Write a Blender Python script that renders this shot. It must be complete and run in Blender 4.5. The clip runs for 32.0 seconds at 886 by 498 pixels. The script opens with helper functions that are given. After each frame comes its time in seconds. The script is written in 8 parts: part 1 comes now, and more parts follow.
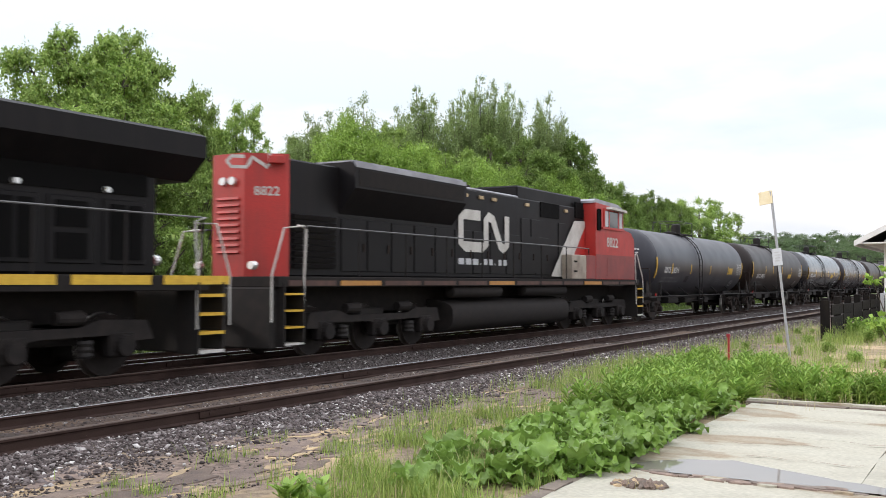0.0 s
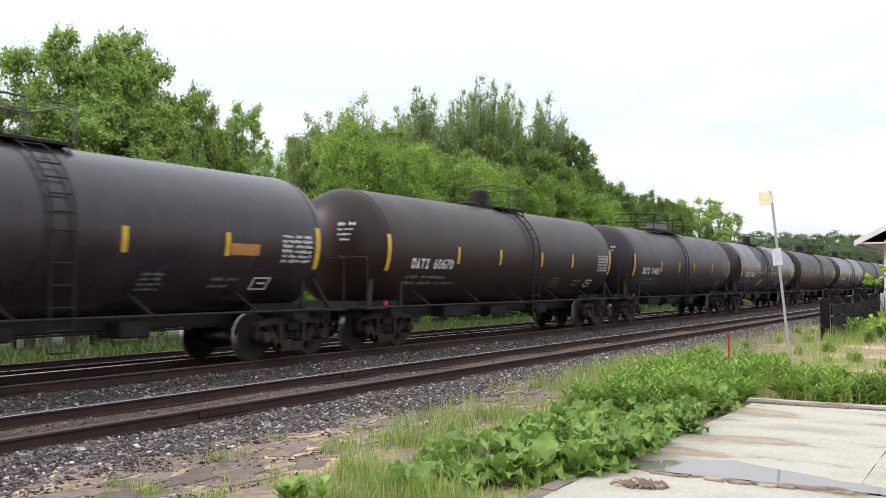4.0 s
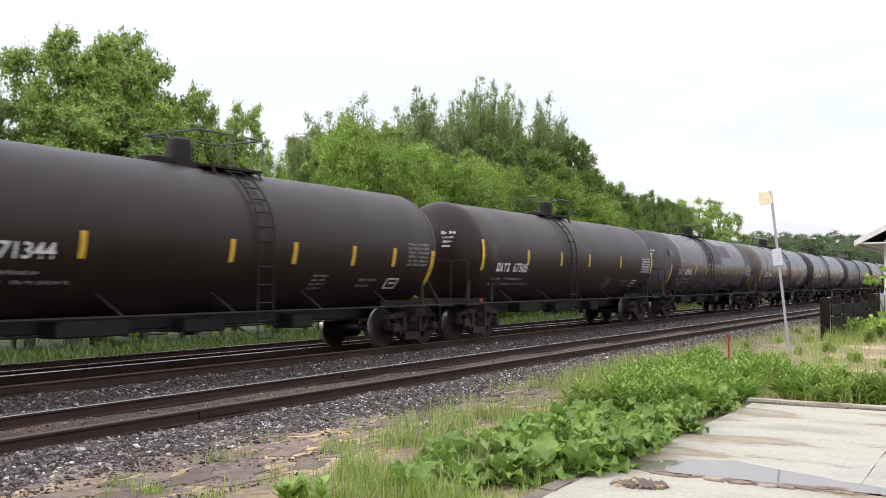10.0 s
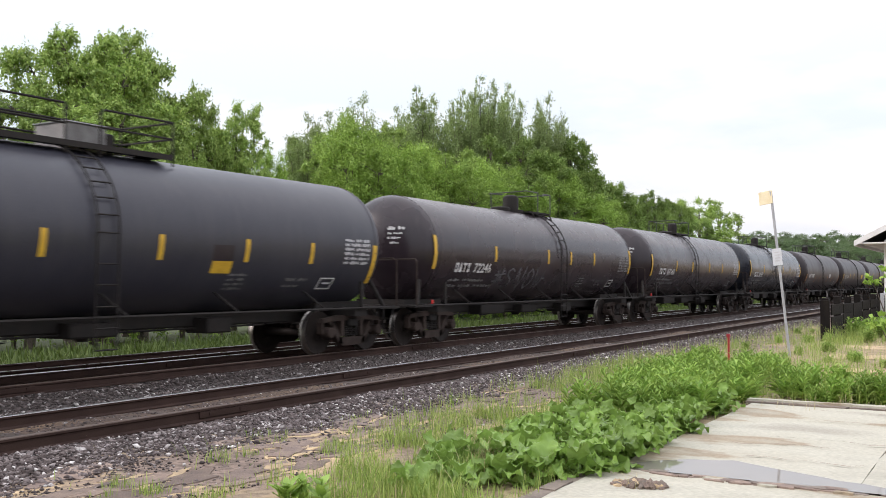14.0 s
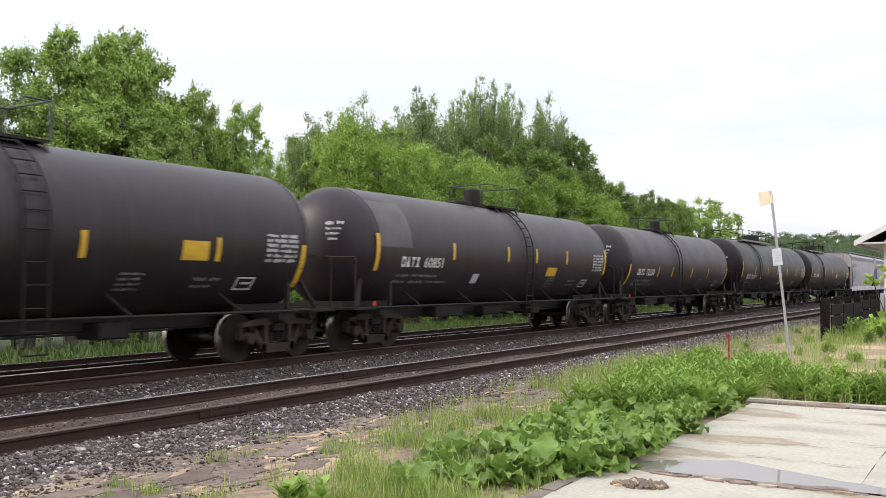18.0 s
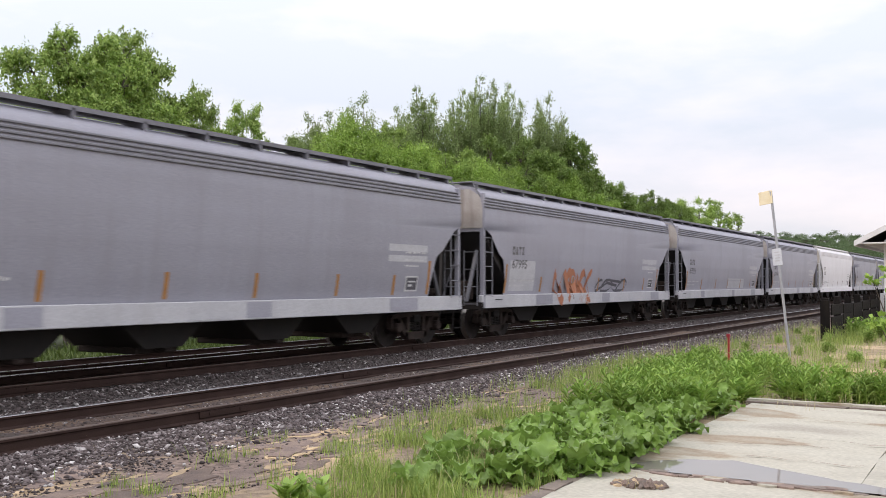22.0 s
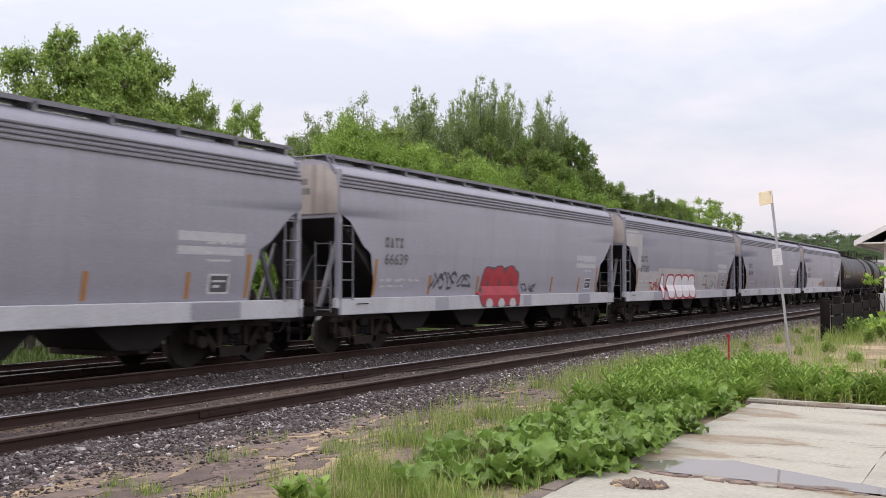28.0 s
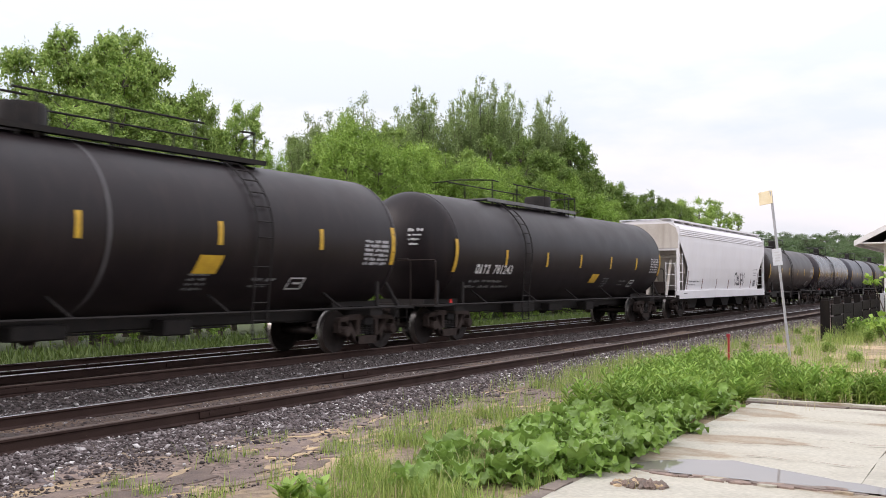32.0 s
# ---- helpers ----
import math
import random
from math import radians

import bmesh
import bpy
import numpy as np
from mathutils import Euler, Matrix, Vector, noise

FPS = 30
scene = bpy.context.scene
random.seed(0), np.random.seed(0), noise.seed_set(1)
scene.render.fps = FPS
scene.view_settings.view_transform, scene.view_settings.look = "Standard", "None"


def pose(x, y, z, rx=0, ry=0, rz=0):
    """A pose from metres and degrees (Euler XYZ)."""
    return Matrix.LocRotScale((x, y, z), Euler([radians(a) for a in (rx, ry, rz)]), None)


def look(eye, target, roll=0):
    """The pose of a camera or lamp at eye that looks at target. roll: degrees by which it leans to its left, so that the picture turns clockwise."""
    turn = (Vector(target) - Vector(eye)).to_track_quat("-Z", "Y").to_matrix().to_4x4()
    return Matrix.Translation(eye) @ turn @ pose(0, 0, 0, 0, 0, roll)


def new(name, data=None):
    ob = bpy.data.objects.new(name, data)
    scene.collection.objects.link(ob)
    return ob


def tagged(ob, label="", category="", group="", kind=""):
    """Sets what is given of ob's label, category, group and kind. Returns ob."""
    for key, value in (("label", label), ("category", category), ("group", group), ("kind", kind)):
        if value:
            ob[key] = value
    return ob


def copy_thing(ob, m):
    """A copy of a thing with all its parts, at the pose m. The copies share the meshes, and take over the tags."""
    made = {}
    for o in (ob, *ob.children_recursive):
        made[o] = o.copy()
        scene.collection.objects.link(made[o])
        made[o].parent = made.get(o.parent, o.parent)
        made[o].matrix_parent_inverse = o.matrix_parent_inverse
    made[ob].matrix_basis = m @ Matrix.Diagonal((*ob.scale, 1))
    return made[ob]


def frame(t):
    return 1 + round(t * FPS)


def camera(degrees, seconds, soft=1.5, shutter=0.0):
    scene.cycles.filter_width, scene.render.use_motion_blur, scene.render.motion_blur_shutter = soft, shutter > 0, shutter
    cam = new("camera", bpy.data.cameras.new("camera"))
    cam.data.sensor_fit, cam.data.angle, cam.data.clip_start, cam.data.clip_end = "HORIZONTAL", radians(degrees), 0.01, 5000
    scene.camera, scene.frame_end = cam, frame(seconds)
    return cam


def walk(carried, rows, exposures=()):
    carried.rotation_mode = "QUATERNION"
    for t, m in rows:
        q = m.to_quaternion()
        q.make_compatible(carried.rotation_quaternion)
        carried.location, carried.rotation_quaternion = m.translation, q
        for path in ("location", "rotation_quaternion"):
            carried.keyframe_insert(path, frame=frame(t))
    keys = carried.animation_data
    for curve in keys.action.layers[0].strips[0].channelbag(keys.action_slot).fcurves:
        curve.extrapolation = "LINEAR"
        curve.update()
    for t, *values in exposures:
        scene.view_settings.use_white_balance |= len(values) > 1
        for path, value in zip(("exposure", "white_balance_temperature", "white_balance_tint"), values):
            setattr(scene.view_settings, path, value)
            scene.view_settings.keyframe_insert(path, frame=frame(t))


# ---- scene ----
# ---------- camera ----------
EYE = (0.0, 0.0, 1.588)
AIM = (0.8565, 0.5149, 0.0357)
cam = camera(50.03, 32.0, soft=0.9, shutter=0.14)
cam_pose = look(EYE, (EYE[0] + AIM[0], EYE[1] + AIM[1], EYE[2] + AIM[2]))
walk(cam, [(0.0, cam_pose), (32.0, cam_pose)],
     exposures=[(0.0, 0.17, 6600, 17), (8.0, 0.17, 6650, 19), (20.5, 0.17, 6700, 21), (22.0, 0.0, 6700, 22), (24.0, -0.17, 6750, 23), (25.5, -0.32, 6650, 26), (27.5, -0.15, 6700, 25), (29.5, -0.1, 6650, 24), (31.0, -0.12, 6600, 25), (31.7, 0.05, 6700, 23), (32.0, 0.1, 6700, 23)])

# ---------- sky and sun ----------
SUN_FROM = Vector((-0.48, 0.79, 0.42)).normalized()
world = bpy.data.worlds.new("overcast_sky")
scene.world = world
world.use_nodes = True
wt = world.node_tree
wt.nodes.clear()
w_out = wt.nodes.new("ShaderNodeOutputWorld")
w_sky = wt.nodes.new("ShaderNodeTexSky")
w_sky.sky_type = 'NISHITA'
w_sky.sun_disc = False
w_sky.sun_elevation = math.asin(SUN_FROM.z)
w_sky.sun_rotation = math.atan2(SUN_FROM.x, SUN_FROM.y)
w_bg_sky = wt.nodes.new("ShaderNodeBackground")
w_bg_sky.inputs["Strength"].default_value = 0.12
wt.links.new(w_sky.outputs[0], w_bg_sky.inputs["Color"])
w_co = wt.nodes.new("ShaderNodeTexCoord")
w_map = wt.nodes.new("ShaderNodeMapping")
w_map.inputs["Scale"].default_value = (1.0, 1.0, 3.2)
wt.links.new(w_co.outputs["Generated"], w_map.inputs["Vector"])
w_noise = wt.nodes.new("ShaderNodeTexNoise")
w_noise.inputs["Scale"].default_value = 2.6
w_noise.inputs["Detail"].default_value = 6
w_noise.inputs["Roughness"].default_value = 0.55
wt.links.new(w_map.outputs[0], w_noise.inputs["Vector"])
w_ramp = wt.nodes.new("ShaderNodeValToRGB")
w_ramp.color_ramp.elements[0].position = 0.40
w_ramp.color_ramp.elements[0].color = (0.68, 0.785, 0.845, 1)
w_ramp.color_ramp.elements[1].position = 0.72
w_ramp.color_ramp.elements[1].color = (1.0, 1.0, 1.0, 1)
wt.links.new(w_noise.outputs[0], w_ramp.inputs[0])
w_bg_cloud = wt.nodes.new("ShaderNodeBackground")
w_bg_cloud.inputs["Strength"].default_value = 1.0
# an overcast sky is brighter overhead than at the horizon
w_sep = wt.nodes.new("ShaderNodeSeparateXYZ")
wt.links.new(w_co.outputs["Generated"], w_sep.inputs[0])
w_rise = wt.nodes.new("ShaderNodeMapRange")
w_rise.inputs["To Min"].default_value = 0.96
w_rise.inputs["To Max"].default_value = 2.53
wt.links.new(w_sep.outputs["Z"], w_rise.inputs["Value"])
w_scale = wt.nodes.new("ShaderNodeVectorMath")
w_scale.operation = 'SCALE'
wt.links.new(w_ramp.outputs[0], w_scale.inputs[0])
wt.links.new(w_rise.outputs[0], w_scale.inputs["Scale"])
wt.links.new(w_scale.outputs[0], w_bg_cloud.inputs["Color"])
w_mix = wt.nodes.new("ShaderNodeMixShader")
w_mix.inputs[0].default_value = 0.88
wt.links.new(w_bg_sky.outputs[0], w_mix.inputs[1])
wt.links.new(w_bg_cloud.outputs[0], w_mix.inputs[2])
wt.links.new(w_mix.outputs[0], w_out.inputs["Surface"])

sun_data = bpy.data.lights.new("sun", "SUN")
sun_data.energy = 1.4
sun_data.angle = radians(10)
sun_data.color = (1.0, 0.95, 0.88)
sun = new("sun", sun_data)
sun.matrix_world = look(SUN_FROM * 60, (0, 0, 0))


# ---------- materials ----------
def material(name, base, rough=0.6, metal=0.0, second=None, scale=3.0, amount=0.5, fine=40.0, bump=0.1,
             bump_size=0.01, streak=None, spread=0.0, island=False, spec=0.5, coords="Object", stretch=(1, 1, 1),
             third=None, third_at=0.62):
    """Two-scale procedural surface: base colour mixed with a second one by broad noise, fine grain and bump."""
    m = bpy.data.materials.new(name)
    m.use_nodes = True
    nt = m.node_tree
    n, l = nt.nodes, nt.links
    b = n["Principled BSDF"]
    b.inputs["Roughness"].default_value = rough
    b.inputs["Metallic"].default_value = metal
    b.inputs["Specular IOR Level"].default_value = spec
    co = n.new("ShaderNodeTexCoord")
    mp = n.new("ShaderNodeMapping")
    mp.inputs["Scale"].default_value = stretch
    l.new(co.outputs[coords], mp.inputs["Vector"])
    src = mp.outputs[0]
    broad = n.new("ShaderNodeTexNoise")
    broad.inputs["Scale"].default_value = scale
    broad.inputs["Detail"].default_value = 5
    l.new(src, broad.inputs["Vector"])
    grain = n.new("ShaderNodeTexNoise")
    grain.inputs["Scale"].default_value = fine
    grain.inputs["Detail"].default_value = 3
    l.new(src, grain.inputs["Vector"])
    ramp = n.new("ShaderNodeValToRGB")
    ramp.color_ramp.elements[0].position = 0.38
    ramp.color_ramp.elements[1].position = 0.38 + 0.3
    ramp.color_ramp.elements[0].color = (*base, 1)
    sec = second or tuple(c * 0.7 for c in base)
    ramp.color_ramp.elements[1].color = (*[base[i] + (sec[i] - base[i]) * amount for i in range(3)], 1)
    if third:
        e = ramp.color_ramp.elements.new(third_at + 0.14)
        e.color = (*third, 1)
    l.new(broad.outputs[0], ramp.inputs[0])
    col = ramp.outputs[0]
    gm = n.new("ShaderNodeMix")
    gm.data_type = 'RGBA'
    gm.blend_type = 'OVERLAY'
    gm.inputs[0].default_value = 0.35
    l.new(col, gm.inputs[6])
    l.new(grain.outputs[0], gm.inputs[7])
    col = gm.outputs[2]
    if streak:
        # rain streaks and grime: noise stretched along the height
        sm = n.new("ShaderNodeMapping")
        sm.inputs["Scale"].default_value = (2.3, 2.3, 0.22)
        l.new(co.outputs[coords], sm.inputs["Vector"])
        sn = n.new("ShaderNodeTexNoise")
        sn.inputs["Scale"].default_value = 1.7
        sn.inputs["Detail"].default_value = 6
        l.new(sm.outputs[0], sn.inputs["Vector"])
        sr = n.new("ShaderNodeMapRange")
        sr.inputs["From Min"].default_value = 0.5
        sr.inputs["From Max"].default_value = 0.75
        sr.inputs["To Max"].default_value = 0.55
        l.new(sn.outputs[0], sr.inputs["Value"])
        mx = n.new("ShaderNodeMix")
        mx.data_type = 'RGBA'
        l.new(sr.outputs[0], mx.inputs[0])
        l.new(col, mx.inputs[6])
        mx.inputs[7].default_value = (*streak, 1)
        col = mx.outputs[2]
    if spread or island:
        hs = n.new("ShaderNodeHueSaturation")
        if island:
            g = n.new("ShaderNodeNewGeometry")
            rnd = g.outputs["Random Per Island"]
        else:
            oi = n.new("ShaderNodeObjectInfo")
            rnd = oi.outputs["Random"]
        mr = n.new("ShaderNodeMapRange")
        mr.inputs["To Min"].default_value = 1 - spread
        mr.inputs["To Max"].default_value = 1 + spread
        l.new(rnd, mr.inputs["Value"])
        l.new(mr.outputs[0], hs.inputs["Value"])
        l.new(col, hs.inputs["Color"])
        col = hs.outputs[0]
    l.new(col, b.inputs["Base Color"])
    rr = n.new("ShaderNodeMapRange")
    rr.inputs["To Min"].default_value = max(0.02, rough - 0.12)
    rr.inputs["To Max"].default_value = min(1.0, rough + 0.12)
    l.new(broad.outputs[0], rr.inputs["Value"])
    l.new(rr.outputs[0], b.inputs["Roughness"])
    if bump:
        bp = n.new("ShaderNodeBump")
        bp.inputs["Strength"].default_value = bump
        bp.inputs["Distance"].default_value = bump_size
        l.new(grain.outputs[0], bp.inputs["Height"])
        l.new(bp.outputs[0], b.inputs["Normal"])
    return m


def leaf_material(name, base, second, spread=0.35, rough=0.55):
    m = bpy.data.materials.new(name)
    m.use_nodes = True
    n, l = m.node_tree.nodes, m.node_tree.links
    out = n["Material Output"]
    b = n["Principled BSDF"]
    b.inputs["Roughness"].default_value = rough
    b.inputs["Specular IOR Level"].default_value = 0.35
    g = n.new("ShaderNodeNewGeometry")
    oi = n.new("ShaderNodeObjectInfo")
    ramp = n.new("ShaderNodeValToRGB")
    ramp.color_ramp.elements[0].color = (*base, 1)
    ramp.color_ramp.elements[1].color = (*second, 1)
    l.new(g.outputs["Random Per Island"], ramp.inputs[0])
    hs = n.new("ShaderNodeHueSaturation")
    mr = n.new("ShaderNodeMapRange")
    mr.inputs["To Min"].default_value = 1 - spread
    mr.inputs["To Max"].default_value = 1 + spread
    l.new(oi.outputs["Random"], mr.inputs["Value"])
    l.new(mr.outputs[0], hs.inputs["Value"])
    l.new(ramp.outputs[0], hs.inputs["Color"])
    l.new(hs.outputs[0], b.inputs["Base Color"])
    tr = n.new("ShaderNodeBsdfTranslucent")
    l.new(hs.outputs[0], tr.inputs["Color"])
    mx = n.new("ShaderNodeMixShader")
    mx.inputs[0].default_value = 0.3
    l.new(b.outputs[0], mx.inputs[1])
    l.new(tr.outputs[0], mx.inputs[2])
    l.new(mx.outputs[0], out.inputs["Surface"])
    return m


def stone_material(title, k):
    """Broken stones, each of its own shade: mostly dark, a few pale ones."""
    m = bpy.data.materials.new(title)
    m.use_nodes = True
    n, l = m.node_tree.nodes, m.node_tree.links
    b = n["Principled BSDF"]
    b.inputs["Roughness"].default_value = 0.8
    g = n.new("ShaderNodeNewGeometry")
    ramp = n.new("ShaderNodeValToRGB")
    e = ramp.color_ramp.elements
    e[0].color = (0.050 * k, 0.036 * k, 0.033 * k, 1)
    e[1].color = (0.80 * k, 0.76 * k, 0.73 * k, 1)
    for at, c in ((0.5, (0.108, 0.082, 0.077)), (0.8, (0.18, 0.146, 0.139)), (0.93, (0.31, 0.27, 0.26))):
        mid = e.new(at)
        mid.color = (*[v * k for v in c], 1)
    l.new(g.outputs["Random Per Island"], ramp.inputs[0])
    co = n.new("ShaderNodeTexCoord")
    t = n.new("ShaderNodeTexNoise")
    t.inputs["Scale"].default_value = 60
    l.new(co.outputs["Object"], t.inputs["Vector"])
    mx = n.new("ShaderNodeMix")
    mx.data_type = 'RGBA'
    mx.blend_type = 'OVERLAY'
    mx.inputs[0].default_value = 0.5
    l.new(ramp.outputs[0], mx.inputs[6])
    l.new(t.outputs[0], mx.inputs[7])
    l.new(mx.outputs[2], b.inputs["Base Color"])
    return m


M = {}
M["rust_steel"] = material("rusty_rail_steel", (0.046, 0.026, 0.0205), 0.85, 0.0, (0.03, 0.0172, 0.0145), 2.0, 0.8, 60, 0.2, 0.004)
M["rail_head"] = material("polished_rail_head", (0.42, 0.41, 0.42), 0.28, 0.9, (0.3, 0.28, 0.27), 1.5, 0.6, 50, 0.05, 0.002)
M["rail_dull"] = material("dull_rail_head", (0.13, 0.095, 0.08), 0.6, 0.5, (0.09, 0.06, 0.05), 1.5, 0.6, 50, 0.05, 0.002)
M["tie_wood"] = material("weathered_tie_wood", (0.09, 0.062, 0.05), 0.9, 0, (0.05, 0.04, 0.034), 3, 0.8, 30, 0.5, 0.01, spread=0.3, stretch=(3, 0.5, 3))
M["stone"] = stone_material("crushed_ballast_stone", 1.0)
M["stone_dark"] = stone_material("dark_ballast_stone", 0.68)
M["iron"] = material("grimy_truck_iron", (0.025, 0.0175, 0.0148), 0.8, 0.0, (0.046, 0.033, 0.028), 5, 0.8, 50, 0.3, 0.004, spread=0.3)
M["dark_frame"] = material("sooty_underframe", (0.019, 0.0168, 0.0162), 0.7, 0.1, (0.031, 0.026, 0.0235), 4, 0.7, 60, 0.2, 0.004)
M["engine_iron"] = material("sooty_engine_iron", (0.014, 0.0115, 0.011), 0.8, 0.0, (0.026, 0.021, 0.019), 5, 0.8, 50, 0.3, 0.004, spread=0.2, spec=0.2)
M["wheel"] = material("wheel_steel", (0.021, 0.0153, 0.0132), 0.7, 0.1, (0.0145, 0.011, 0.0098), 5, 0.8, 40, 0.1, 0.003)
M["tread"] = material("polished_wheel_tread", (0.3, 0.28, 0.26), 0.35, 1.0, (0.4, 0.38, 0.36), 4, 0.5, 60, 0.02, 0.002)
for _k in ("iron", "dark_frame", "wheel", "rust_steel"):
    M[_k].node_tree.nodes["Principled BSDF"].inputs["Specular IOR Level"].default_value = 0.2
M["yellow"] = material("yellow_reflective_tape", (0.62, 0.38, 0.03), 0.5, 0, (0.45, 0.26, 0.02), 6, 0.6, 50, 0.03, 0.001)
M["orange"] = material("faded_orange_tape", (0.42, 0.19, 0.04), 0.6, 0, (0.3, 0.14, 0.05), 6, 0.6, 50, 0.03, 0.001)
M["white_ink"] = material("white_stencil_paint", (0.62, 0.62, 0.62), 0.7, 0, (0.4, 0.4, 0.4), 5, 0.6, 60, 0.03, 0.001)
M["rust_ink"] = material("rust_stained_stencil_paint", (0.36, 0.17, 0.11), 0.7, 0, (0.45, 0.36, 0.33), 4, 0.9, 60, 0.03, 0.001)
M["dim_ink"] = material("faded_stencil_paint", (0.2, 0.2, 0.2), 0.75, 0, (0.1, 0.1, 0.1), 5, 0.6, 60, 0.03, 0.001)
M["dark_ink"] = material("dark_stencil_paint", (0.12, 0.115, 0.12), 0.7, 0, (0.2, 0.2, 0.2), 5, 0.5, 60, 0.03, 0.001)
M["pale_patch"] = material("pale_repaint_patch", (0.5, 0.5, 0.52), 0.6, 0, (0.42, 0.42, 0.44), 4, 0.6, 60, 0.03, 0.001)
M["beige_patch"] = material("faded_beige_repaint", (0.46, 0.445, 0.43), 0.6, 0, (0.40, 0.385, 0.375), 1.2, 0.9, 40, 0.03, 0.001)
M["rail_pipe"] = material("weathered_green_grey_pipe", (0.06, 0.065, 0.06), 0.5, 0.2, (0.035, 0.035, 0.034), 5, 0.6, 60, 0.03, 0.002)
M["scrawl"] = material("thin_silver_spray_paint", (0.13, 0.13, 0.14), 0.7, 0, (0.05, 0.05, 0.055), 3, 0.9, 40, 0.02, 0.001)
M["rail_grey"] = material("galvanised_pipe", (0.17, 0.17, 0.17), 0.5, 0.5, (0.1, 0.09, 0.09), 5, 0.6, 60, 0.03, 0.002)
M["bark"] = material("grey_brown_bark", (0.12, 0.095, 0.075), 0.95, 0, (0.06, 0.05, 0.04), 6, 0.8, 30, 0.8, 0.03, stretch=(3, 3, 0.6))
M["red_paint"] = material("red_locomotive_paint", (0.44, 0.024, 0.018), 0.5, 0, (0.33, 0.028, 0.022), 1.6, 0.7, 40, 0.04, 0.003, streak=(0.2, 0.03, 0.025))
M["red_grime"] = material("sooty_red_paint", (0.25, 0.042, 0.038), 0.6, 0, (0.17, 0.045, 0.042), 1.3, 0.8, 40, 0.04, 0.003, streak=(0.13, 0.045, 0.042))
M["cream_grime"] = material("grimy_cream_paint", (0.36, 0.31, 0.25), 0.6, 0, (0.22, 0.17, 0.14), 2.2, 0.9, 40, 0.04, 0.003, streak=(0.16, 0.12, 0.1))
M["black_paint"] = material("black_locomotive_paint", (0.006, 0.0052, 0.006), 0.5, 0, (0.0095, 0.008, 0.009), 1.5, 0.8, 40, 0.06, 0.003, streak=(0.0155, 0.0125, 0.0125), spec=0.16)
M["sill_dirt"] = material("rust_brown_sill_dirt", (0.085, 0.04, 0.03), 0.75, 0, (0.05, 0.028, 0.022), 3, 0.9, 50, 0.1, 0.003)
M["vent_black"] = material("black_vent_mesh", (0.003, 0.0028, 0.003), 0.8, 0, (0.005, 0.0045, 0.0045), 6, 0.8, 90, 0.3, 0.004, spec=0.08)
M["white_paint"] = material("dirty_white_paint", (0.55, 0.53, 0.5), 0.55, 0, (0.4, 0.37, 0.34), 2.5, 0.8, 40, 0.03, 0.002)
M["roof_grey"] = material("worn_grey_roof_paint", (0.33, 0.33, 0.36), 0.5, 0.1, (0.2, 0.2, 0.22), 2, 0.8, 40, 0.05, 0.002)
M["cab_glass"] = material("dark_cab_glass", (0.02, 0.025, 0.025), 0.06, 0, (0.03, 0.035, 0.03), 1, 0.3, 20, 0.0, 0.001, spec=0.8)
M["lamp_glass"] = material("clear_lamp_glass", (0.8, 0.8, 0.78), 0.08, 0.6, (0.6, 0.6, 0.6), 4, 0.3, 30, 0, 0.001)
M["red_lens"] = material("red_lens", (0.5, 0.02, 0.02), 0.2, 0, (0.35, 0.02, 0.02), 8, 0.3, 40, 0, 0.001)
M["concrete"] = material("weathered_concrete", (0.37, 0.34, 0.31), 0.85, 0, (0.31, 0.27, 0.23), 0.75, 1.0, 30, 0.6, 0.012, third=(0.19, 0.14, 0.10), third_at=0.58, stretch=(1.25, 0.62, 1), spread=0.06, streak=None)
_ramp = M["concrete"].node_tree.nodes["Color Ramp"].color_ramp
_ramp.elements[0].position, _ramp.elements[0].color = 0.28, (0.32, 0.295, 0.24, 1)
_ramp.elements[1].position, _ramp.elements[1].color = 0.44, (0.43, 0.41, 0.335, 1)
_ramp.elements[2].position, _ramp.elements[2].color = 0.57, (0.40, 0.375, 0.30, 1)
for _at, _c in ((0.62, (0.285, 0.225, 0.155, 1)), (0.73, (0.38, 0.35, 0.275, 1))):
    _e = _ramp.elements.new(_at)
    _e.color = _c
M["kerb"] = material("brown_kerb_stone", (0.2, 0.16, 0.13), 0.85, 0, (0.13, 0.105, 0.09), 3, 0.9, 40, 0.4, 0.01)
M["sand"] = material("sandy_broken_asphalt", (0.52, 0.38, 0.22), 0.9, 0, (0.33, 0.25, 0.17), 4, 0.8, 40, 0.4, 0.01, spread=0.15)
M["crust"] = material("weathered_asphalt_crust", (0.165, 0.12, 0.1), 0.92, 0, (0.27, 0.2, 0.155), 6.0, 0.9, 60, 0.6, 0.01, spread=0.3)
M["wood_dark"] = material("creosoted_timber", (0.009, 0.0075, 0.007), 0.9, 0, (0.022, 0.018, 0.015), 2.5, 0.8, 40, 0.5, 0.01, stretch=(2, 2, 0.5), spread=0.3, spec=0.15)
M["stake_red"] = material("red_stake_paint", (0.45, 0.03, 0.03), 0.55, 0, (0.3, 0.03, 0.03), 8, 0.6, 50, 0.05, 0.002)
M["galv"] = material("grey_galvanised_post", (0.42, 0.43, 0.45), 0.5, 0.4, (0.33, 0.33, 0.34), 6, 0.6, 60, 0.1, 0.002)
M["sign_cream"] = material("sun_faded_cream_sign", (0.80, 0.70, 0.47), 0.6, 0, (0.74, 0.62, 0.38), 5, 0.6, 60, 0.02, 0.001)
M["sign_white"] = material("white_sign_plate", (0.58, 0.6, 0.63), 0.5, 0, (0.5, 0.52, 0.55), 5, 0.6, 60, 0.02, 0.001)
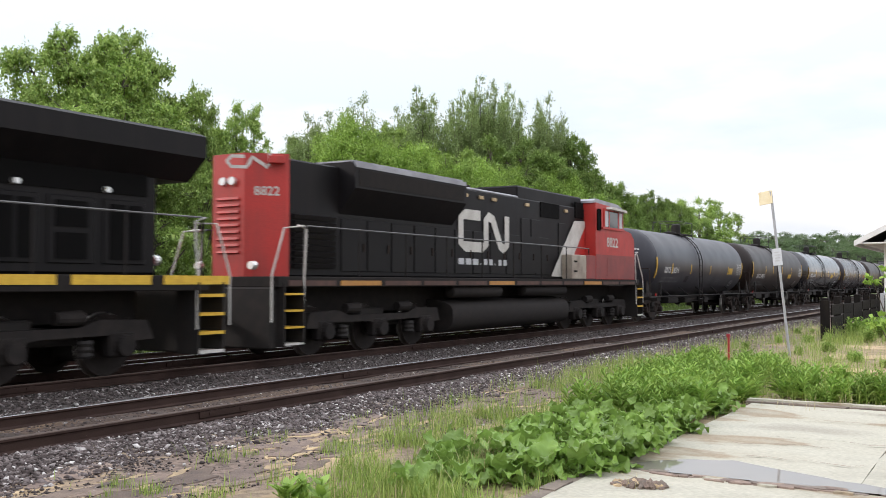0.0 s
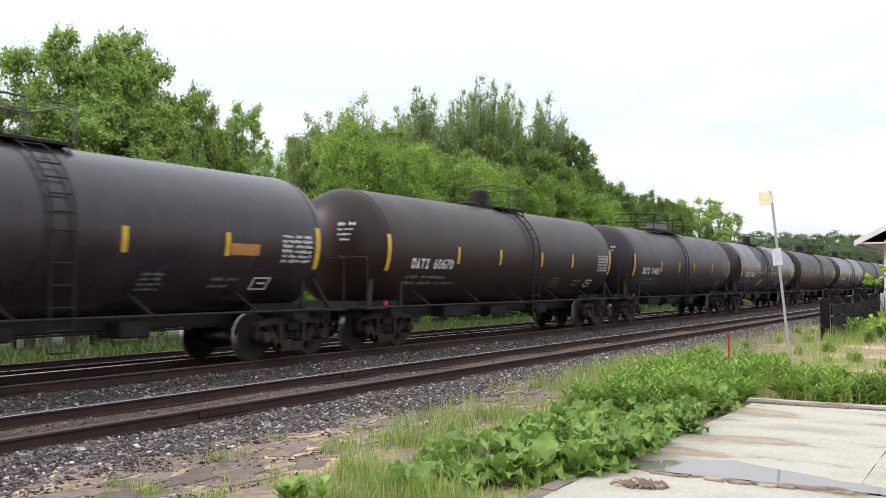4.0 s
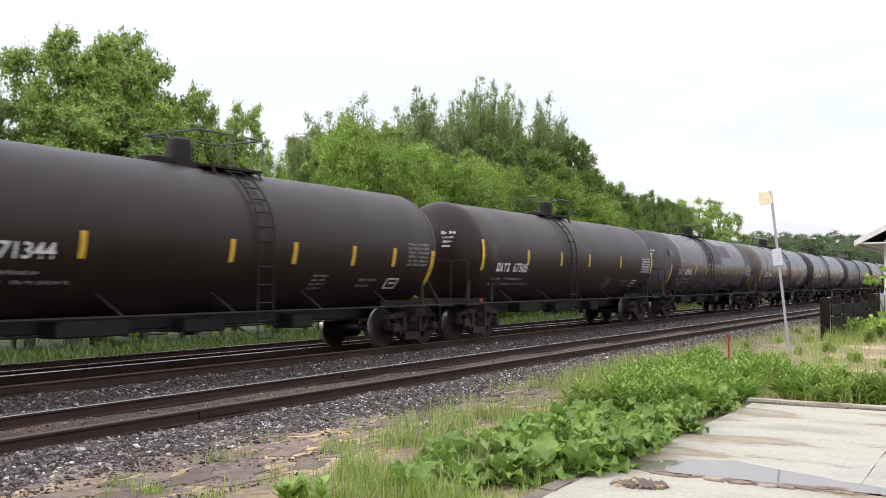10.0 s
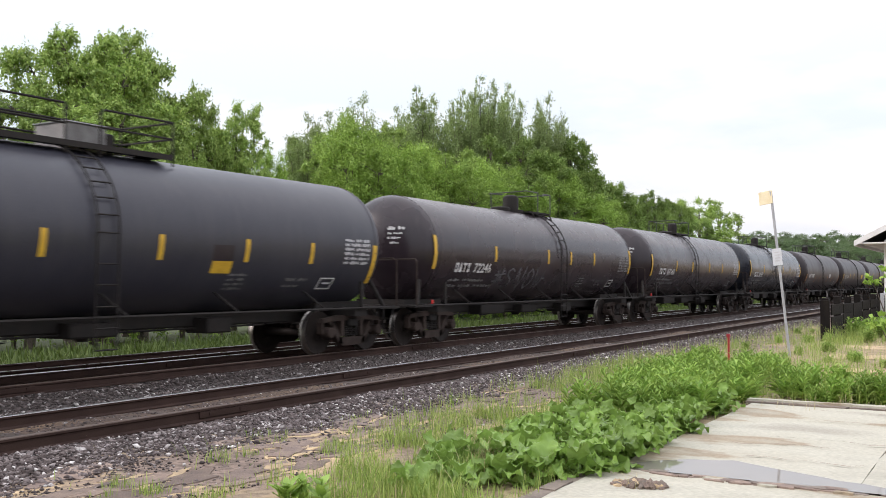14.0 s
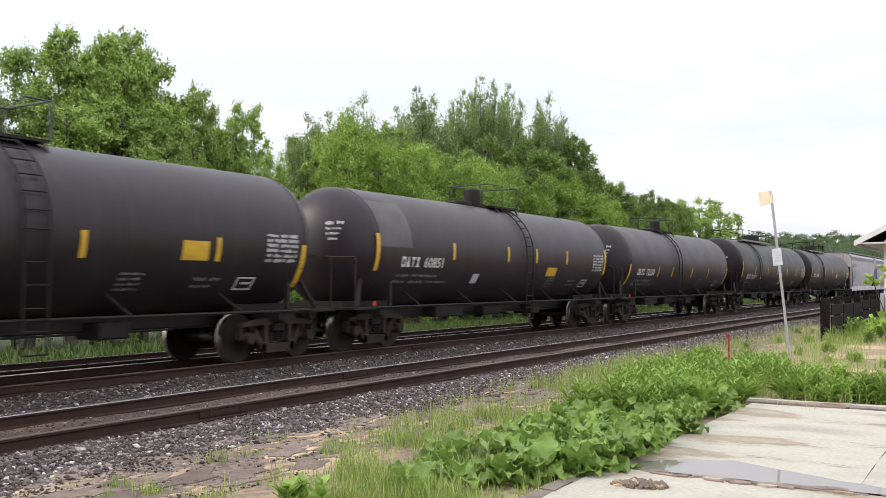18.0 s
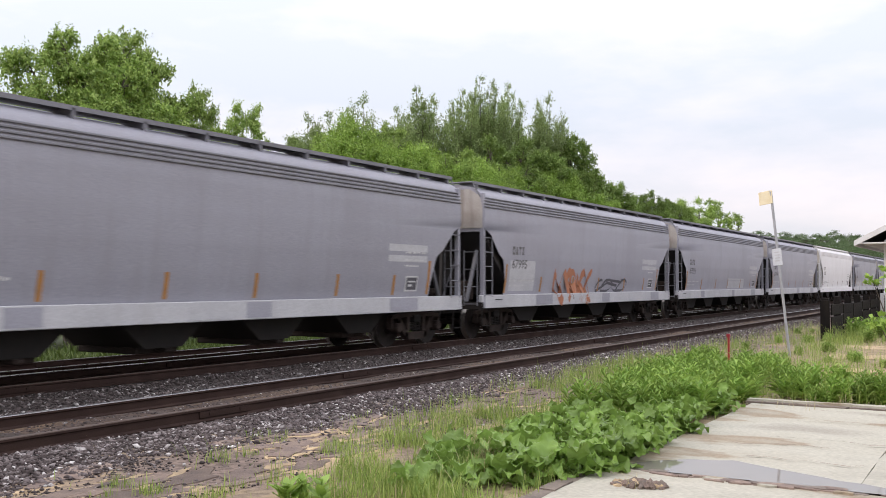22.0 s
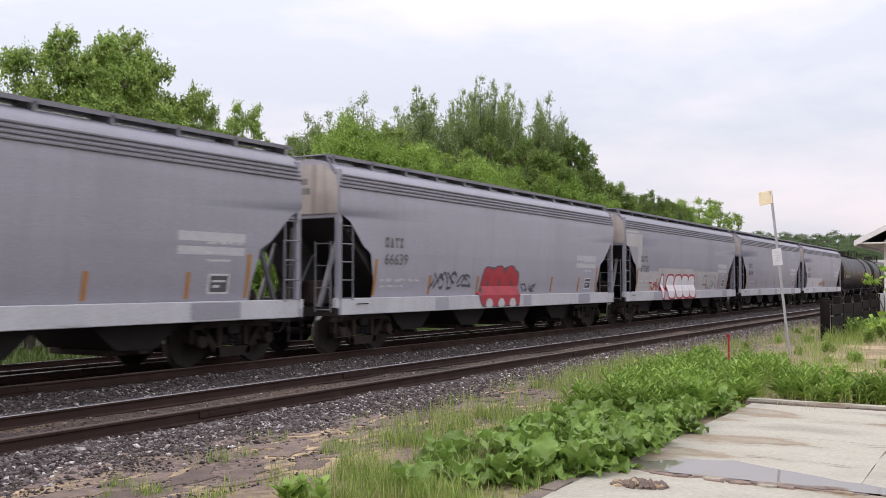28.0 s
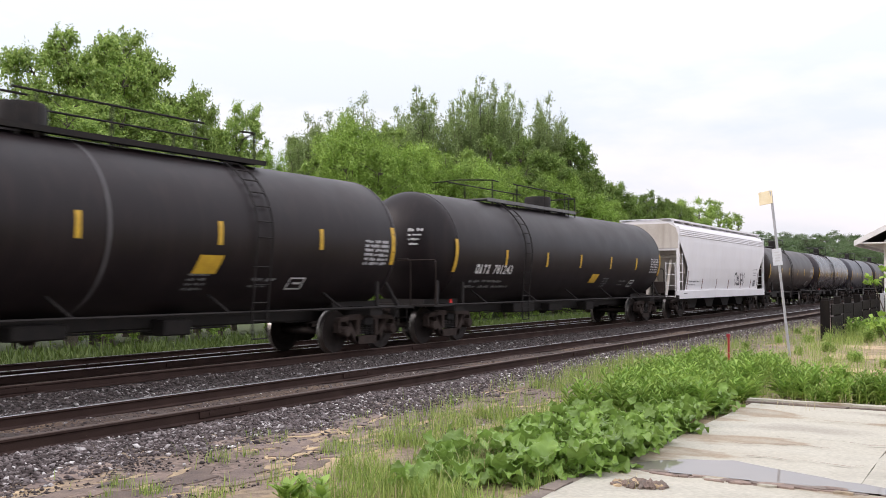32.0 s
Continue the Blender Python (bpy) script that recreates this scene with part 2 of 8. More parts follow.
M["roof_white"] = material("white_fascia_board", (0.75, 0.74, 0.72), 0.6, 0, (0.65, 0.63, 0.6), 3, 0.6, 50, 0.05, 0.002)
M["shingle"] = material("grey_shingle_roof", (0.17, 0.16, 0.16), 0.9, 0, (0.11, 0.105, 0.1), 5, 0.8, 50, 0.4, 0.01)
M["leaf_broad"] = leaf_material("ash_leaf", (0.17, 0.285, 0.058), (0.41, 0.535, 0.145), 0.16)
# darker copy of the broad leaf, with shade mixed into the green
M["leaf_broad_shade"] = leaf_material("shade_toned_broad_leaf", (0.11, 0.20, 0.038), (0.31, 0.43, 0.11), 0.18)
M["leaf_poplar"] = leaf_material("poplar_leaf", (0.17, 0.25, 0.08), (0.36, 0.46, 0.18), 0.12)
M["leaf_bright"] = leaf_material("young_maple_leaf", (0.165, 0.295, 0.045), (0.375, 0.52, 0.11), 0.16)
M["leaf_weed"] = leaf_material("burdock_leaf", (0.10, 0.20, 0.034), (0.28, 0.42, 0.095), 0.26, 0.36)
M["leaf_fern"] = leaf_material("weed_leaf", (0.18, 0.33, 0.055), (0.36, 0.50, 0.115), 0.2, 0.45)
M["grass"] = leaf_material("meadow_grass", (0.15, 0.25, 0.04), (0.42, 0.50, 0.145), 0.1)
# grass colour lowered to hold the shade behind the train
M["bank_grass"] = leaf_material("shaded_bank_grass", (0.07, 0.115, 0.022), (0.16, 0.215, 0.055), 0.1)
M["leaf_far"] = leaf_material("far_woodland_leaf", (0.09, 0.155, 0.065), (0.22, 0.305, 0.145), 0.15)
M["dry_grass"] = leaf_material("dry_grass", (0.44, 0.38, 0.2), (0.62, 0.54, 0.32), 0.1)


def ground_material():
    """Dirt, ballast and grass laid out in strips beside the tracks, with ragged borders."""
    m = bpy.data.materials.new("trackside_ground")
    m.use_nodes = True
    n, l = m.node_tree.nodes, m.node_tree.links
    b = n["Principled BSDF"]
    b.inputs["Roughness"].default_value = 0.92
    co = n.new("ShaderNodeTexCoord")
    sep = n.new("ShaderNodeSeparateXYZ")
    l.new(co.outputs["Object"], sep.inputs[0])

    def noise_of(scale, detail=4, stretch=(1, 1, 1)):
        mp = n.new("ShaderNodeMapping")
        mp.inputs["Scale"].default_value = stretch
        l.new(co.outputs["Object"], mp.inputs["Vector"])
        t = n.new("ShaderNodeTexNoise")
        t.inputs["Scale"].default_value = scale
        t.inputs["Detail"].default_value = detail
        l.new(mp.outputs[0], t.inputs["Vector"])
        return t.outputs[0]

    def two(f, a, c, lo=0.4, hi=0.6):
        r = n.new("ShaderNodeValToRGB")
        r.color_ramp.elements[0].position, r.color_ramp.elements[1].position = lo, hi
        r.color_ramp.elements[0].color, r.color_ramp.elements[1].color = (*a, 1), (*c, 1)
        l.new(f, r.inputs[0])
        return r.outputs[0]

    def mixed(f, a, c):
        x = n.new("ShaderNodeMix")
        x.data_type = 'RGBA'
        l.new(f, x.inputs[0])
        l.new(a, x.inputs[6])
        l.new(c, x.inputs[7])
        return x.outputs[2]

    rag = n.new("ShaderNodeMath")
    rag.operation = 'MULTIPLY_ADD'
    l.new(noise_of(1.3, 5), rag.inputs[0])
    rag.inputs[1].default_value = 1.6
    l.new(sep.outputs["Y"], rag.inputs[2])

    def step(y, w):
        r = n.new("ShaderNodeMapRange")
        r.inputs["From Min"].default_value = y + 0.8 - w
        r.inputs["From Max"].default_value = y + 0.8 + w
        l.new(rag.outputs[0], r.inputs["Value"])
        return r.outputs[0]

    dirt = mixed(two(noise_of(1.1, 6, (0.45, 1.9, 1)), (0, 0, 0), (1, 1, 1), 0.53, 0.60),
                 two(noise_of(14, 6), (0.13, 0.094, 0.076), (0.26, 0.19, 0.15), 0.38, 0.62),
                 two(noise_of(11, 4), (0.30, 0.215, 0.125), (0.50, 0.365, 0.22), 0.38, 0.62))
    soil = two(noise_of(9, 5), (0.19, 0.145, 0.082), (0.36, 0.275, 0.165))
    stone = two(noise_of(26, 3), (0.035, 0.031, 0.029), (0.13, 0.115, 0.11), 0.38, 0.66)
    grass = mixed(two(noise_of(0.6, 5), (0, 0, 0), (1, 1, 1)), two(noise_of(18, 3), (0.035, 0.055, 0.014), (0.07, 0.1, 0.028)),
                  two(noise_of(15, 3), (0.06, 0.08, 0.025), (0.1, 0.125, 0.04)))
    c = mixed(step(5.6, 0.5), soil, dirt)
    c = mixed(step(8.0, 0.35), c, stone)
    c = mixed(step(12.2, 0.4), c, two(noise_of(24, 3), (0.03, 0.0235, 0.0215), (0.095, 0.077, 0.07), 0.38, 0.66))
    c = mixed(step(20.6, 0.4), c, grass)
    # earth and cinders trodden in between the rails of the near track
    band = n.new("ShaderNodeMapRange")
    band.interpolation_type = 'SMOOTHSTEP'
    gap = n.new("ShaderNodeMath")
    gap.operation = 'ABSOLUTE'
    off = n.new("ShaderNodeMath")
    off.operation = 'SUBTRACT'
    l.new(sep.outputs["Y"], off.inputs[0])
    off.inputs[1].default_value = 9.63
    l.new(off.outputs[0], gap.inputs[0])
    l.new(gap.outputs[0], band.inputs["Value"])
    band.inputs["From Min"].default_value = 0.6
    band.inputs["From Max"].default_value = 0.8
    band.inputs["To Min"].default_value = 1.0
    band.inputs["To Max"].default_value = 0.0
    earth = mixed(two(noise_of(1.6, 5, (0.4, 2.0, 1)), (0, 0, 0), (1, 1, 1), 0.46, 0.62), two(noise_of(20, 4), (0.04, 0.0255, 0.019), (0.098, 0.064, 0.048)), two(noise_of(17, 4), (0.085, 0.053, 0.032), (0.185, 0.115, 0.066)))
    c = mixed(band.outputs[0], c, earth)
    l.new(c, b.inputs["Base Color"])
    bp = n.new("ShaderNodeBump")
    bp.inputs["Strength"].default_value = 0.7
    bp.inputs["Distance"].default_value = 0.03
    l.new(noise_of(22, 4), bp.inputs["Height"])
    l.new(bp.outputs[0], b.inputs["Normal"])
    return m


M["ground"] = ground_material()

# tank paints: (shell colour, second colour, roughness, grime)
TANK_PAINT = {
    "black": ((0.0165, 0.0115, 0.0148), (0.027, 0.019, 0.0225), 0.27, (0.04, 0.0295, 0.031)),
    "sheen": ((0.012, 0.011, 0.014), (0.017, 0.016, 0.02), 0.15, (0.022, 0.021, 0.024)),
    "brown": ((0.026, 0.0142, 0.0115), (0.036, 0.0205, 0.0168), 0.42, (0.044, 0.027, 0.023)),
    "grey": ((0.036, 0.036, 0.05), (0.048, 0.048, 0.062), 0.38, (0.058, 0.056, 0.066)),
    "navy": ((0.008, 0.010, 0.018), (0.013, 0.015, 0.022), 0.26, (0.022, 0.022, 0.026)),
    "charcoal": ((0.0175, 0.0122, 0.0150), (0.026, 0.018, 0.0212), 0.44, (0.034, 0.0255, 0.0255)),
    "soot": ((0.0096, 0.0066, 0.0073), (0.0145, 0.0098, 0.0105), 0.44, (0.024, 0.0156, 0.0148)),
}
for key, (a, c, r, g) in TANK_PAINT.items():
    _w = {"brown": 0.66, "grey": 0.78, "sheen": 0.8, "black": 1.3, "soot": 1.15, "charcoal": 1.15}.get(key, 1.0)
    M["tank_" + key] = material("tank_paint_" + key, tuple(v * _w for v in a), r, 0.0, tuple(v * _w for v in c), 0.9, 0.9, 45, 0.03, 0.003, streak=tuple(v * _w for v in g), spread=0.18, spec={"sheen": 0.9, "brown": 0.3, "soot": 0.26, "charcoal": 0.36}.get(key, 0.42))
M["tank_tan"] = material("dusty_tan_grime", (0.13, 0.1, 0.08), 0.38, 0, (0.08, 0.062, 0.05), 1.6, 0.9, 45, 0.05, 0.003, streak=(0.05, 0.04, 0.035))
M["tank_rose"] = material("faded_rose_brown_repaint", (0.055, 0.041, 0.039), 0.55, 0, (0.04, 0.029, 0.027), 1.4, 0.8, 45, 0.03, 0.003, streak=(0.033, 0.025, 0.024))
M["tank_patch"] = material("dull_grey_repaint", (0.085, 0.08, 0.082), 0.6, 0, (0.06, 0.056, 0.058), 1.8, 0.8, 45, 0.03, 0.003)
M["hopper_grey"] = material("light_grey_hopper_paint", (0.335, 0.335, 0.385), 0.5, 0, (0.30, 0.295, 0.335), 0.5, 0.9, 40, 0.03, 0.003, streak=(0.28, 0.275, 0.30), spread=0.10)
M["hopper_end"] = material("cream_end_sheet_paint", (0.56, 0.52, 0.46), 0.55, 0, (0.47, 0.42, 0.36), 1.1, 0.9, 40, 0.03, 0.003, streak=(0.35, 0.29, 0.24))
M["hopper_end_grey"] = material("stained_grey_end_paint", (0.43, 0.40, 0.37), 0.55, 0, (0.33, 0.29, 0.26), 1.6, 0.9, 40, 0.03, 0.003, streak=(0.17, 0.14, 0.12))
M["hopper_white"] = material("off_white_hopper_paint", (0.80, 0.79, 0.80), 0.5, 0, (0.76, 0.745, 0.75), 0.7, 0.9, 40, 0.03, 0.003, streak=(0.74, 0.72, 0.71))
M["hopper_sill"] = material("pale_grey_sill_paint", (0.52, 0.52, 0.54), 0.5, 0, (0.44, 0.44, 0.46), 0.8, 0.9, 40, 0.03, 0.003, streak=(0.42, 0.41, 0.42))
M["hopper_rib"] = material("grey_roof_rib_paint", (0.19, 0.19, 0.215), 0.5, 0, (0.15, 0.15, 0.165), 1.2, 0.8, 40, 0.03, 0.003)
# near-black colour carries the shade of the recessed car ends
M["slope_shade"] = material("shaded_slope_sheet", (0.03, 0.027, 0.027), 0.6, 0, (0.02, 0.018, 0.017), 1.2, 0.8, 40, 0.05, 0.003)
M["brown_tape"] = material("brown_worn_tape", (0.16, 0.06, 0.045), 0.6, 0, (0.1, 0.05, 0.04), 6, 0.6, 50, 0.03, 0.001)
M["graf_red"] = material("red_spray_paint", (0.42, 0.03, 0.045), 0.6, 0, (0.3, 0.03, 0.04), 3, 0.7, 40, 0.02, 0.001)
M["graf_orange"] = material("rusty_orange_spray_paint", (0.42, 0.15, 0.07), 0.6, 0, (0.33, 0.16, 0.1), 3, 0.7, 40, 0.02, 0.001)
M["graf_white"] = material("white_spray_paint", (0.75, 0.73, 0.74), 0.6, 0, (0.65, 0.6, 0.6), 3, 0.7, 40, 0.02, 0.001)
M["graf_black"] = material("black_spray_paint", (0.07, 0.065, 0.08), 0.6, 0, (0.1, 0.1, 0.11), 3, 0.7, 40, 0.02, 0.001)


# ---------- building tools ----------
MESHES = {}


def part(name, data, mat, parent=None, label="", smooth=False, at=None, key=None):
    """One mesh object under a thing or a part. data: a bmesh, a mesh, or a function that makes a bmesh (kept under key)."""
    if callable(data):
        me = MESHES.get(key) if key else None
        if me is None:
            me = finish(data(), name, smooth)
            if key:
                MESHES[key] = me
    elif isinstance(data, bmesh.types.BMesh):
        me = finish(data, name, smooth)
    else:
        me = data
    if not me.materials:
        me.materials.append(None)
    ob = new(name, me)
    ob.material_slots[0].link = 'OBJECT'
    ob.material_slots[0].material = mat
    ob.parent = parent
    if at is not None:
        ob.matrix_basis = at
    if label:
        ob["label"] = label
    return ob


def finish(bm, name, smooth=False):
    me = bpy.data.meshes.new(name)
    bmesh.ops.recalc_face_normals(bm, faces=bm.faces)
    bm.to_mesh(me)
    bm.free()
    if smooth:
        me.shade_smooth()
        me.set_sharp_from_angle(angle=radians(smooth if smooth > 1 else 40))
    return me


def root(name, at, label, category, group=""):
    e = new(name)
    e.empty_display_size = 0.3
    e.matrix_basis = at
    return tagged(e, label, category, group)


def box(bm, x0, x1, y0, y1, z0, z1, bevel=0.0):
    vs = [bm.verts.new((x, y, z)) for x in (x0, x1) for y in (y0, y1) for z in (z0, z1)]
    idx = ((0, 1, 3, 2), (4, 6, 7, 5), (0, 4, 5, 1), (2, 3, 7, 6), (0, 2, 6, 4), (1, 5, 7, 3))
    fs = [bm.faces.new([vs[i] for i in f]) for f in idx]
    if bevel:
        bmesh.ops.bevel(bm, geom=list({e for f in fs for e in f.edges}), offset=bevel, segments=1, affect='EDGES')
    return bm


def boxes(*rows, bevel=0.0):
    bm = bmesh.new()
    for r in rows:
        box(bm, *r, bevel=bevel)
    return bm


def ring(bm, c, u, v, r, n=8):
    return [bm.verts.new(c + u * (r * math.cos(2 * math.pi * i / n)) + v * (r * math.sin(2 * math.pi * i / n))) for i in range(n)]


def tube(bm, pts, r=0.02, n=6):
    """A round pipe along a line of points; r may be a list."""
    pts = [Vector(p) for p in pts]
    rs = r if isinstance(r, (list, tuple)) else [r] * len(pts)
    prev = None
    for i, p in enumerate(pts):
        d = (pts[min(i + 1, len(pts) - 1)] - pts[max(i - 1, 0)]).normalized()
        a = Vector((0, 0, 1)) if abs(d.z) < 0.9 else Vector((1, 0, 0))
        u = d.cross(a).normalized()
        v = d.cross(u)
        cur = ring(bm, p, u, v, rs[i], n)
        if prev:
            for k in range(n):
                bm.faces.new((prev[k], prev[(k + 1) % n], cur[(k + 1) % n], cur[k]))
        else:
            bm.faces.new(cur)
        prev = cur
    bm.faces.new(prev)
    return bm


def tubes(*lines, r=0.02, n=6):
    bm = bmesh.new()
    for ln in lines:
        tube(bm, ln, r, n)
    return bm


def prism(bm, outline, y0, y1):
    """A polygon in x and z, drawn out from y0 to y1."""
    a = [bm.verts.new((x, y0, z)) for x, z in outline]
    b = [bm.verts.new((x, y1, z)) for x, z in outline]
    n = len(a)
    bm.faces.new(a)
    bm.faces.new(b[::-1])
    for i in range(n):
        bm.faces.new((a[i], a[(i + 1) % n], b[(i + 1) % n], b[i]))
    return bm


def lathe(bm, profile, n=24, centre=(0, 0, 0), axis="x"):
    """Turned shape; profile rows are (place on the axis, radius)."""
    c = Vector(centre)
    prev = None
    for s, r in profile:
        cur = []
        for i in range(n):
            a = 2 * math.pi * i / n
            o = {"x": (s, r * math.cos(a), r * math.sin(a)), "y": (r * math.cos(a), s, r * math.sin(a)),
                 "z": (r * math.cos(a), r * math.sin(a), s)}[axis]
            cur.append(bm.verts.new(c + Vector(o)))
        if prev:
            for k in range(n):
                bm.faces.new((prev[k], prev[(k + 1) % n], cur[(k + 1) % n], cur[k]))
        elif r > 1e-4:
            bm.faces.new(cur)
        prev = cur
    if profile[-1][1] > 1e-4:
        bm.faces.new(prev)
    bmesh.ops.remove_doubles(bm, verts=bm.verts, dist=1e-5)
    return bm


NUMBERS = ["68311", "88813", "67516", "35899", "60670", "71402", "37688", "67518", "72562", "28421", "69804", "71344",
           "67505", "67816", "67081", "59594", "89746", "72246", "67360", "60957", "60867", "59647", "60851", "72250",
           "781219", "64640", "66322", "67995", "67921", "67944", "7657", "66640", "66218", "67827", "66639", "67582",
           "66548", "66207", "64657", "781243", "8822"]


def letter_all():
    obs = {}
    for s in NUMBERS:
        cu = bpy.data.curves.new("lettering", 'FONT')
        cu.body, cu.size, cu.resolution_u, cu.offset = s, 1.0, 2, 0.018
        obs[s] = new("lettering", cu)
    dg = bpy.context.evaluated_depsgraph_get()
    made = {s: bpy.data.meshes.new_from_object(o.evaluated_get(dg)) for s, o in obs.items()}
    for o in obs.values():
        bpy.data.objects.remove(o)
    return made


TEXTS = letter_all()


def lettering(s, x, z, high, place, stretch=1.0):
    """Numerals from x to the right with their foot at z; place(x, z) gives the point on the surface."""
    bm = bmesh.new()
    bm.from_mesh(TEXTS[s])
    k = high / 0.70
    for v in bm.verts:
        v.co = place(x + v.co.x * k * stretch, z + v.co.y * k)
    return bm


# ---------- ground ----------
NEAR_TRACK, TRAIN_TRACK, FAR_TRACK = 9.63, 14.12, 18.30
RAIL_TOP = {NEAR_TRACK: 0.0, TRAIN_TRACK: 0.0, FAR_TRACK: -0.20}


def ground_height(x, y):
    rows = ((-3000, -0.25), (6.6, -0.25), (7.9, -0.22), (8.3, -0.175), (10.95, -0.175), (11.6, -0.30), (12.3, -0.26),
            (12.8, -0.175), (15.5, -0.175), (16.3, -0.42), (16.9, -0.38), (19.7, -0.38), (20.6, -0.6), (24, -0.5), (3000, -0.3))
    for (a, za), (b, zb) in zip(rows, rows[1:]):
        if a <= y <= b:
            z = za + (zb - za) * (y - a) / (b - a)
            break
    return z + 0.035 * (noise.noise(Vector((x * 0.7, y * 0.9, 0.3))) if -20 < x < 200 and y < 40 else 0)


def build_ground():
    xs = [-3000, -600, -150, -40, -15] + [i * 0.6 for i in range(0, 75)] + [45 + i * 3 for i in range(60)] + [240, 300, 420, 700, 1500, 3000]
    ys = [-3000, -500, -100, -30, -10] + [-4 + i * 0.4 for i in range(24)] + [5.6 + i * 0.25 for i in range(62)] + [22, 24, 27, 31, 40, 70, 200, 800, 3000]
    bm = bmesh.new()
    grid = [[bm.verts.new((x, y, ground_height(x, y))) for y in ys] for x in xs]
    for i in range(len(xs) - 1):
        for j in range(len(ys) - 1):
            bm.faces.new((grid[i][j], grid[i + 1][j], grid[i + 1][j + 1], grid[i][j + 1]))
    return tagged(part("ground", bm, M["ground"], smooth=60), "dirt, cinder ballast and rough grass beside the tracks", "ground", kind="structure")


GROUND = build_ground()


# ---------- tracks ----------
def rail_bm(x0, x1):
    bm = bmesh.new()
    web = [(-0.07, -0.172), (0.07, -0.172), (0.07, -0.155), (0.02, -0.135), (0.012, -0.05), (0.036, -0.035), (0.036, -0.012),
           (-0.036, -0.012), (-0.036, -0.035), (-0.012, -0.05), (-0.02, -0.135), (-0.07, -0.155)]
    a = [bm.verts.new((x0, y, z)) for y, z in web]
    b = [bm.verts.new((x1, y, z)) for y, z in web]
    for i in range(len(web)):
        bm.faces.new((a[i], a[(i + 1) % len(web)], b[(i + 1) % len(web)], b[i]))
    bm.faces.new(a[::-1])
    bm.faces.new(b)
    return bm


def rail_head_bm(x0, x1):
    bm = bmesh.new()
    web = [(-0.036, -0.012), (0.036, -0.012), (0.034, -0.003), (0.024, 0), (-0.024, 0), (-0.034, -0.003)]
    a = [bm.verts.new((x0, y, z)) for y, z in web]
    b = [bm.verts.new((x1, y, z)) for y, z in web]
    for i in range(len(web)):
        bm.faces.new((a[i], a[(i + 1) % len(web)], b[(i + 1) % len(web)], b[i]))
    bm.faces.new(a[::-1])
    bm.faces.new(b)
    return bm


def build_track(yc, title, heads):
    z = RAIL_TOP[yc]
    t = root("railway_track", pose(0, yc, z), title, "railway track")
    t["kind"] = "structure"
    for k, side in enumerate((-1, 1)):
        r = part("rail", lambda: rail_bm(-60, 900), M["rust_steel"], t, "rust-brown steel rail", at=pose(0, side * 0.7535, 0), key="rail")
        part("rail_head", lambda: rail_head_bm(-60, 900), heads[k], r, "worn running surface", key="rail_head")
        for i in range(11):
            part("joint_bar", lambda: boxes((-0.45, 0.45, -0.042, -0.016, -0.12, -0.045), (-0.3, -0.26, -0.055, -0.04, -0.095, -0.06),
                                            (0.26, 0.3, -0.055, -0.04, -0.095, -0.06)), M["rust_steel"], r, at=pose(9.2 + 11.9 * i + 5 * k, 0, 0), key="joint_bar")
    for i in range(150):
        part("tie", lambda: boxes((-0.115, 0.115, -1.3, 1.3, -0.36, -0.178), bevel=0.012), M["tie_wood"], t,
             at=pose(3 + i * 0.56, random.uniform(-0.04, 0.04), random.uniform(-0.004, 0.006), 0, 0, random.uniform(-0.8, 0.8)), key="tie")
    far = bmesh.new()
    for i in range(150, 420):
        box(far, 3 + i * 0.56 - 0.115, 3 + i * 0.56 + 0.115, -1.3, 1.3, -0.36, -0.178)
    tagged(part("distant_ties", far, M["tie_wood"], t), kind="stuff")
    return t


build_track(NEAR_TRACK, "empty rusty main track on dark crushed-stone ballast", (M["rail_dull"], M["rail_head"]))
build_track(TRAIN_TRACK, "running track that carries the freight train", (M["rail_dull"], M["rail_head"]))
build_track(FAR_TRACK, "far siding track with bright worn rail heads", (M["rail_head"], M["rail_head"]))


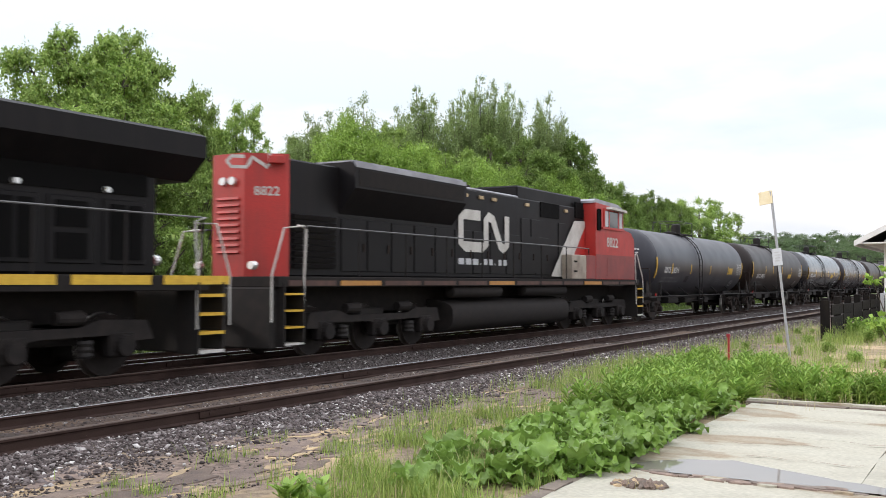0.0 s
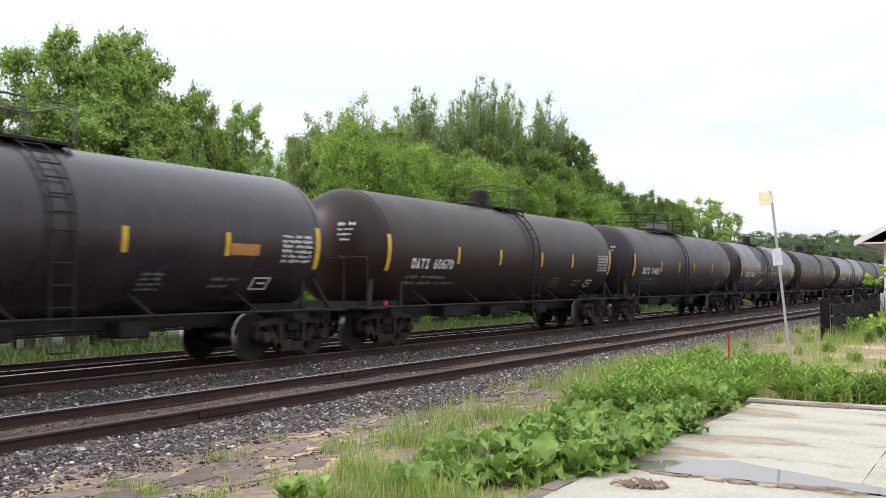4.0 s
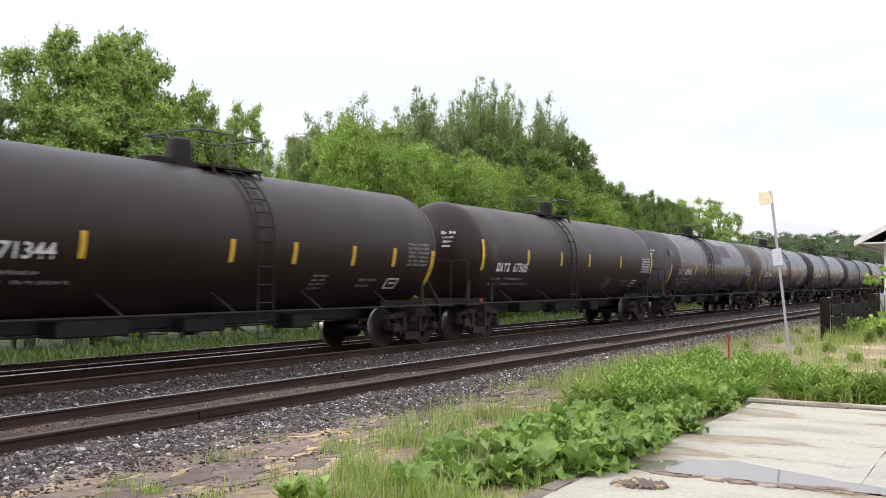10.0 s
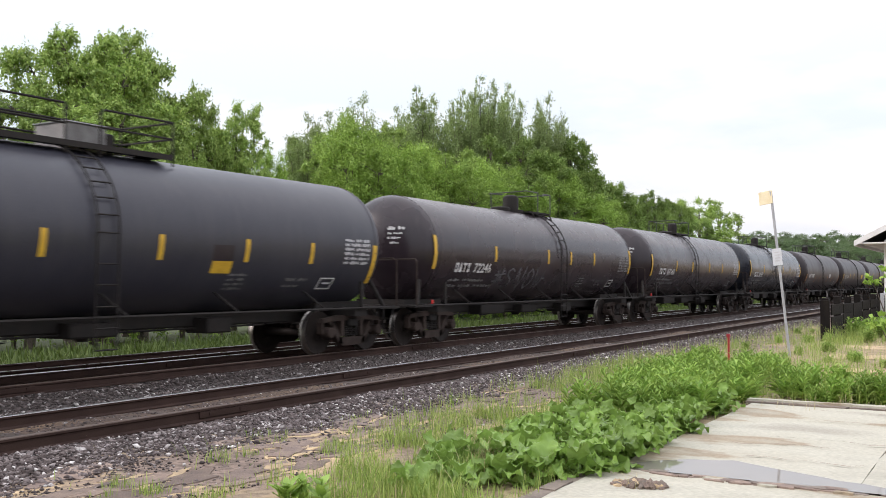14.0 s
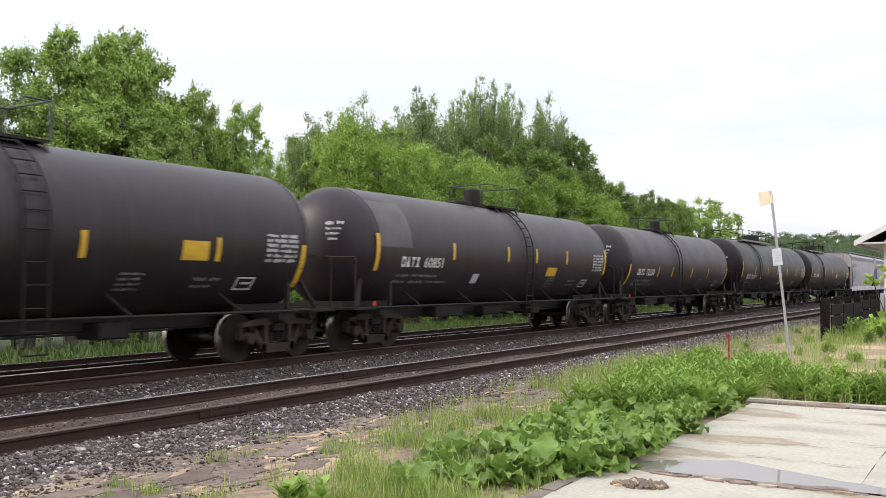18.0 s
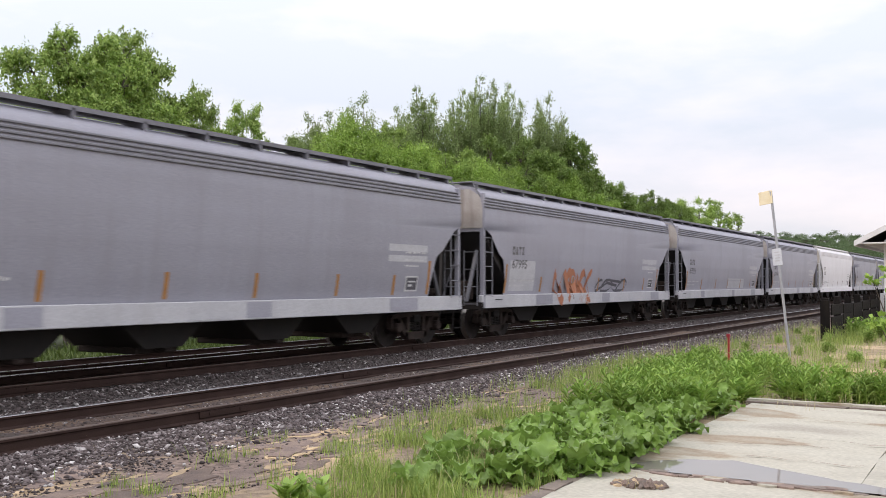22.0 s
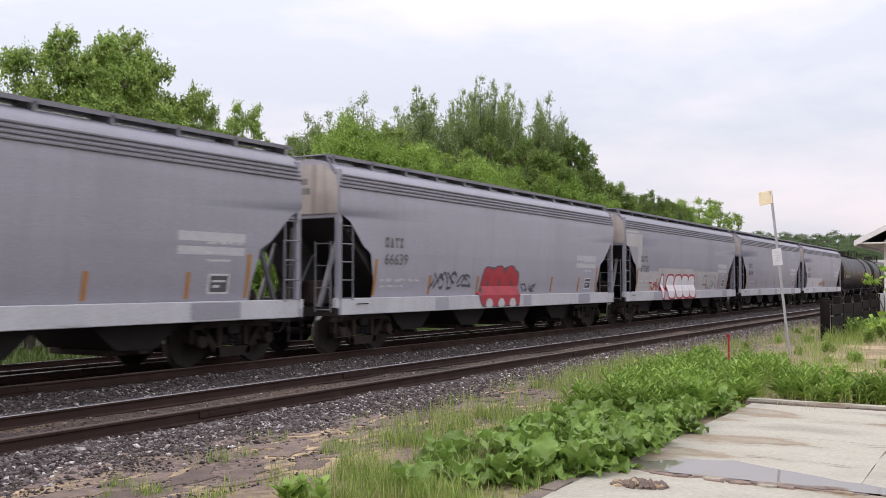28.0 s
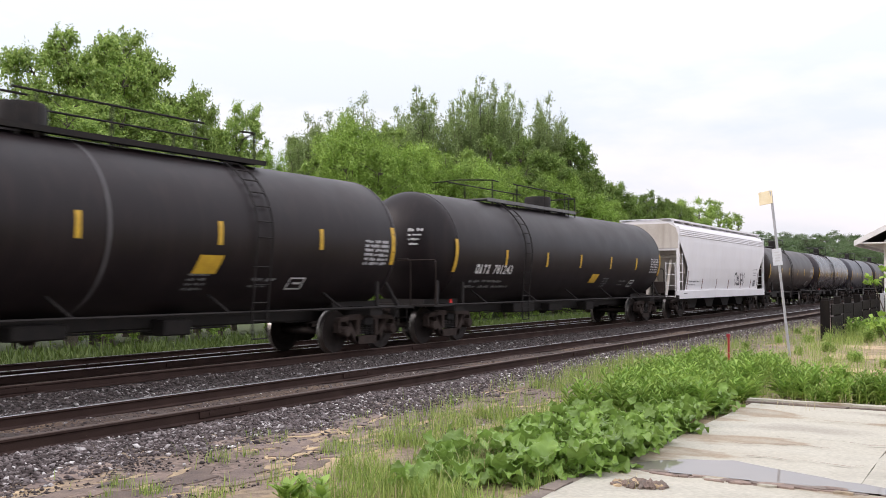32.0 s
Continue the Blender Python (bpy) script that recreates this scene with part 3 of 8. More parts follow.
def scatter_stones(name, label, count, y0, y1, x_near, x_far, lo, hi, lift, mat, seed, keep=None):
    """Angular broken stones as one mesh: each a squashed, jittered octahedron-like lump."""
    rng = np.random.default_rng(seed)
    base = np.array([(1, 0, 0), (0.3, 0.95, 0.1), (-0.8, 0.55, -0.1), (-0.8, -0.6, 0.1), (0.35, -0.9, 0), (0.1, 0.05, 0.8), (0, 0, -0.8)])
    tri = np.array([(0, 1, 5), (1, 2, 5), (2, 3, 5), (3, 4, 5), (4, 0, 5), (1, 0, 6), (2, 1, 6), (3, 2, 6), (4, 3, 6), (0, 4, 6)])
    u = rng.random(count)
    x = x_near * (x_far / x_near) ** u
    y = rng.uniform(y0, y1, count)
    if keep is not None:
        ok = np.array([keep(a, b) for a, b in zip(x, y)])
        x, y = x[ok], y[ok]
    n = len(x)
    size = rng.uniform(lo, hi, n) * (0.55 + 0.9 * rng.random(n) ** 3)
    z = np.array([ground_height(a, b) for a, b in zip(x, y)]) + size * lift
    ang = rng.uniform(0, 2 * math.pi, n)
    tilt = rng.uniform(-0.7, 0.7, n)
    co = base[None] * rng.uniform(0.65, 1.3, (n, 7, 1)) * rng.uniform(0.6, 1.3, (n, 1, 3)) * np.array([1.15, 1.0, 0.72]) * size[:, None, None]
    cx = co[:, :, 0] * np.cos(tilt)[:, None] - co[:, :, 2] * np.sin(tilt)[:, None]
    cz = co[:, :, 0] * np.sin(tilt)[:, None] + co[:, :, 2] * np.cos(tilt)[:, None]
    px = cx * np.cos(ang)[:, None] - co[:, :, 1] * np.sin(ang)[:, None] + x[:, None]
    py = cx * np.sin(ang)[:, None] + co[:, :, 1] * np.cos(ang)[:, None] + y[:, None]
    pz = cz + z[:, None]
    verts = np.stack([px, py, pz], -1).reshape(-1, 3)
    faces = (tri[None] + (np.arange(n) * 7)[:, None, None]).reshape(-1, 3)
    return tagged(raw_mesh(name, verts, faces, mat), label, "stones", kind="stuff")


def raw_mesh(name, verts, faces, mat, parent=None, k=3):
    me = bpy.data.meshes.new(name)
    me.vertices.add(len(verts))
    me.vertices.foreach_set("co", np.asarray(verts, dtype=np.float32).ravel())
    m = len(faces)
    me.loops.add(m * k)
    me.polygons.add(m)
    me.loops.foreach_set("vertex_index", np.asarray(faces, dtype=np.int32).ravel())
    me.polygons.foreach_set("loop_start", np.arange(0, m * k, k, dtype=np.int32))
    me.update(calc_edges=True)
    me.validate()
    me.materials.append(mat)
    ob = new(name, me)
    ob.parent = parent
    return ob


def off_rails(x, y):
    for c in (NEAR_TRACK, TRAIN_TRACK):
        if abs(abs(y - c) - 0.7535) < 0.1:
            return False
    return True


def shoulder(x, y):
    """Foot of the ballast: bulges out close by, then runs straight; stones thin out across it."""
    edge = 7.72 - 0.30 * min(1.0, max(0.0, (x - 8.0) / 2.0)) + 0.55 * noise.noise(Vector((x * 0.8, 0, 2.0))) + 0.25 * noise.noise(Vector((x * 2.7, 0, 4.0)))
    return y > edge - 0.25 + 0.55 * random.random() ** 1.5 and off_rails(x, y)


scatter_stones("ballast", "dark grey crushed-stone ballast shoulder beside the track", 62000, 7.0, 8.8, 4.5, 75, 0.015, 0.033, 0.3, M["stone"], 3, shoulder)
scatter_stones("ballast", "sparse ballast and dirt between the near rails", 7000, 8.95, 10.3, 5.0, 70, 0.010, 0.026, 0.12, M["stone_dark"], 4, off_rails)
scatter_stones("ballast", "grey ballast heaped between the two tracks", 26000, 10.45, 12.2, 5.5, 90, 0.018, 0.036, 0.35, M["stone"], 5, off_rails)
scatter_stones("ballast", "darker ballast beside the running track", 16000, 12.2, 13.2, 5.5, 90, 0.018, 0.036, 0.35, M["stone_dark"], 8, off_rails)
scatter_stones("ballast", "loose stones strewn over the bare dirt strip", 26000, 5.9, 7.9, 4.5, 45, 0.007, 0.026, 0.3, M["stone_dark"], 6, lambda x, y: random.random() < 0.12 + 0.9 * max(0.0, noise.noise(Vector((x * 1.6, y * 2.6, 3)))) + 0.25 * max(0.0, y - 7.0))
scatter_stones("ballast", "dark ballast between the train track and siding", 9000, 15.0, 17.4, 9, 90, 0.025, 0.05, 0.3, M["stone_dark"], 7)


# ---------- rolling stock: shared parts ----------
WHEEL_R, LOCO_WHEEL_R = 0.483, 0.533
SPINNERS = []      # (wheelset, vehicle, wheel radius, rest pose)


def wheelset_bm(r):
    bm = bmesh.new()
    for s in (-1, 1):
        # rim, plate and hub of one wheel; the flange lies on the inner side
        prof = [(0.815, 0.10), (0.815, 0.17), (0.79, 0.20), (0.775, r - 0.12), (0.80, r - 0.07), (0.805, r - 0.005), (0.79, r),
                (0.70, r + 0.008), (0.69, r + 0.03), (0.675, r + 0.03), (0.67, r - 0.06), (0.735, r - 0.13), (0.74, 0.19), (0.70, 0.16), (0.70, 0.09)]
        lathe(bm, [(s * a, b) for a, b in prof], 28, axis="y")
    for f in bm.faces:
        c = f.calc_center_median()
        if math.hypot(c.x, c.z) > r - 0.012 and abs(c.y) > 0.69:
            f.material_index = 1
    lathe(bm, [(-1.02, 0.0), (-1.02, 0.08), (-0.8, 0.085), (-0.6, 0.09), (0, 0.08), (0.6, 0.09), (0.8, 0.085), (1.02, 0.08), (1.02, 0.0)], 12, axis="y")
    return bm


def wheelset(parent, x, z, r, car):
    at = pose(x, 0, z)
    w = part("wheelset", lambda: wheelset_bm(r), M["wheel"], parent, "worn steel wheels on an axle", smooth=35, at=at, key=("wheelset", r))
    if len(w.data.materials) < 2:
        w.data.materials.append(M["tread"])
    SPINNERS.append((w, car, r, at))
    return w


def side_frame_bm():
    """Cast side frame of a three-piece truck, with bolster opening, pedestal legs and bearing caps."""
    bm = bmesh.new()
    y0, y1 = -0.075, 0.075
    prism(bm, [(-1.12, 0.70), (-1.06, 0.79), (-0.45, 0.86), (0.45, 0.86), (1.06, 0.79), (1.12, 0.70), (0.5, 0.735), (-0.5, 0.735)], y0, y1)
    for s in (-1, 1):
        prism(bm, [(s * 0.30, 0.735), (s * 0.42, 0.735), (s * 0.42, 0.38), (s * 0.30, 0.38)], y0, y1)
        prism(bm, [(s * 0.86, 0.72), (s * 0.70, 0.72), (s * 0.36, 0.30), (s * 0.36, 0.19), (s * 0.5, 0.24)], y0, y1)
        prism(bm, [(s * 0.70, 0.74), (s * 0.78, 0.74), (s * 0.76, 0.44), (s * 0.70, 0.44)], y0, y1)
        prism(bm, [(s * 1.06, 0.74), (s * 1.12, 0.72), (s * 1.12, 0.46), (s * 1.06, 0.46)], y0, y1)
        lathe(bm, [(y0 - 0.12, 0.0), (y0 - 0.12, 0.10), (y0 - 0.1, 0.12), (0.0, 0.125), (0.06, 0.125)], 12, centre=(s * 0.915, 0, 0.483), axis="y")
    prism(bm, [(-0.5, 0.36), (0.5, 0.36), (0.5, 0.24), (0.36, 0.17), (-0.36, 0.17), (-0.5, 0.24)], y0, y1)
    return bm


def spring_bm():
    prof = []
    for k in range(5):
        prof += [(0.385 + k * 0.045, 0.066), (0.40 + k * 0.045, 0.088), (0.415 + k * 0.045, 0.066)]
    return lathe(bmesh.new(), prof, 10, axis="z")


def bolster_bm():
    bm = bmesh.new()
    box(bm, -0.17, 0.17, -1.12, 1.12, 0.60, 0.78, 0.02)
    lathe(bm, [(0.75, 0.2), (0.86, 0.2)], 14, axis="z")
    box(bm, -0.55, -0.45, -0.8, 0.8, 0.38, 0.5)
    box(bm, 0.45, 0.55, -0.8, 0.8, 0.38, 0.5)
    return bm


def freight_truck(car, x, vehicle):
    t = part("truck", bolster_bm, M["dark_frame"], car, "grimy cast two-axle truck", at=pose(x, 0, 0), key="truck_bolster")
    for s in (-1, 1):
        part("side_frame", side_frame_bm, M["iron"], t, at=pose(0, s * 1.0, 0, 0, 0, 0 if s < 0 else 180), key="side_frame")
        for x2 in (-0.19, 0.0, 0.19):
            part("coil_spring", spring_bm, M["dark_frame"], t, at=pose(x2, s * 1.0, 0), key="springs")
    for s in (-1, 1):
        wheelset(t, s * 0.915, 0.483, WHEEL_R, vehicle)
    return t


def coupler_bm():
    bm = bmesh.new()
    box(bm, -0.62, 0.0, -0.08, 0.08, 0.80, 0.95, 0.015)
    prism(bm, [(0, 0.76), (0.2, 0.74), (0.24, 0.80), (0.24, 0.96), (0.2, 1.0), (0, 0.99)], -0.17, 0.05)
    box(bm, 0.04, 0.2, 0.05, 0.16, 0.76, 0.98, 0.02)
    return bm


def couplers(car, half):
    for s in (-1, 1):
        part("coupler", coupler_bm, M["iron"], car, "knuckle coupler", at=pose(s * (half - 0.12), 0, 0, 0, 0, 0 if s > 0 else 180), key="coupler")
        part("brake_hose", lambda: tubes([(0, 0.3, 0.85), (0.1, 0.3, 0.7), (0.2, 0.26, 0.52), (0.32, 0.2, 0.5)], r=0.025), M["dark_frame"], car,
             at=pose(s * (half - 0.35), 0, 0, 0, 0, 0 if s > 0 else 180), key="brake_hose")


def ladder_bm(width, z0, z1, step=0.33, r=0.014):
    bm = bmesh.new()
    for s in (-1, 1):
        tube(bm, [(s * width / 2, 0, z0), (s * width / 2, 0, z1)], r * 1.3, 5)
    n = max(1, int((z1 - z0) / step))
    for i in range(n + 1):
        z = z0 + 0.05 + (z1 - z0 - 0.1) * i / n
        tube(bm, [(-width / 2, 0, z), (width / 2, 0, z)], r, 5)
    return bm


def PRINT(make):
    """Small print: bars too small to pick apart."""
    def made(*a, **k):
        return tagged(make(*a, **k), kind="stuff")
    return made


# ---------- tank cars ----------
TANK_R, TANK_Z = 1.46, 2.45


def shell_place(r, zc):
    def place(x, z):
        d = max(-r, min(r, z - zc))
        return Vector((x, -math.sqrt(max(0.0, r * r - d * d)) - 0.006, z))
    return place


def arc_patch(x0, x1, z0, z1, r, zc, lift=0.006, n=8, side=-1, lean=0.0):
    """A patch of paint or tape that follows the round shell between two heights."""
    bm = bmesh.new()
    rows = []
    for i in range(n + 1):
        z = z0 + (z1 - z0) * i / n
        d = max(-0.9999, min(0.9999, (z - zc) / r))
        y = side * (math.sqrt(1 - d * d) * (r + lift))
        sh = lean * i / n
        zz = zc + d * (r + lift)
        rows.append((bm.verts.new((x0 + sh, y, zz)), bm.verts.new((x1 + sh, y, zz))))
    for (a, b), (c, d) in zip(rows, rows[1:]):
        bm.faces.new((a, b, d, c))
    return bm


def tank_shell_bm(half, r, zc, depth=0.72):
    seam = half - depth
    prof = []
    for i in range(13):
        a = math.pi / 2 * i / 12
        prof.append((-seam - depth * math.cos(a), r * math.sin(a) ** 0.93))
    for x in np.linspace(-seam, seam, 13)[1:-1]:
        prof.append((float(x), r))
    for i in range(13):
        a = math.pi / 2 * (1 - i / 12)
        prof.append((seam + depth * math.cos(a), r * max(0.0, math.sin(a)) ** 0.93))
    return lathe(bmesh.new(), prof, 48, centre=(0, 0, zc))


def head_cover_bm(half, r, zc, depth=0.72, s=-1):
    """Dusty outer skin over one dished head."""
    seam = half - depth
    prof = []
    for i in range(13):
        a = math.pi / 2 * i / 12
        prof.append((s * (seam + (depth + 0.009) * math.cos(a)), (r + 0.009) * math.sin(a) ** 0.93))
    return lathe(bmesh.new(), prof, 48, centre=(0, 0, zc))


def ring_band_bm(x0, x1, r, zc):
    return lathe(bmesh.new(), [(x0, r - 0.02), (x0, r + 0.012), (x1, r + 0.012), (x1, r - 0.02)], 48, centre=(0, 0, zc))


def squiggle_bm(x0, x1, z0, z1, place, seed, width=0.035, strokes=7):
    """Sprayed scrawl: flat looping ribbons that lie on the side."""
    rng = random.Random(seed)
    bm = bmesh.new()
    prev = None
    for k in range(strokes):
        cx = x0 + (x1 - x0) * (k + 0.5) / strokes
        w = (x1 - x0) / strokes * 0.75
        p1, p2, p3 = rng.uniform(0, 6), rng.uniform(0, 6), rng.uniform(1.2, 2.6)
        for i in range(19):
            a = i / 18
            x = cx + w * math.sin(p3 * 2.4 * a + p1) * 0.8
            z = (z0 + z1) / 2 + (z1 - z0) / 2 * math.sin(4.1 * a + p2)
            dx, dz = math.cos(p1 + 3 * a) * width, math.sin(p1 + 3 * a) * width
            cur = (bm.verts.new(place(x - dx / 2, z - abs(dz) / 2 - width / 2)), bm.verts.new(place(x + dx / 2, z + abs(dz) / 2 + width / 2)))
            if prev:
                bm.faces.new((prev[0], prev[1], cur[1], cur[0]))
            prev = cur
    return bm


SPRAYED = {      # strokes of each sprayed sign in a unit cell
    "#": [[(0.25, 0.0), (0.5, 1.0)], [(0.55, 0.0), (0.8, 1.0)], [(0.1, 0.35), (0.95, 0.42)], [(0.15, 0.65), (1.0, 0.72)], [(0.2, 0.1), (0.9, 0.9)], [(0.3, 0.85), (0.8, 0.15)]],
    "S": [[(0.85, 0.85), (0.6, 1.0), (0.3, 0.85), (0.3, 0.65), (0.6, 0.5), (0.75, 0.3), (0.5, 0.05), (0.1, 0.1)]],
    "N": [[(0.1, 0.0), (0.3, 1.05), (0.65, -0.05), (0.95, 1.15)]],
    "O": [[(0.55, 1.0), (0.25, 0.75), (0.2, 0.25), (0.45, 0.0), (0.75, 0.3), (0.8, 0.75), (0.55, 1.0)]],
    "W": [[(0.05, 1.1), (0.2, 0.0), (0.45, 0.7), (0.6, 0.0), (0.95, 1.1)], [(0.7, 0.5), (1.1, 0.55)]],
}


def sprayed_bm(word, x0, x1, z0, z1, place, width=0.05):
    """A word sprayed in single strokes that lie on the side."""
    bm = bmesh.new()
    cell = (x1 - x0) / len(word)
    for i, ch in enumerate(word):
        for line in SPRAYED[ch]:
            pts = [(x0 + cell * (i + u), z0 + (z1 - z0) * v) for u, v in line]
            for (xa, za), (xb, zb) in zip(pts, pts[1:]):
                long = math.hypot(xb - xa, zb - za)
                nx, nz = -(zb - za) / long * width / 2, (xb - xa) / long * width / 2
                prev = None
                for k in range(5):
                    x, z = xa + (xb - xa) * k / 4, za + (zb - za) * k / 4
                    cur = (bm.verts.new(place(x - nx, z - nz)), bm.verts.new(place(x + nx, z + nz)))
                    if prev:
                        bm.faces.new((prev[0], prev[1], cur[1], cur[0]))
                    prev = cur
    return bm


def blob_bm(points, place, out=0.0):
    """A closed painted shape with rounded corners, laid on the side in strips."""
    pts = points
    for _ in range(2):
        pts = [q for a, b in zip(pts, pts[1:] + pts[:1]) for q in ((a[0] * 0.75 + b[0] * 0.25, a[1] * 0.75 + b[1] * 0.25), (a[0] * 0.25 + b[0] * 0.75, a[1] * 0.25 + b[1] * 0.75))]
    bm = bmesh.new()
    vs = [bm.verts.new((x, 0, z)) for x, z in pts]
    bm.faces.new(vs)
    bmesh.ops.triangulate(bm, faces=bm.faces[:])
    for z in (1.245, 1.5, 1.8):
        bmesh.ops.bisect_plane(bm, geom=bm.verts[:] + bm.edges[:] + bm.faces[:], plane_co=(0, 0, z), plane_no=(0, 0, 1))
    for v in bm.verts:
        v.co = place(v.co.x, v.co.z) + Vector((0, -out, 0))
    return bm


def outline_of(points, grow):
    cx = sum(p[0] for p in points) / len(points)
    cz = sum(p[1] for p in points) / len(points)
    return [(x + (grow if x > cx else -grow), z + (grow if z > cz else -grow)) for x, z in points]


def red_emblem(body):
    pts = [(-1.95, 1.3), (-1.7, 1.42), (-1.65, 1.75), (-1.5, 2.02), (-1.15, 2.02), (-1.0, 1.72), (-0.92, 2.0), (-0.7, 2.06), (-0.42, 2.05), (-0.32, 1.72), (-0.2, 2.02), (0.0, 2.08), (0.28, 2.05), (0.42, 1.8), (0.55, 1.96), (0.62, 1.6), (0.5, 0.92), (0.45, 0.95), (-1.7, 0.93), (-1.8, 1.05)]
    part("graffiti", blob_bm(outline_of(pts, 0.035), hop_place, 0.001), M["graf_black"], body, "dark outline of the red emblem")
    part("graffiti", blob_bm(pts, hop_place, 0.004), M["graf_red"], body, "red sprayed emblem with rounded lobes")
    for x in (-1.35, -0.62, 0.1):
        part("graffiti", blob_bm([(x - 0.2, 0.9), (x - 0.2, 1.08), (x, 1.18), (x + 0.2, 1.08), (x + 0.2, 0.9)], hop_place, 0.007), M["hopper_sill"], body, "pale scallop at the foot of the emblem")
    for x in (-1.3, -0.6, 0.12):
        part("graffiti", blob_bm([(x - 0.07, 1.55), (x, 1.74), (x + 0.07, 1.55), (x, 1.46)], hop_place, 0.007), M["graf_black"], body, "dark drop in the emblem")


def white_bubbles(body):
    shapes = []
    for i, x in enumerate((-3.9, -3.1, -2.0, -1.0, 0.0)):
        w = 0.3 if i == 0 else 0.95
        shapes.append([(x, 1.0), (x - 0.05, 1.5), (x + 0.05, 1.86), (x + w * 0.5, 1.92), (x + w, 1.86), (x + w + 0.02, 1.4), (x + w - 0.05, 0.98), (x + w * 0.5, 0.94)])
    for pts in shapes:
        part("graffiti", blob_bm(outline_of(pts, 0.075), hop_place, 0.001), M["graf_red"], body, "red sprayed outline")
    for i, pts in enumerate(shapes):
        part("graffiti", blob_bm(pts, hop_place, 0.004), M["graf_white"], body, "white sprayed bubble shape")
        if i:
            x = pts[0][0] + 0.45
            part("graffiti", blob_bm([(x - 0.12, 1.36), (x, 1.48), (x + 0.14, 1.38), (x, 1.3)], hop_place, 0.007), M["graf_red"], body, "red gap in the bubble shape")


def bars_bm(rows, place):
    """Plain bars for small print: rows of (x0, x1, z, height)."""
    bm = bmesh.new()
    for x0, x1, z, h in rows:
        n = max(1, int((x1 - x0) / 0.5))
        for i in range(n):
            a, b = x0 + (x1 - x0) * i / n, x0 + (x1 - x0) * (i + 1) / n
            bm.faces.new([bm.verts.new(place(*p)) for p in ((a, z), (b, z), (b, z + h), (a, z + h))])
    return bm


def words_bm(rows, place, seed=1):
    """Rows of small print, broken into word-long bars of letter blocks."""
    rng = random.Random(seed)
    bm = bmesh.new()
    for x0, x1, z, h in rows:
        x = x0
        while x < x1 - h * 0.5:
            end = min(x1, x + h * rng.uniform(2.0, 5.5))
            while x < end - h * 0.3:
                b = x + h * rng.uniform(0.45, 0.7)
                lo, hi = z + h * rng.choice((0, 0, 0.1, 0.3)), z + h * rng.choice((1, 1, 0.85, 0.7))
                bm.faces.new([bm.verts.new(place(*p)) for p in ((x, lo), (b, lo), (b, hi), (x, hi))])
                x = b + h * 0.16
            x = end + h * rng.uniform(0.5, 1.1)
    return bm


def owner_mark_bm(x, z, h, count, place):
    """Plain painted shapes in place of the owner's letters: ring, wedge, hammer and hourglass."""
    bm = bmesh.new()
    w = h * 0.68
    t = 0.3
    forms = [[((0, 0), (t, 0), (t, 1), (0, 1)), ((t, 0.72), (1, 0.72), (1, 1), (t, 1)), ((t, 0), (1, 0), (1, 0.28), (t, 0.28)), ((0.7, 0.28), (1, 0.28), (1, 0.72), (0.7, 0.72))],
             [((0, 0), (1, 0), (0.62, 1), (0.38, 1))],
             [((0, 0.74), (1, 0.74), (1, 1), (0, 1)), ((0.35, 0), (0.65, 0), (0.65, 0.74), (0.35, 0.74))],
             [((0, 0), (1, 0), (0.64, 0.5), (0.36, 0.5)), ((0.36, 0.5), (0.64, 0.5), (1, 1), (0, 1))]]
    for i in range(count):
        a = x + i * w * 1.25
        for quad in forms[i % 4]:
            bm.faces.new([bm.verts.new(place(a + u * w, z + v * h)) for u, v in quad])
    return bm


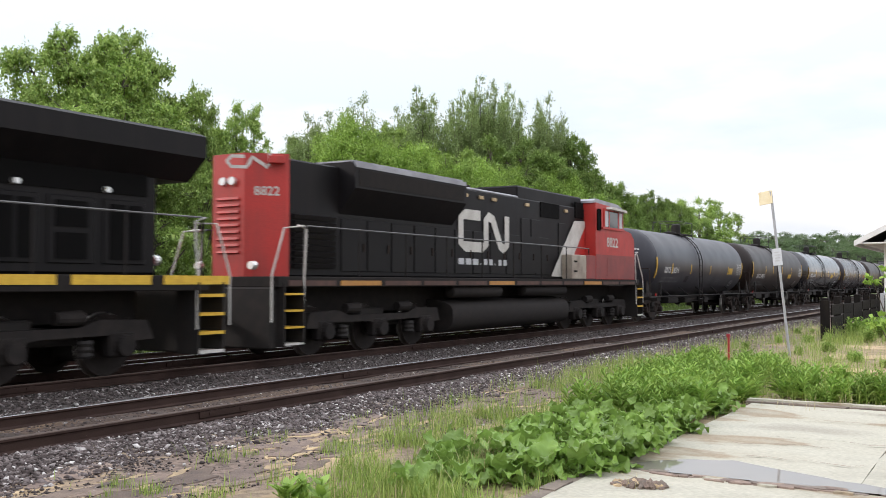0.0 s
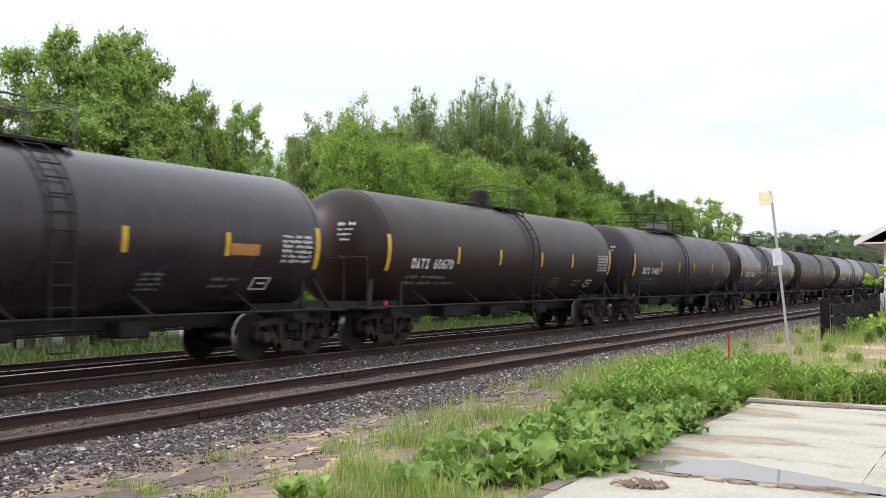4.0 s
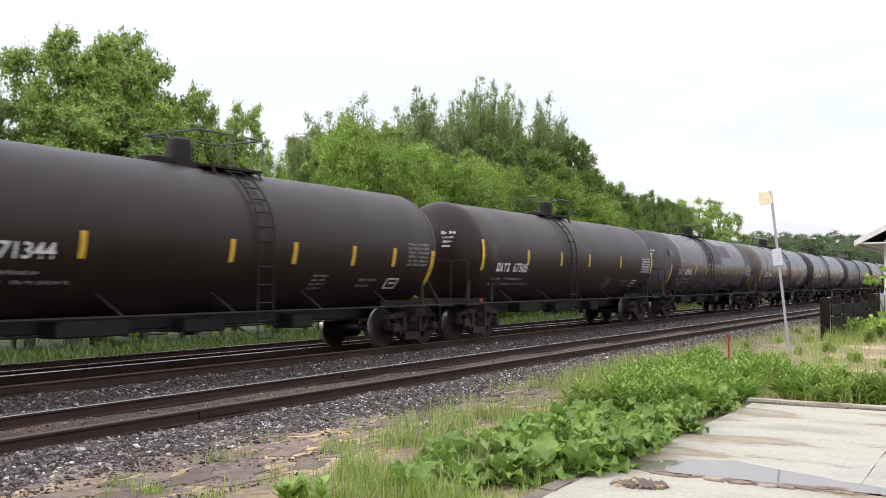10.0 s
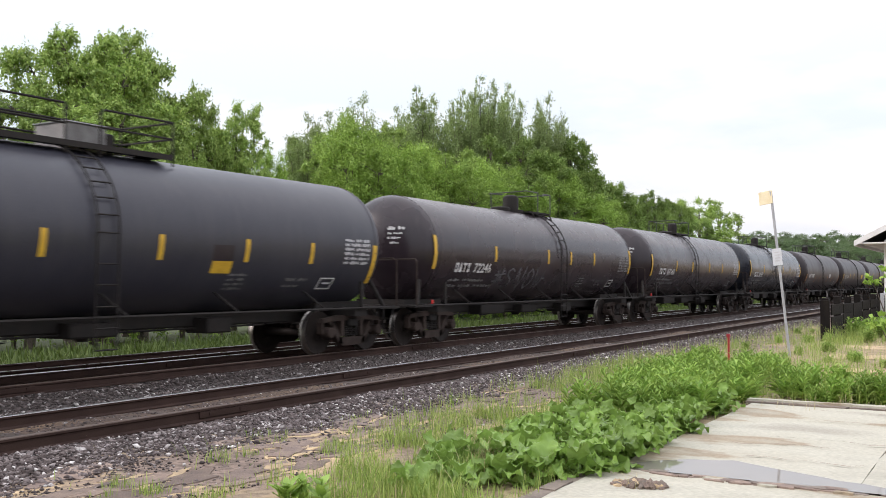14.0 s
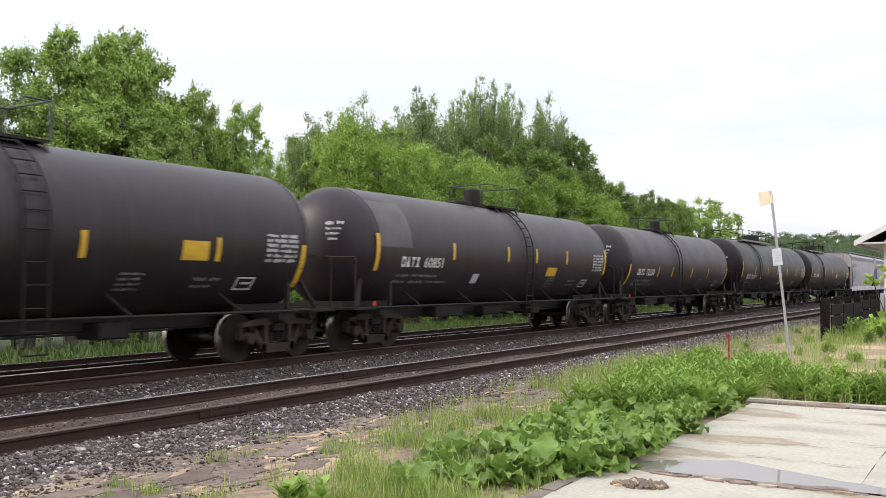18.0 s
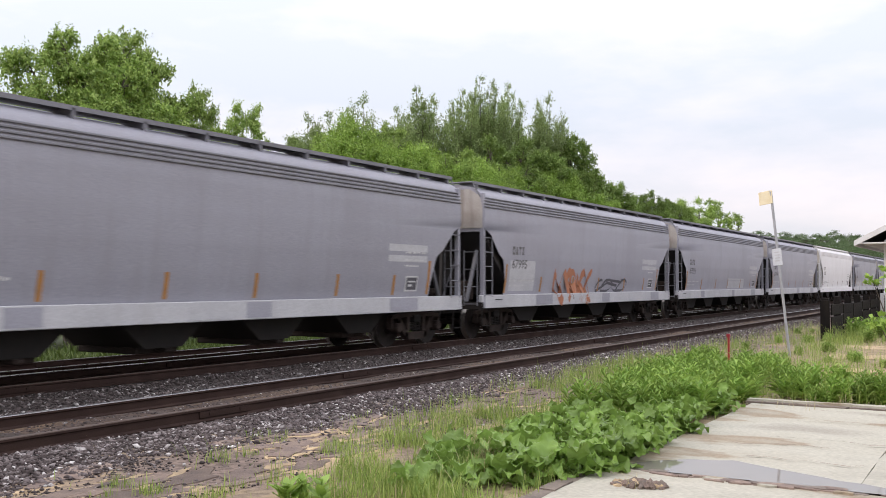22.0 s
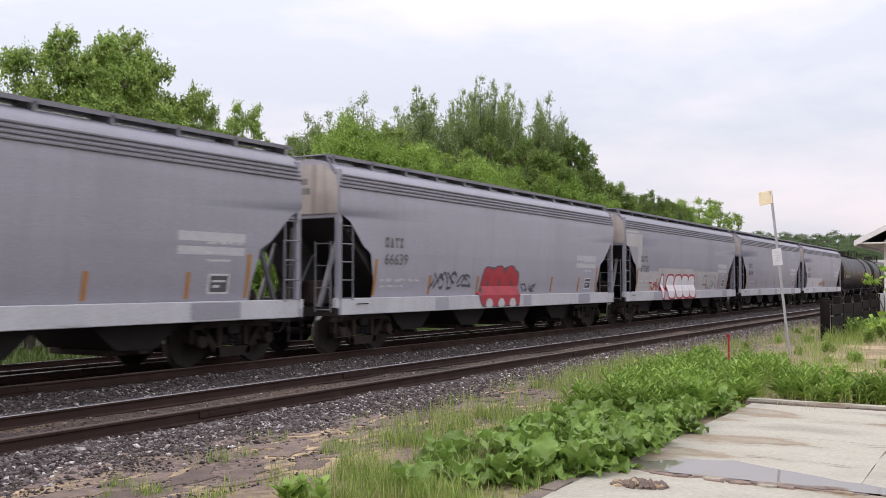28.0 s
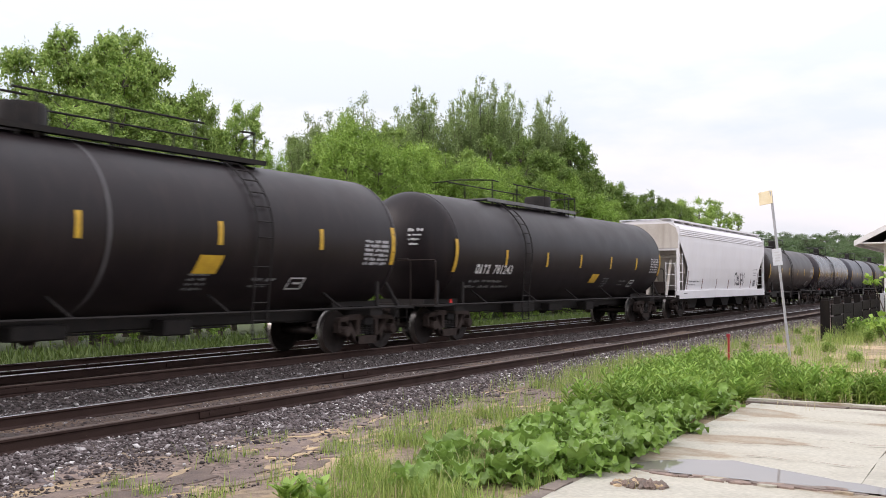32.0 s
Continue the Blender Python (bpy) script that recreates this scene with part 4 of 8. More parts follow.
def top_fittings(car, style, r, top, lx):
    """Valve housing, walkway, railing and where the side ladder stands, for each make of car."""
    D = M["dark_frame"]
    if style in ("A", "B"):
        dx, a, b, tall, wide = (0.08, -1.5, 0.65, 0.58, 0.22) if style == "A" else (-0.12, 0.0, 1.62, 0.66, 0.26)
        prof = [(-0.12, 0.42), (0.05, 0.42), (0.05, wide), (0.42, wide), (0.5, wide * 0.9), (0.55, wide * 0.55), (0.57, 0.0)]
        part("valve_dome", lambda: lathe(bmesh.new(), prof, 20, centre=(dx, 0, top), axis="z"), D, car, "round protective valve housing", smooth=40, key=("dome", r, style))
        part("manway_cover", lambda: lathe(bmesh.new(), [(-0.1, 0.33), (0.1, 0.33), (0.13, 0.28), (0.16, 0.0)], 16, centre=(dx - 0.75 if style == "A" else dx - 0.55, 0.1, top), axis="z"), D, car, "low bolted manway cover", smooth=40, key=("manway", r, style))
        part("top_platform", lambda: boxes((a, b, -0.62, -0.25, top - 0.03, top + 0.02), (a, b, 0.25, 0.62, top - 0.03, top + 0.02), (a, a + 0.3, -0.25, 0.25, top - 0.03, top + 0.02), (b - 0.3, b, -0.25, 0.25, top - 0.03, top + 0.02)), D, car, "walkway grating on the tank top", key=("plat", r, style))
        for x in (a + 0.15, b - 0.15):
            part("platform_bracket", lambda: tubes([(0, -0.62, top), (0, -0.78, top - 0.28)], [(0, 0.62, top), (0, 0.78, top - 0.28)], [(0, -0.6, top - 0.02), (0, 0.6, top - 0.02)], r=0.025), D, car, at=pose(x, 0, 0), key=("bracket", r))
        h = top + tall
        if style == "A":
            lines = [[(-0.55, -0.62, h - 0.1), (-0.45, -0.62, h), (b, -0.62, h), (b, 0.62, h), (-0.7, 0.62, h)], [(-0.95, -0.62, h), (a, -0.62, h), (a, 0.62, h), (-1.1, 0.62, h)]]
            posts = ((b, -0.62), (b, 0.62), (-0.4, 0.62), (a, 0.62))
        else:
            lines = [[(0.7, -0.62, h), (-0.2, -0.62, h), (-0.45, 0.62, h - 0.06), (0.5, 0.62, h)], [(1.0, -0.62, h - 0.1), (1.1, -0.62, h), (b, -0.62, h), (b, 0.62, h), (0.9, 0.62, h)]]
            posts = ((b, -0.62), (0.65, -0.62), (b, 0.62), (-0.35, 0.6))
        lines += [[(x, y, top - 0.02), (x, y, h)] for x, y in posts]
        part("top_railing", lambda: tubes(*lines, r=0.02), M["rail_pipe"], car, "safety railing of bent pipe", key=("toprail", r, style))
        return -1.0 if style == "A" else 0.75
    flip = -1 if style == "Q" else 1
    if style == "G":
        a, b, lx = -3.0, 1.6, -0.5
        part("valve_box", lambda: boxes((-0.5, 0.34, -0.42, 0.42, top - 0.05, top + 0.42), (-0.53, 0.37, -0.45, 0.45, top + 0.4, top + 0.44), bevel=0.02), M["rail_grey"], car, "grey rectangular valve housing", key=("gbox", r))
        part("side_housing", lambda: boxes((0.42, 0.62, -0.3, 0.3, top - 0.05, top + 0.34), bevel=0.02), D, car, key=("gbox2", r))
        h = top + 0.66
        lines = [[(a - 0.6, 0.72, h - 0.02), (a + 0.3, -0.72, h), (-0.75, -0.72, h), (-0.68, -0.72, h - 0.1)], [(a - 0.6, 0.72, h - 0.35), (a + 0.3, -0.72, h - 0.33), (-0.75, -0.72, h - 0.33)],
                 [(-0.04, -0.72, h - 0.08), (0.04, -0.72, h), (b, -0.72, h), (b, 0.72, h), (-1.0, 0.72, h)], [(-0.04, -0.72, h - 0.31), (b, -0.72, h - 0.31), (b, 0.72, h - 0.31), (-1.0, 0.72, h - 0.31)]]
        posts = [(a + 0.3, -0.72, h), (-0.75, -0.72, h), (-0.04, -0.72, h - 0.08), (b, -0.72, h), (b, 0.72, h), (-1.0, 0.72, h)]
    else:
        a, b = flip * lx - 1.0, 1.4 if flip > 0 else 1.1
        part("valve_box", lambda: lathe(bmesh.new(), [(-0.1, 0.46), (0.44, 0.46), (0.5, 0.42), (0.5, 0.0)], 20, centre=(0.05, 0.1, top), axis="z"), D, car, "squat round valve housing", smooth=40, key=("box", r))
        h = top + 0.60
        gap = flip * lx
        lines = [[(a - 0.7, 0.72, h - 0.1), (a - 0.2, 0.1, h), (a + 0.35, -0.72, h), (a + 0.75, -0.72, h - 0.02)], [(gap + 0.75, -0.72, h), (b - 0.45, -0.72, h), (b - 0.4, -0.72, h - 0.12)], [(b - 0.75, -0.72, h - 0.1), (b, -0.72, h - 0.1), (b, 0.72, h - 0.1)], [(a + 0.2, 0.72, h), (b - 1.4, 0.72, h)]]
        posts = [(a + 0.35, -0.72, h), (gap + 1.0, -0.72, h), (gap + 1.0 + (b - gap - 1.0) * 0.45, -0.72, h), (b - 0.9, -0.72, h), (b - 0.55, -0.72, h - 0.1), (b, -0.72, h - 0.1), (a + 1.2, 0.72, h), (b - 2.0, 0.72, h)]
    lines += [[(x, y, top - 0.16), (x, y, z)] for x, y, z in posts]
    lines = [[(flip * x, y, z) for x, y, z in line] for line in lines]
    a, b = sorted((flip * a, flip * b))
    part("top_platform", boxes((a, b, -0.74, -0.3, top, top + 0.035), (a, b, 0.3, 0.74, top, top + 0.035), (a, a + 0.5, -0.3, 0.3, top, top + 0.035), (b - 0.5, b, -0.3, 0.3, top, top + 0.035), (a, b, -0.755, -0.735, top - 0.05, top + 0.05)), M["rail_grey"] if style == "P" else D, car, "long walkway grating on the tank top")
    part("top_railing", tubes(*lines, r=0.021), D, car, "safety railing of bent pipe")
    return lx


def tank_car(S, number="", paint="black", half=8.5, r=TANK_R, label="", ends=None, top_style="A", lx=0.0, shorts=(-3.9, -1.5, 1.3, 3.7), sz=2.1, tall=1.88, tall_right=None,
             num=(-6.15, 1.95), bands=(), patches=(), scrawls=(), mark=4, stripe="yellow", placard=None, plates=(), box=None, detail=2, group="black tank cars in the train", mark_mat="white_ink", num_mat="white_ink", seed=0, sprayed=None):
    """A freight tank car; S is its place along the train. Tape, numerals and panels sit where this car has them."""
    rng = random.Random(seed + int(S))
    zc = TANK_Z if r < 1.5 else 2.52
    tank_half = half - 0.66
    seam = tank_half - 0.72
    car = root("tank_car", pose(S, TRAIN_TRACK, 0), label, "tank car", group)
    k = (half, r)
    place = shell_place(r, zc)
    top = zc + r
    shell = part("tank_shell", lambda: tank_shell_bm(tank_half, r, zc), M["tank_" + paint], car, smooth=50, key=("shell", k))
    for x in (-seam, seam):
        part("weld_seam", lambda: ring_band_bm(-0.02, 0.02, r - 0.006, zc), M["tank_" + paint], shell, at=pose(x, 0, 0), key=("seam", r))
    if ends:
        for s in (-1, 1):
            part("tank_head_cover", lambda: head_cover_bm(tank_half, r, zc, s=s), M[ends], shell, "dust-coated dished end", smooth=50, key=("head", k, s))
    for (a, b, mm) in bands:
        part("painted_band", lambda: lathe(bmesh.new(), [(a, r + 0.002), (a, r + 0.005), (b, r + 0.005), (b, r + 0.002)], 48, centre=(0, 0, zc)), M[mm], shell, "repainted ring of the shell", smooth=50, key=("band", k, a, b))
    # underframe
    for s in (-1, 1):
        q = 0 if s > 0 else 180
        hx = half - 1.8
        part("draft_sill", lambda: boxes((hx - 1.9, half - 0.35, -0.24, 0.24, 0.70, 0.98), (hx - 0.25, hx + 0.25, -1.35, 1.35, 0.84, 1.04), (hx - 0.9, hx + 0.9, -0.75, 0.75, 0.96, 1.16)),
             M["dark_frame"], car, at=pose(0, 0, 0, 0, 0, q), key=("draft", half))
        part("end_platform", lambda: boxes((half - 1.15, half - 0.35, -1.45, 1.45, 0.98, 1.03)), M["dark_frame"], car, at=pose(0, 0, 0, 0, 0, q), key=("deck", half))
        part("end_handrail", lambda: tubes([(half - 0.45, -1.42, 1.02), (half - 0.45, -1.42, 2.12), (half - 0.5, -1.36, 2.18), (half - 0.5, 1.36, 2.18), (half - 0.45, 1.42, 2.12), (half - 0.45, 1.42, 1.02)], r=0.022),
             M["iron"], car, "pipe handrail across the car end", at=pose(0, 0, 0, 0, 0, q), key=("endrail", half))
        for e in (-1, 1):
            part("head_brace", lambda: tubes([(half - 0.75, e * 1.25, 1.03), (half - 1.35, e * 0.95, 2.1)], r=0.05), M["dark_frame"], car, at=pose(0, 0, 0, 0, 0, q), key=("brace", half, e))
        part("corner_step", lambda: tubes([(half - 0.6, -1.42, 1.0), (half - 0.6, -1.42, 0.42), (half - 1.0, -1.42, 0.42), (half - 1.0, -1.42, 1.0)], r=0.02), M["dark_frame"], car, at=pose(0, 0, 0, 0, 0, q), key=("step", half))
        part("corner_post", lambda: boxes((-0.045, 0.045, -0.03, 0.03, 1.0, 1.62)), M["dark_frame"], car, at=pose(s * (half - 1.85), -1.40, 0), key="corner_post")
        freight_truck(car, s * (half - 1.75), car)
    for s in (-1, 1):
        part("side_pipe", lambda: tubes([(-half + 0.5, 0, 1.02), (half - 0.5, 0, 1.02)], r=0.03), M["dark_frame"], car, "pipe rail along the car's foot", at=pose(0, s * 1.42, 0), key=("sidepipe", half))
    for x in np.linspace(-half + 3.2, half - 3.2, 5):
        for e in (-1, 1):
            part("pipe_strut", lambda: tubes([(0, e * 1.42, 1.02), (-0.25, e * 1.0, 1.42)], r=0.025), M["dark_frame"], car, at=pose(float(x), 0, 0), key=("strut", e))
    part("bottom_outlet", lambda: lathe(lathe(bmesh.new(), [(0.55, 0.1), (0.62, 0.16), (0.8, 0.16), (1.1, 0.24)], 14, axis="z"), [(-0.5, 0.05), (0.5, 0.05)], 8, centre=(0, 0, 0.72)), M["dark_frame"], car, at=pose(0.2, 0, 0), key="outlet")
    part("brake_reservoir", lambda: lathe(bmesh.new(), [(-0.55, 0), (-0.5, 0.15), (0.5, 0.15), (0.55, 0)], 12, centre=(0, 0, 0.86)), M["dark_frame"], car, at=pose(-2.6, 0.5, 0), key="reservoir")
    part("center_sill", lambda: boxes((-half + 3.0, half - 3.0, -0.27, 0.27, 0.72, 1.0), (-3.4, -1.9, -0.7, -0.2, 0.66, 0.95), (-0.5, 0.55, -0.6, 0.6, 0.64, 0.9), (2.6, 3.3, -0.65, 0.0, 0.6, 0.9), bevel=0.03), M["dark_frame"], car, "sooty sill with brake gear under the shell", key=("csill", half))
    part("brake_rigging", lambda: tubes([(-4.6, -0.3, 0.7), (4.6, -0.3, 0.7)], [(-4.6, 0.45, 0.78), (4.6, 0.45, 0.78)], [(1.0, -0.7, 0.62), (1.9, 0.5, 0.7)], r=0.022), M["dark_frame"], car, key="rigging")
    couplers(car, half)
    lx = top_fittings(car, top_style, r, top, lx)
    for s in (-1, 1):
        q = 0 if s < 0 else 180
        def side_ladder():
            bm = bmesh.new()
            n = 12
            for e in (-0.22, 0.22):
                tube(bm, [(e, -(r + 0.07) * math.sin(a), zc + (r + 0.07) * math.cos(a)) for a in np.linspace(0.35, 1.65, n)] + [(e, -1.5, 1.05), (e, -1.5, 0.5)], 0.02, 5)
            for a in np.linspace(0.45, 1.6, 7):
                tube(bm, [(-0.22, -(r + 0.07) * math.sin(a), zc + (r + 0.07) * math.cos(a)), (0.22, -(r + 0.07) * math.sin(a), zc + (r + 0.07) * math.cos(a))], 0.015, 5)
            for z in (0.5, 0.85, 1.2, 1.55, 1.9):
                tube(bm, [(-0.22, -1.5, z), (0.22, -1.5, z)], 0.015, 5)
            return bm
        part("ladder", side_ladder, M["dark_frame"], car, "ladder curving up over the shell", at=pose(lx, 0, 0, 0, 0, q), key=("sladder", r))
    if detail < 1:
        return car
    # tape, lettering and placards on the side that faces the platform
    tape = M[stripe]
    for x in (-seam - 0.08, tall_right or seam - 0.02):
        part("reflective_stripe", lambda: arc_patch(-0.075, 0.075, tall, tall + 0.87, r, zc), tape, shell, "tall yellow tape at the tank end", at=pose(x, 0, 0), key=("stripe", r, tall))
    for x in shorts:
        part("reflective_stripe", lambda: arc_patch(-0.06, 0.06, sz, sz + 0.44, r, zc), tape, shell, "short yellow tape", at=pose(x, 0, 0), key=("stripe", r, "short", sz))
    x0, nz = num
    if number:
        part("owner_mark", owner_mark_bm(x0, nz, 0.25, mark, place), M[mark_mat], shell, "stencilled owner mark in plain shapes")
        part("car_number", lettering(number, x0 + 1.02, nz, 0.25, place, 1.12), M[num_mat], shell, "stencilled white car number")
    PRINT(part)("small_print", lambda: words_bm([(x0 - 0.1, x0 + 0.45, nz - 0.25, 0.075), (x0 + 0.62, x0 + 1.9, nz - 0.25, 0.075), (x0 - 0.15, x0 + 0.4, nz - 0.40, 0.075), (x0 + 0.6, x0 + 1.3, nz - 0.40, 0.075), (x0 + 1.4, x0 + 2.4, nz - 0.40, 0.065)], place), M["dim_ink"], shell, "rows of small stencilled print", key=("print", k, num))
    PRINT(part)("data_panel", lambda: words_bm([(seam - 1.15, seam - 0.22, 2.0 + 0.1 * i, 0.07) for i in range(6)], place), M["pale_patch"] if seed % 3 else M["dim_ink"], shell, "panel of white data print", key=("panel", k))
    PRINT(part)("consolidated_stencil", lambda: words_bm([(2.5, 3.0, 1.45 + 0.09 * i, 0.05) for i in range(4)] + [(4.2, 4.9, 1.62, 0.07), (4.2, 4.7, 1.5, 0.05)], place), M["dim_ink"], shell, key=("stencil", k))
    PRINT(part)("stencil_frame", lambda: bars_bm([(5.35, 5.85, 1.45, 0.03), (5.35, 5.85, 1.67, 0.03), (5.35, 5.39, 1.48, 0.19), (5.81, 5.85, 1.48, 0.19), (5.5, 5.75, 1.56, 0.04)], place), M["white_ink"], shell, "small framed stencil box", key=("stframe", k))
    if placard:
        a, b, z0, z1, sh = placard
        part("placard", arc_patch(a, b, z0, z1, r, zc, lean=sh), M["yellow"], shell, "yellow warning panel")
    for (a, b, z0, z1, mm, what) in plates:
        part("painted_plate", arc_patch(a, b, z0, z1, r, zc, 0.005), M[mm], shell, what)
    for (a, b, z0, z1, mm) in patches:
        part("repaint_patch", arc_patch(a, b, z0, z1, r, zc, 0.004, 16), M[mm], shell, "repainted stretch of the shell")
    if box:
        a, z0 = box
        part("stencil_box", bars_bm([(a, a + 0.3, z0, 0.03), (a, a + 0.3, z0 + 0.24, 0.03), (a, a + 0.03, z0 + 0.03, 0.21), (a + 0.27, a + 0.3, z0 + 0.03, 0.21), (a + 0.1, a + 0.2, z0 + 0.07, 0.12)], place), M["white_ink"], shell, "small framed white stencil")
    if sprayed:
        part("graffiti", sprayed_bm(*sprayed, place), M["scrawl"], shell, "pale sprayed word")
    for (x, b, z0, z1, n, sd) in scrawls:
        part("graffiti", squiggle_bm(x, b, z0, z1, place, sd, 0.045, n), M["scrawl"], shell, "pale sprayed scrawl")
    PRINT(part)("end_print", lambda: words_bm([(-0.5 + 0.05 * i, 0.42 - 0.1 * (i % 2), 2.95 - 0.12 * i, 0.085 if i == 0 else 0.06) for i in range(4)], lambda x, z: Vector((-tank_half + 0.02 - 0.72 * 0 + 0.34 * ((z - zc) ** 2 + x * x) / (r * r), x - 0.35, z))), M["white_ink"], shell, "stencilled print on the dished end", key=("endprint", k))
    part("red_reflector", lambda: boxes((-0.05, 0.05, -1.43, -1.41, 1.06, 1.16)), M["red_lens"], car, at=pose(-half + 1.2, 0, 0), key="reflector")
    return car


# ---------- covered hopper cars ----------
HOP_HALF = 8.91


def prism_x(outline, x0, x1):
    bm = bmesh.new()
    a = [bm.verts.new((x0, y, z)) for y, z in outline]
    b = [bm.verts.new((x1, y, z)) for y, z in outline]
    n = len(a)
    bm.faces.new(a)
    bm.faces.new(b[::-1])
    for i in range(n):
        bm.faces.new((a[i], a[(i + 1) % n], b[(i + 1) % n], b[i]))
    return bm


def hopper_section(x):
    """Half cross-section of the rounded body: (y, z) rows from foot to roof ridge."""
    return [(1.36, 1.24), (1.44, 1.7), (1.50, 2.3), (1.53, 2.9), (1.53, 3.5), (1.50, 3.75), (1.44, 4.02), (1.33, 4.16), (1.1, 4.28), (0.7, 4.36), (0.3, 4.40), (0.0, 4.41)]


def hopper_y(z):
    s = hopper_section(0)
    for (y0, z0), (y1, z1) in zip(s, s[1:]):
        if z0 <= z <= z1:
            return y0 + (y1 - y0) * (z - z0) / (z1 - z0)
    return s[0][0]


def hop_place(x, z):
    if z < 1.25:
        return Vector((x, -1.508, z))
    return Vector((x, -hopper_y(z) - 0.007, z))


def notch(z, straight=False):
    """How far the side sheet is cut back at the ends, at this height."""
    if straight:
        return 0.0 if z > 3.42 else (1.3 * (3.42 - z) / 1.13 if z > 2.29 else 1.3 - 0.08 * (2.29 - z))
    if z > 3.1:
        return 0.0
    if z > 2.95:
        return 0.35 * (3.1 - z) / 0.15
    if z > 2.42:
        return 0.35 + 0.55 * (2.95 - z) / 0.53
    if z > 2.25:
        return 0.9 + 0.3 * (2.42 - z) / 0.17
    return 1.2 + 0.2 * min(1, (2.25 - z) / 0.7)


def hopper_body_bm(straight=False):
    bm = bmesh.new()
    L = 8.25
    half_s = hopper_section(0)
    # finer rows where the notch changes
    zs = sorted({z for _, z in half_s if z < 3.6} | {1.24, 1.6, 1.95, 2.25, 2.29, 2.42, 2.6, 2.78, 2.95, 3.1, 3.42})
    rows = [(hopper_y(z), z, L - notch(z, straight)) for z in zs] + [(y, z, L) for y, z in half_s if z > 3.6]
    for side in (-1, 1):
        prev = None
        for y, z, lx in rows:
            cur = [bm.verts.new((x, side * y, z)) for x in (-lx, -lx * 0.5, 0, lx * 0.5, lx)]
            if prev:
                for i in range(4):
                    bm.faces.new((prev[i], prev[i + 1], cur[i + 1], cur[i]))
            prev = cur
    # end plates above the notch
    for s in (-1, 1):
        ring_pts = [(y, z) for y, z in half_s if z >= 3.5]
        loop = [(-1.53, 3.1)] + [(-y, z) for y, z in ring_pts] + [(y, z) for y, z in reversed(ring_pts[:-1])] + [(1.53, 3.1)]
        bm.faces.new([bm.verts.new((s * L, y, z)) for y, z in loop])
    bmesh.ops.remove_doubles(bm, verts=bm.verts, dist=1e-4)
    return bm


def slope_sheet_bm(high=False):
    """Dark inner hull: end slope sheets and the hopper bays under the body."""
    bm = bmesh.new()
    z = 3.36 if high else 3.12
    prism(bm, [(-8.22, z), (8.22, z), (6.3, 1.25), (-6.3, 1.25)], -1.36, 1.36)
    return bm


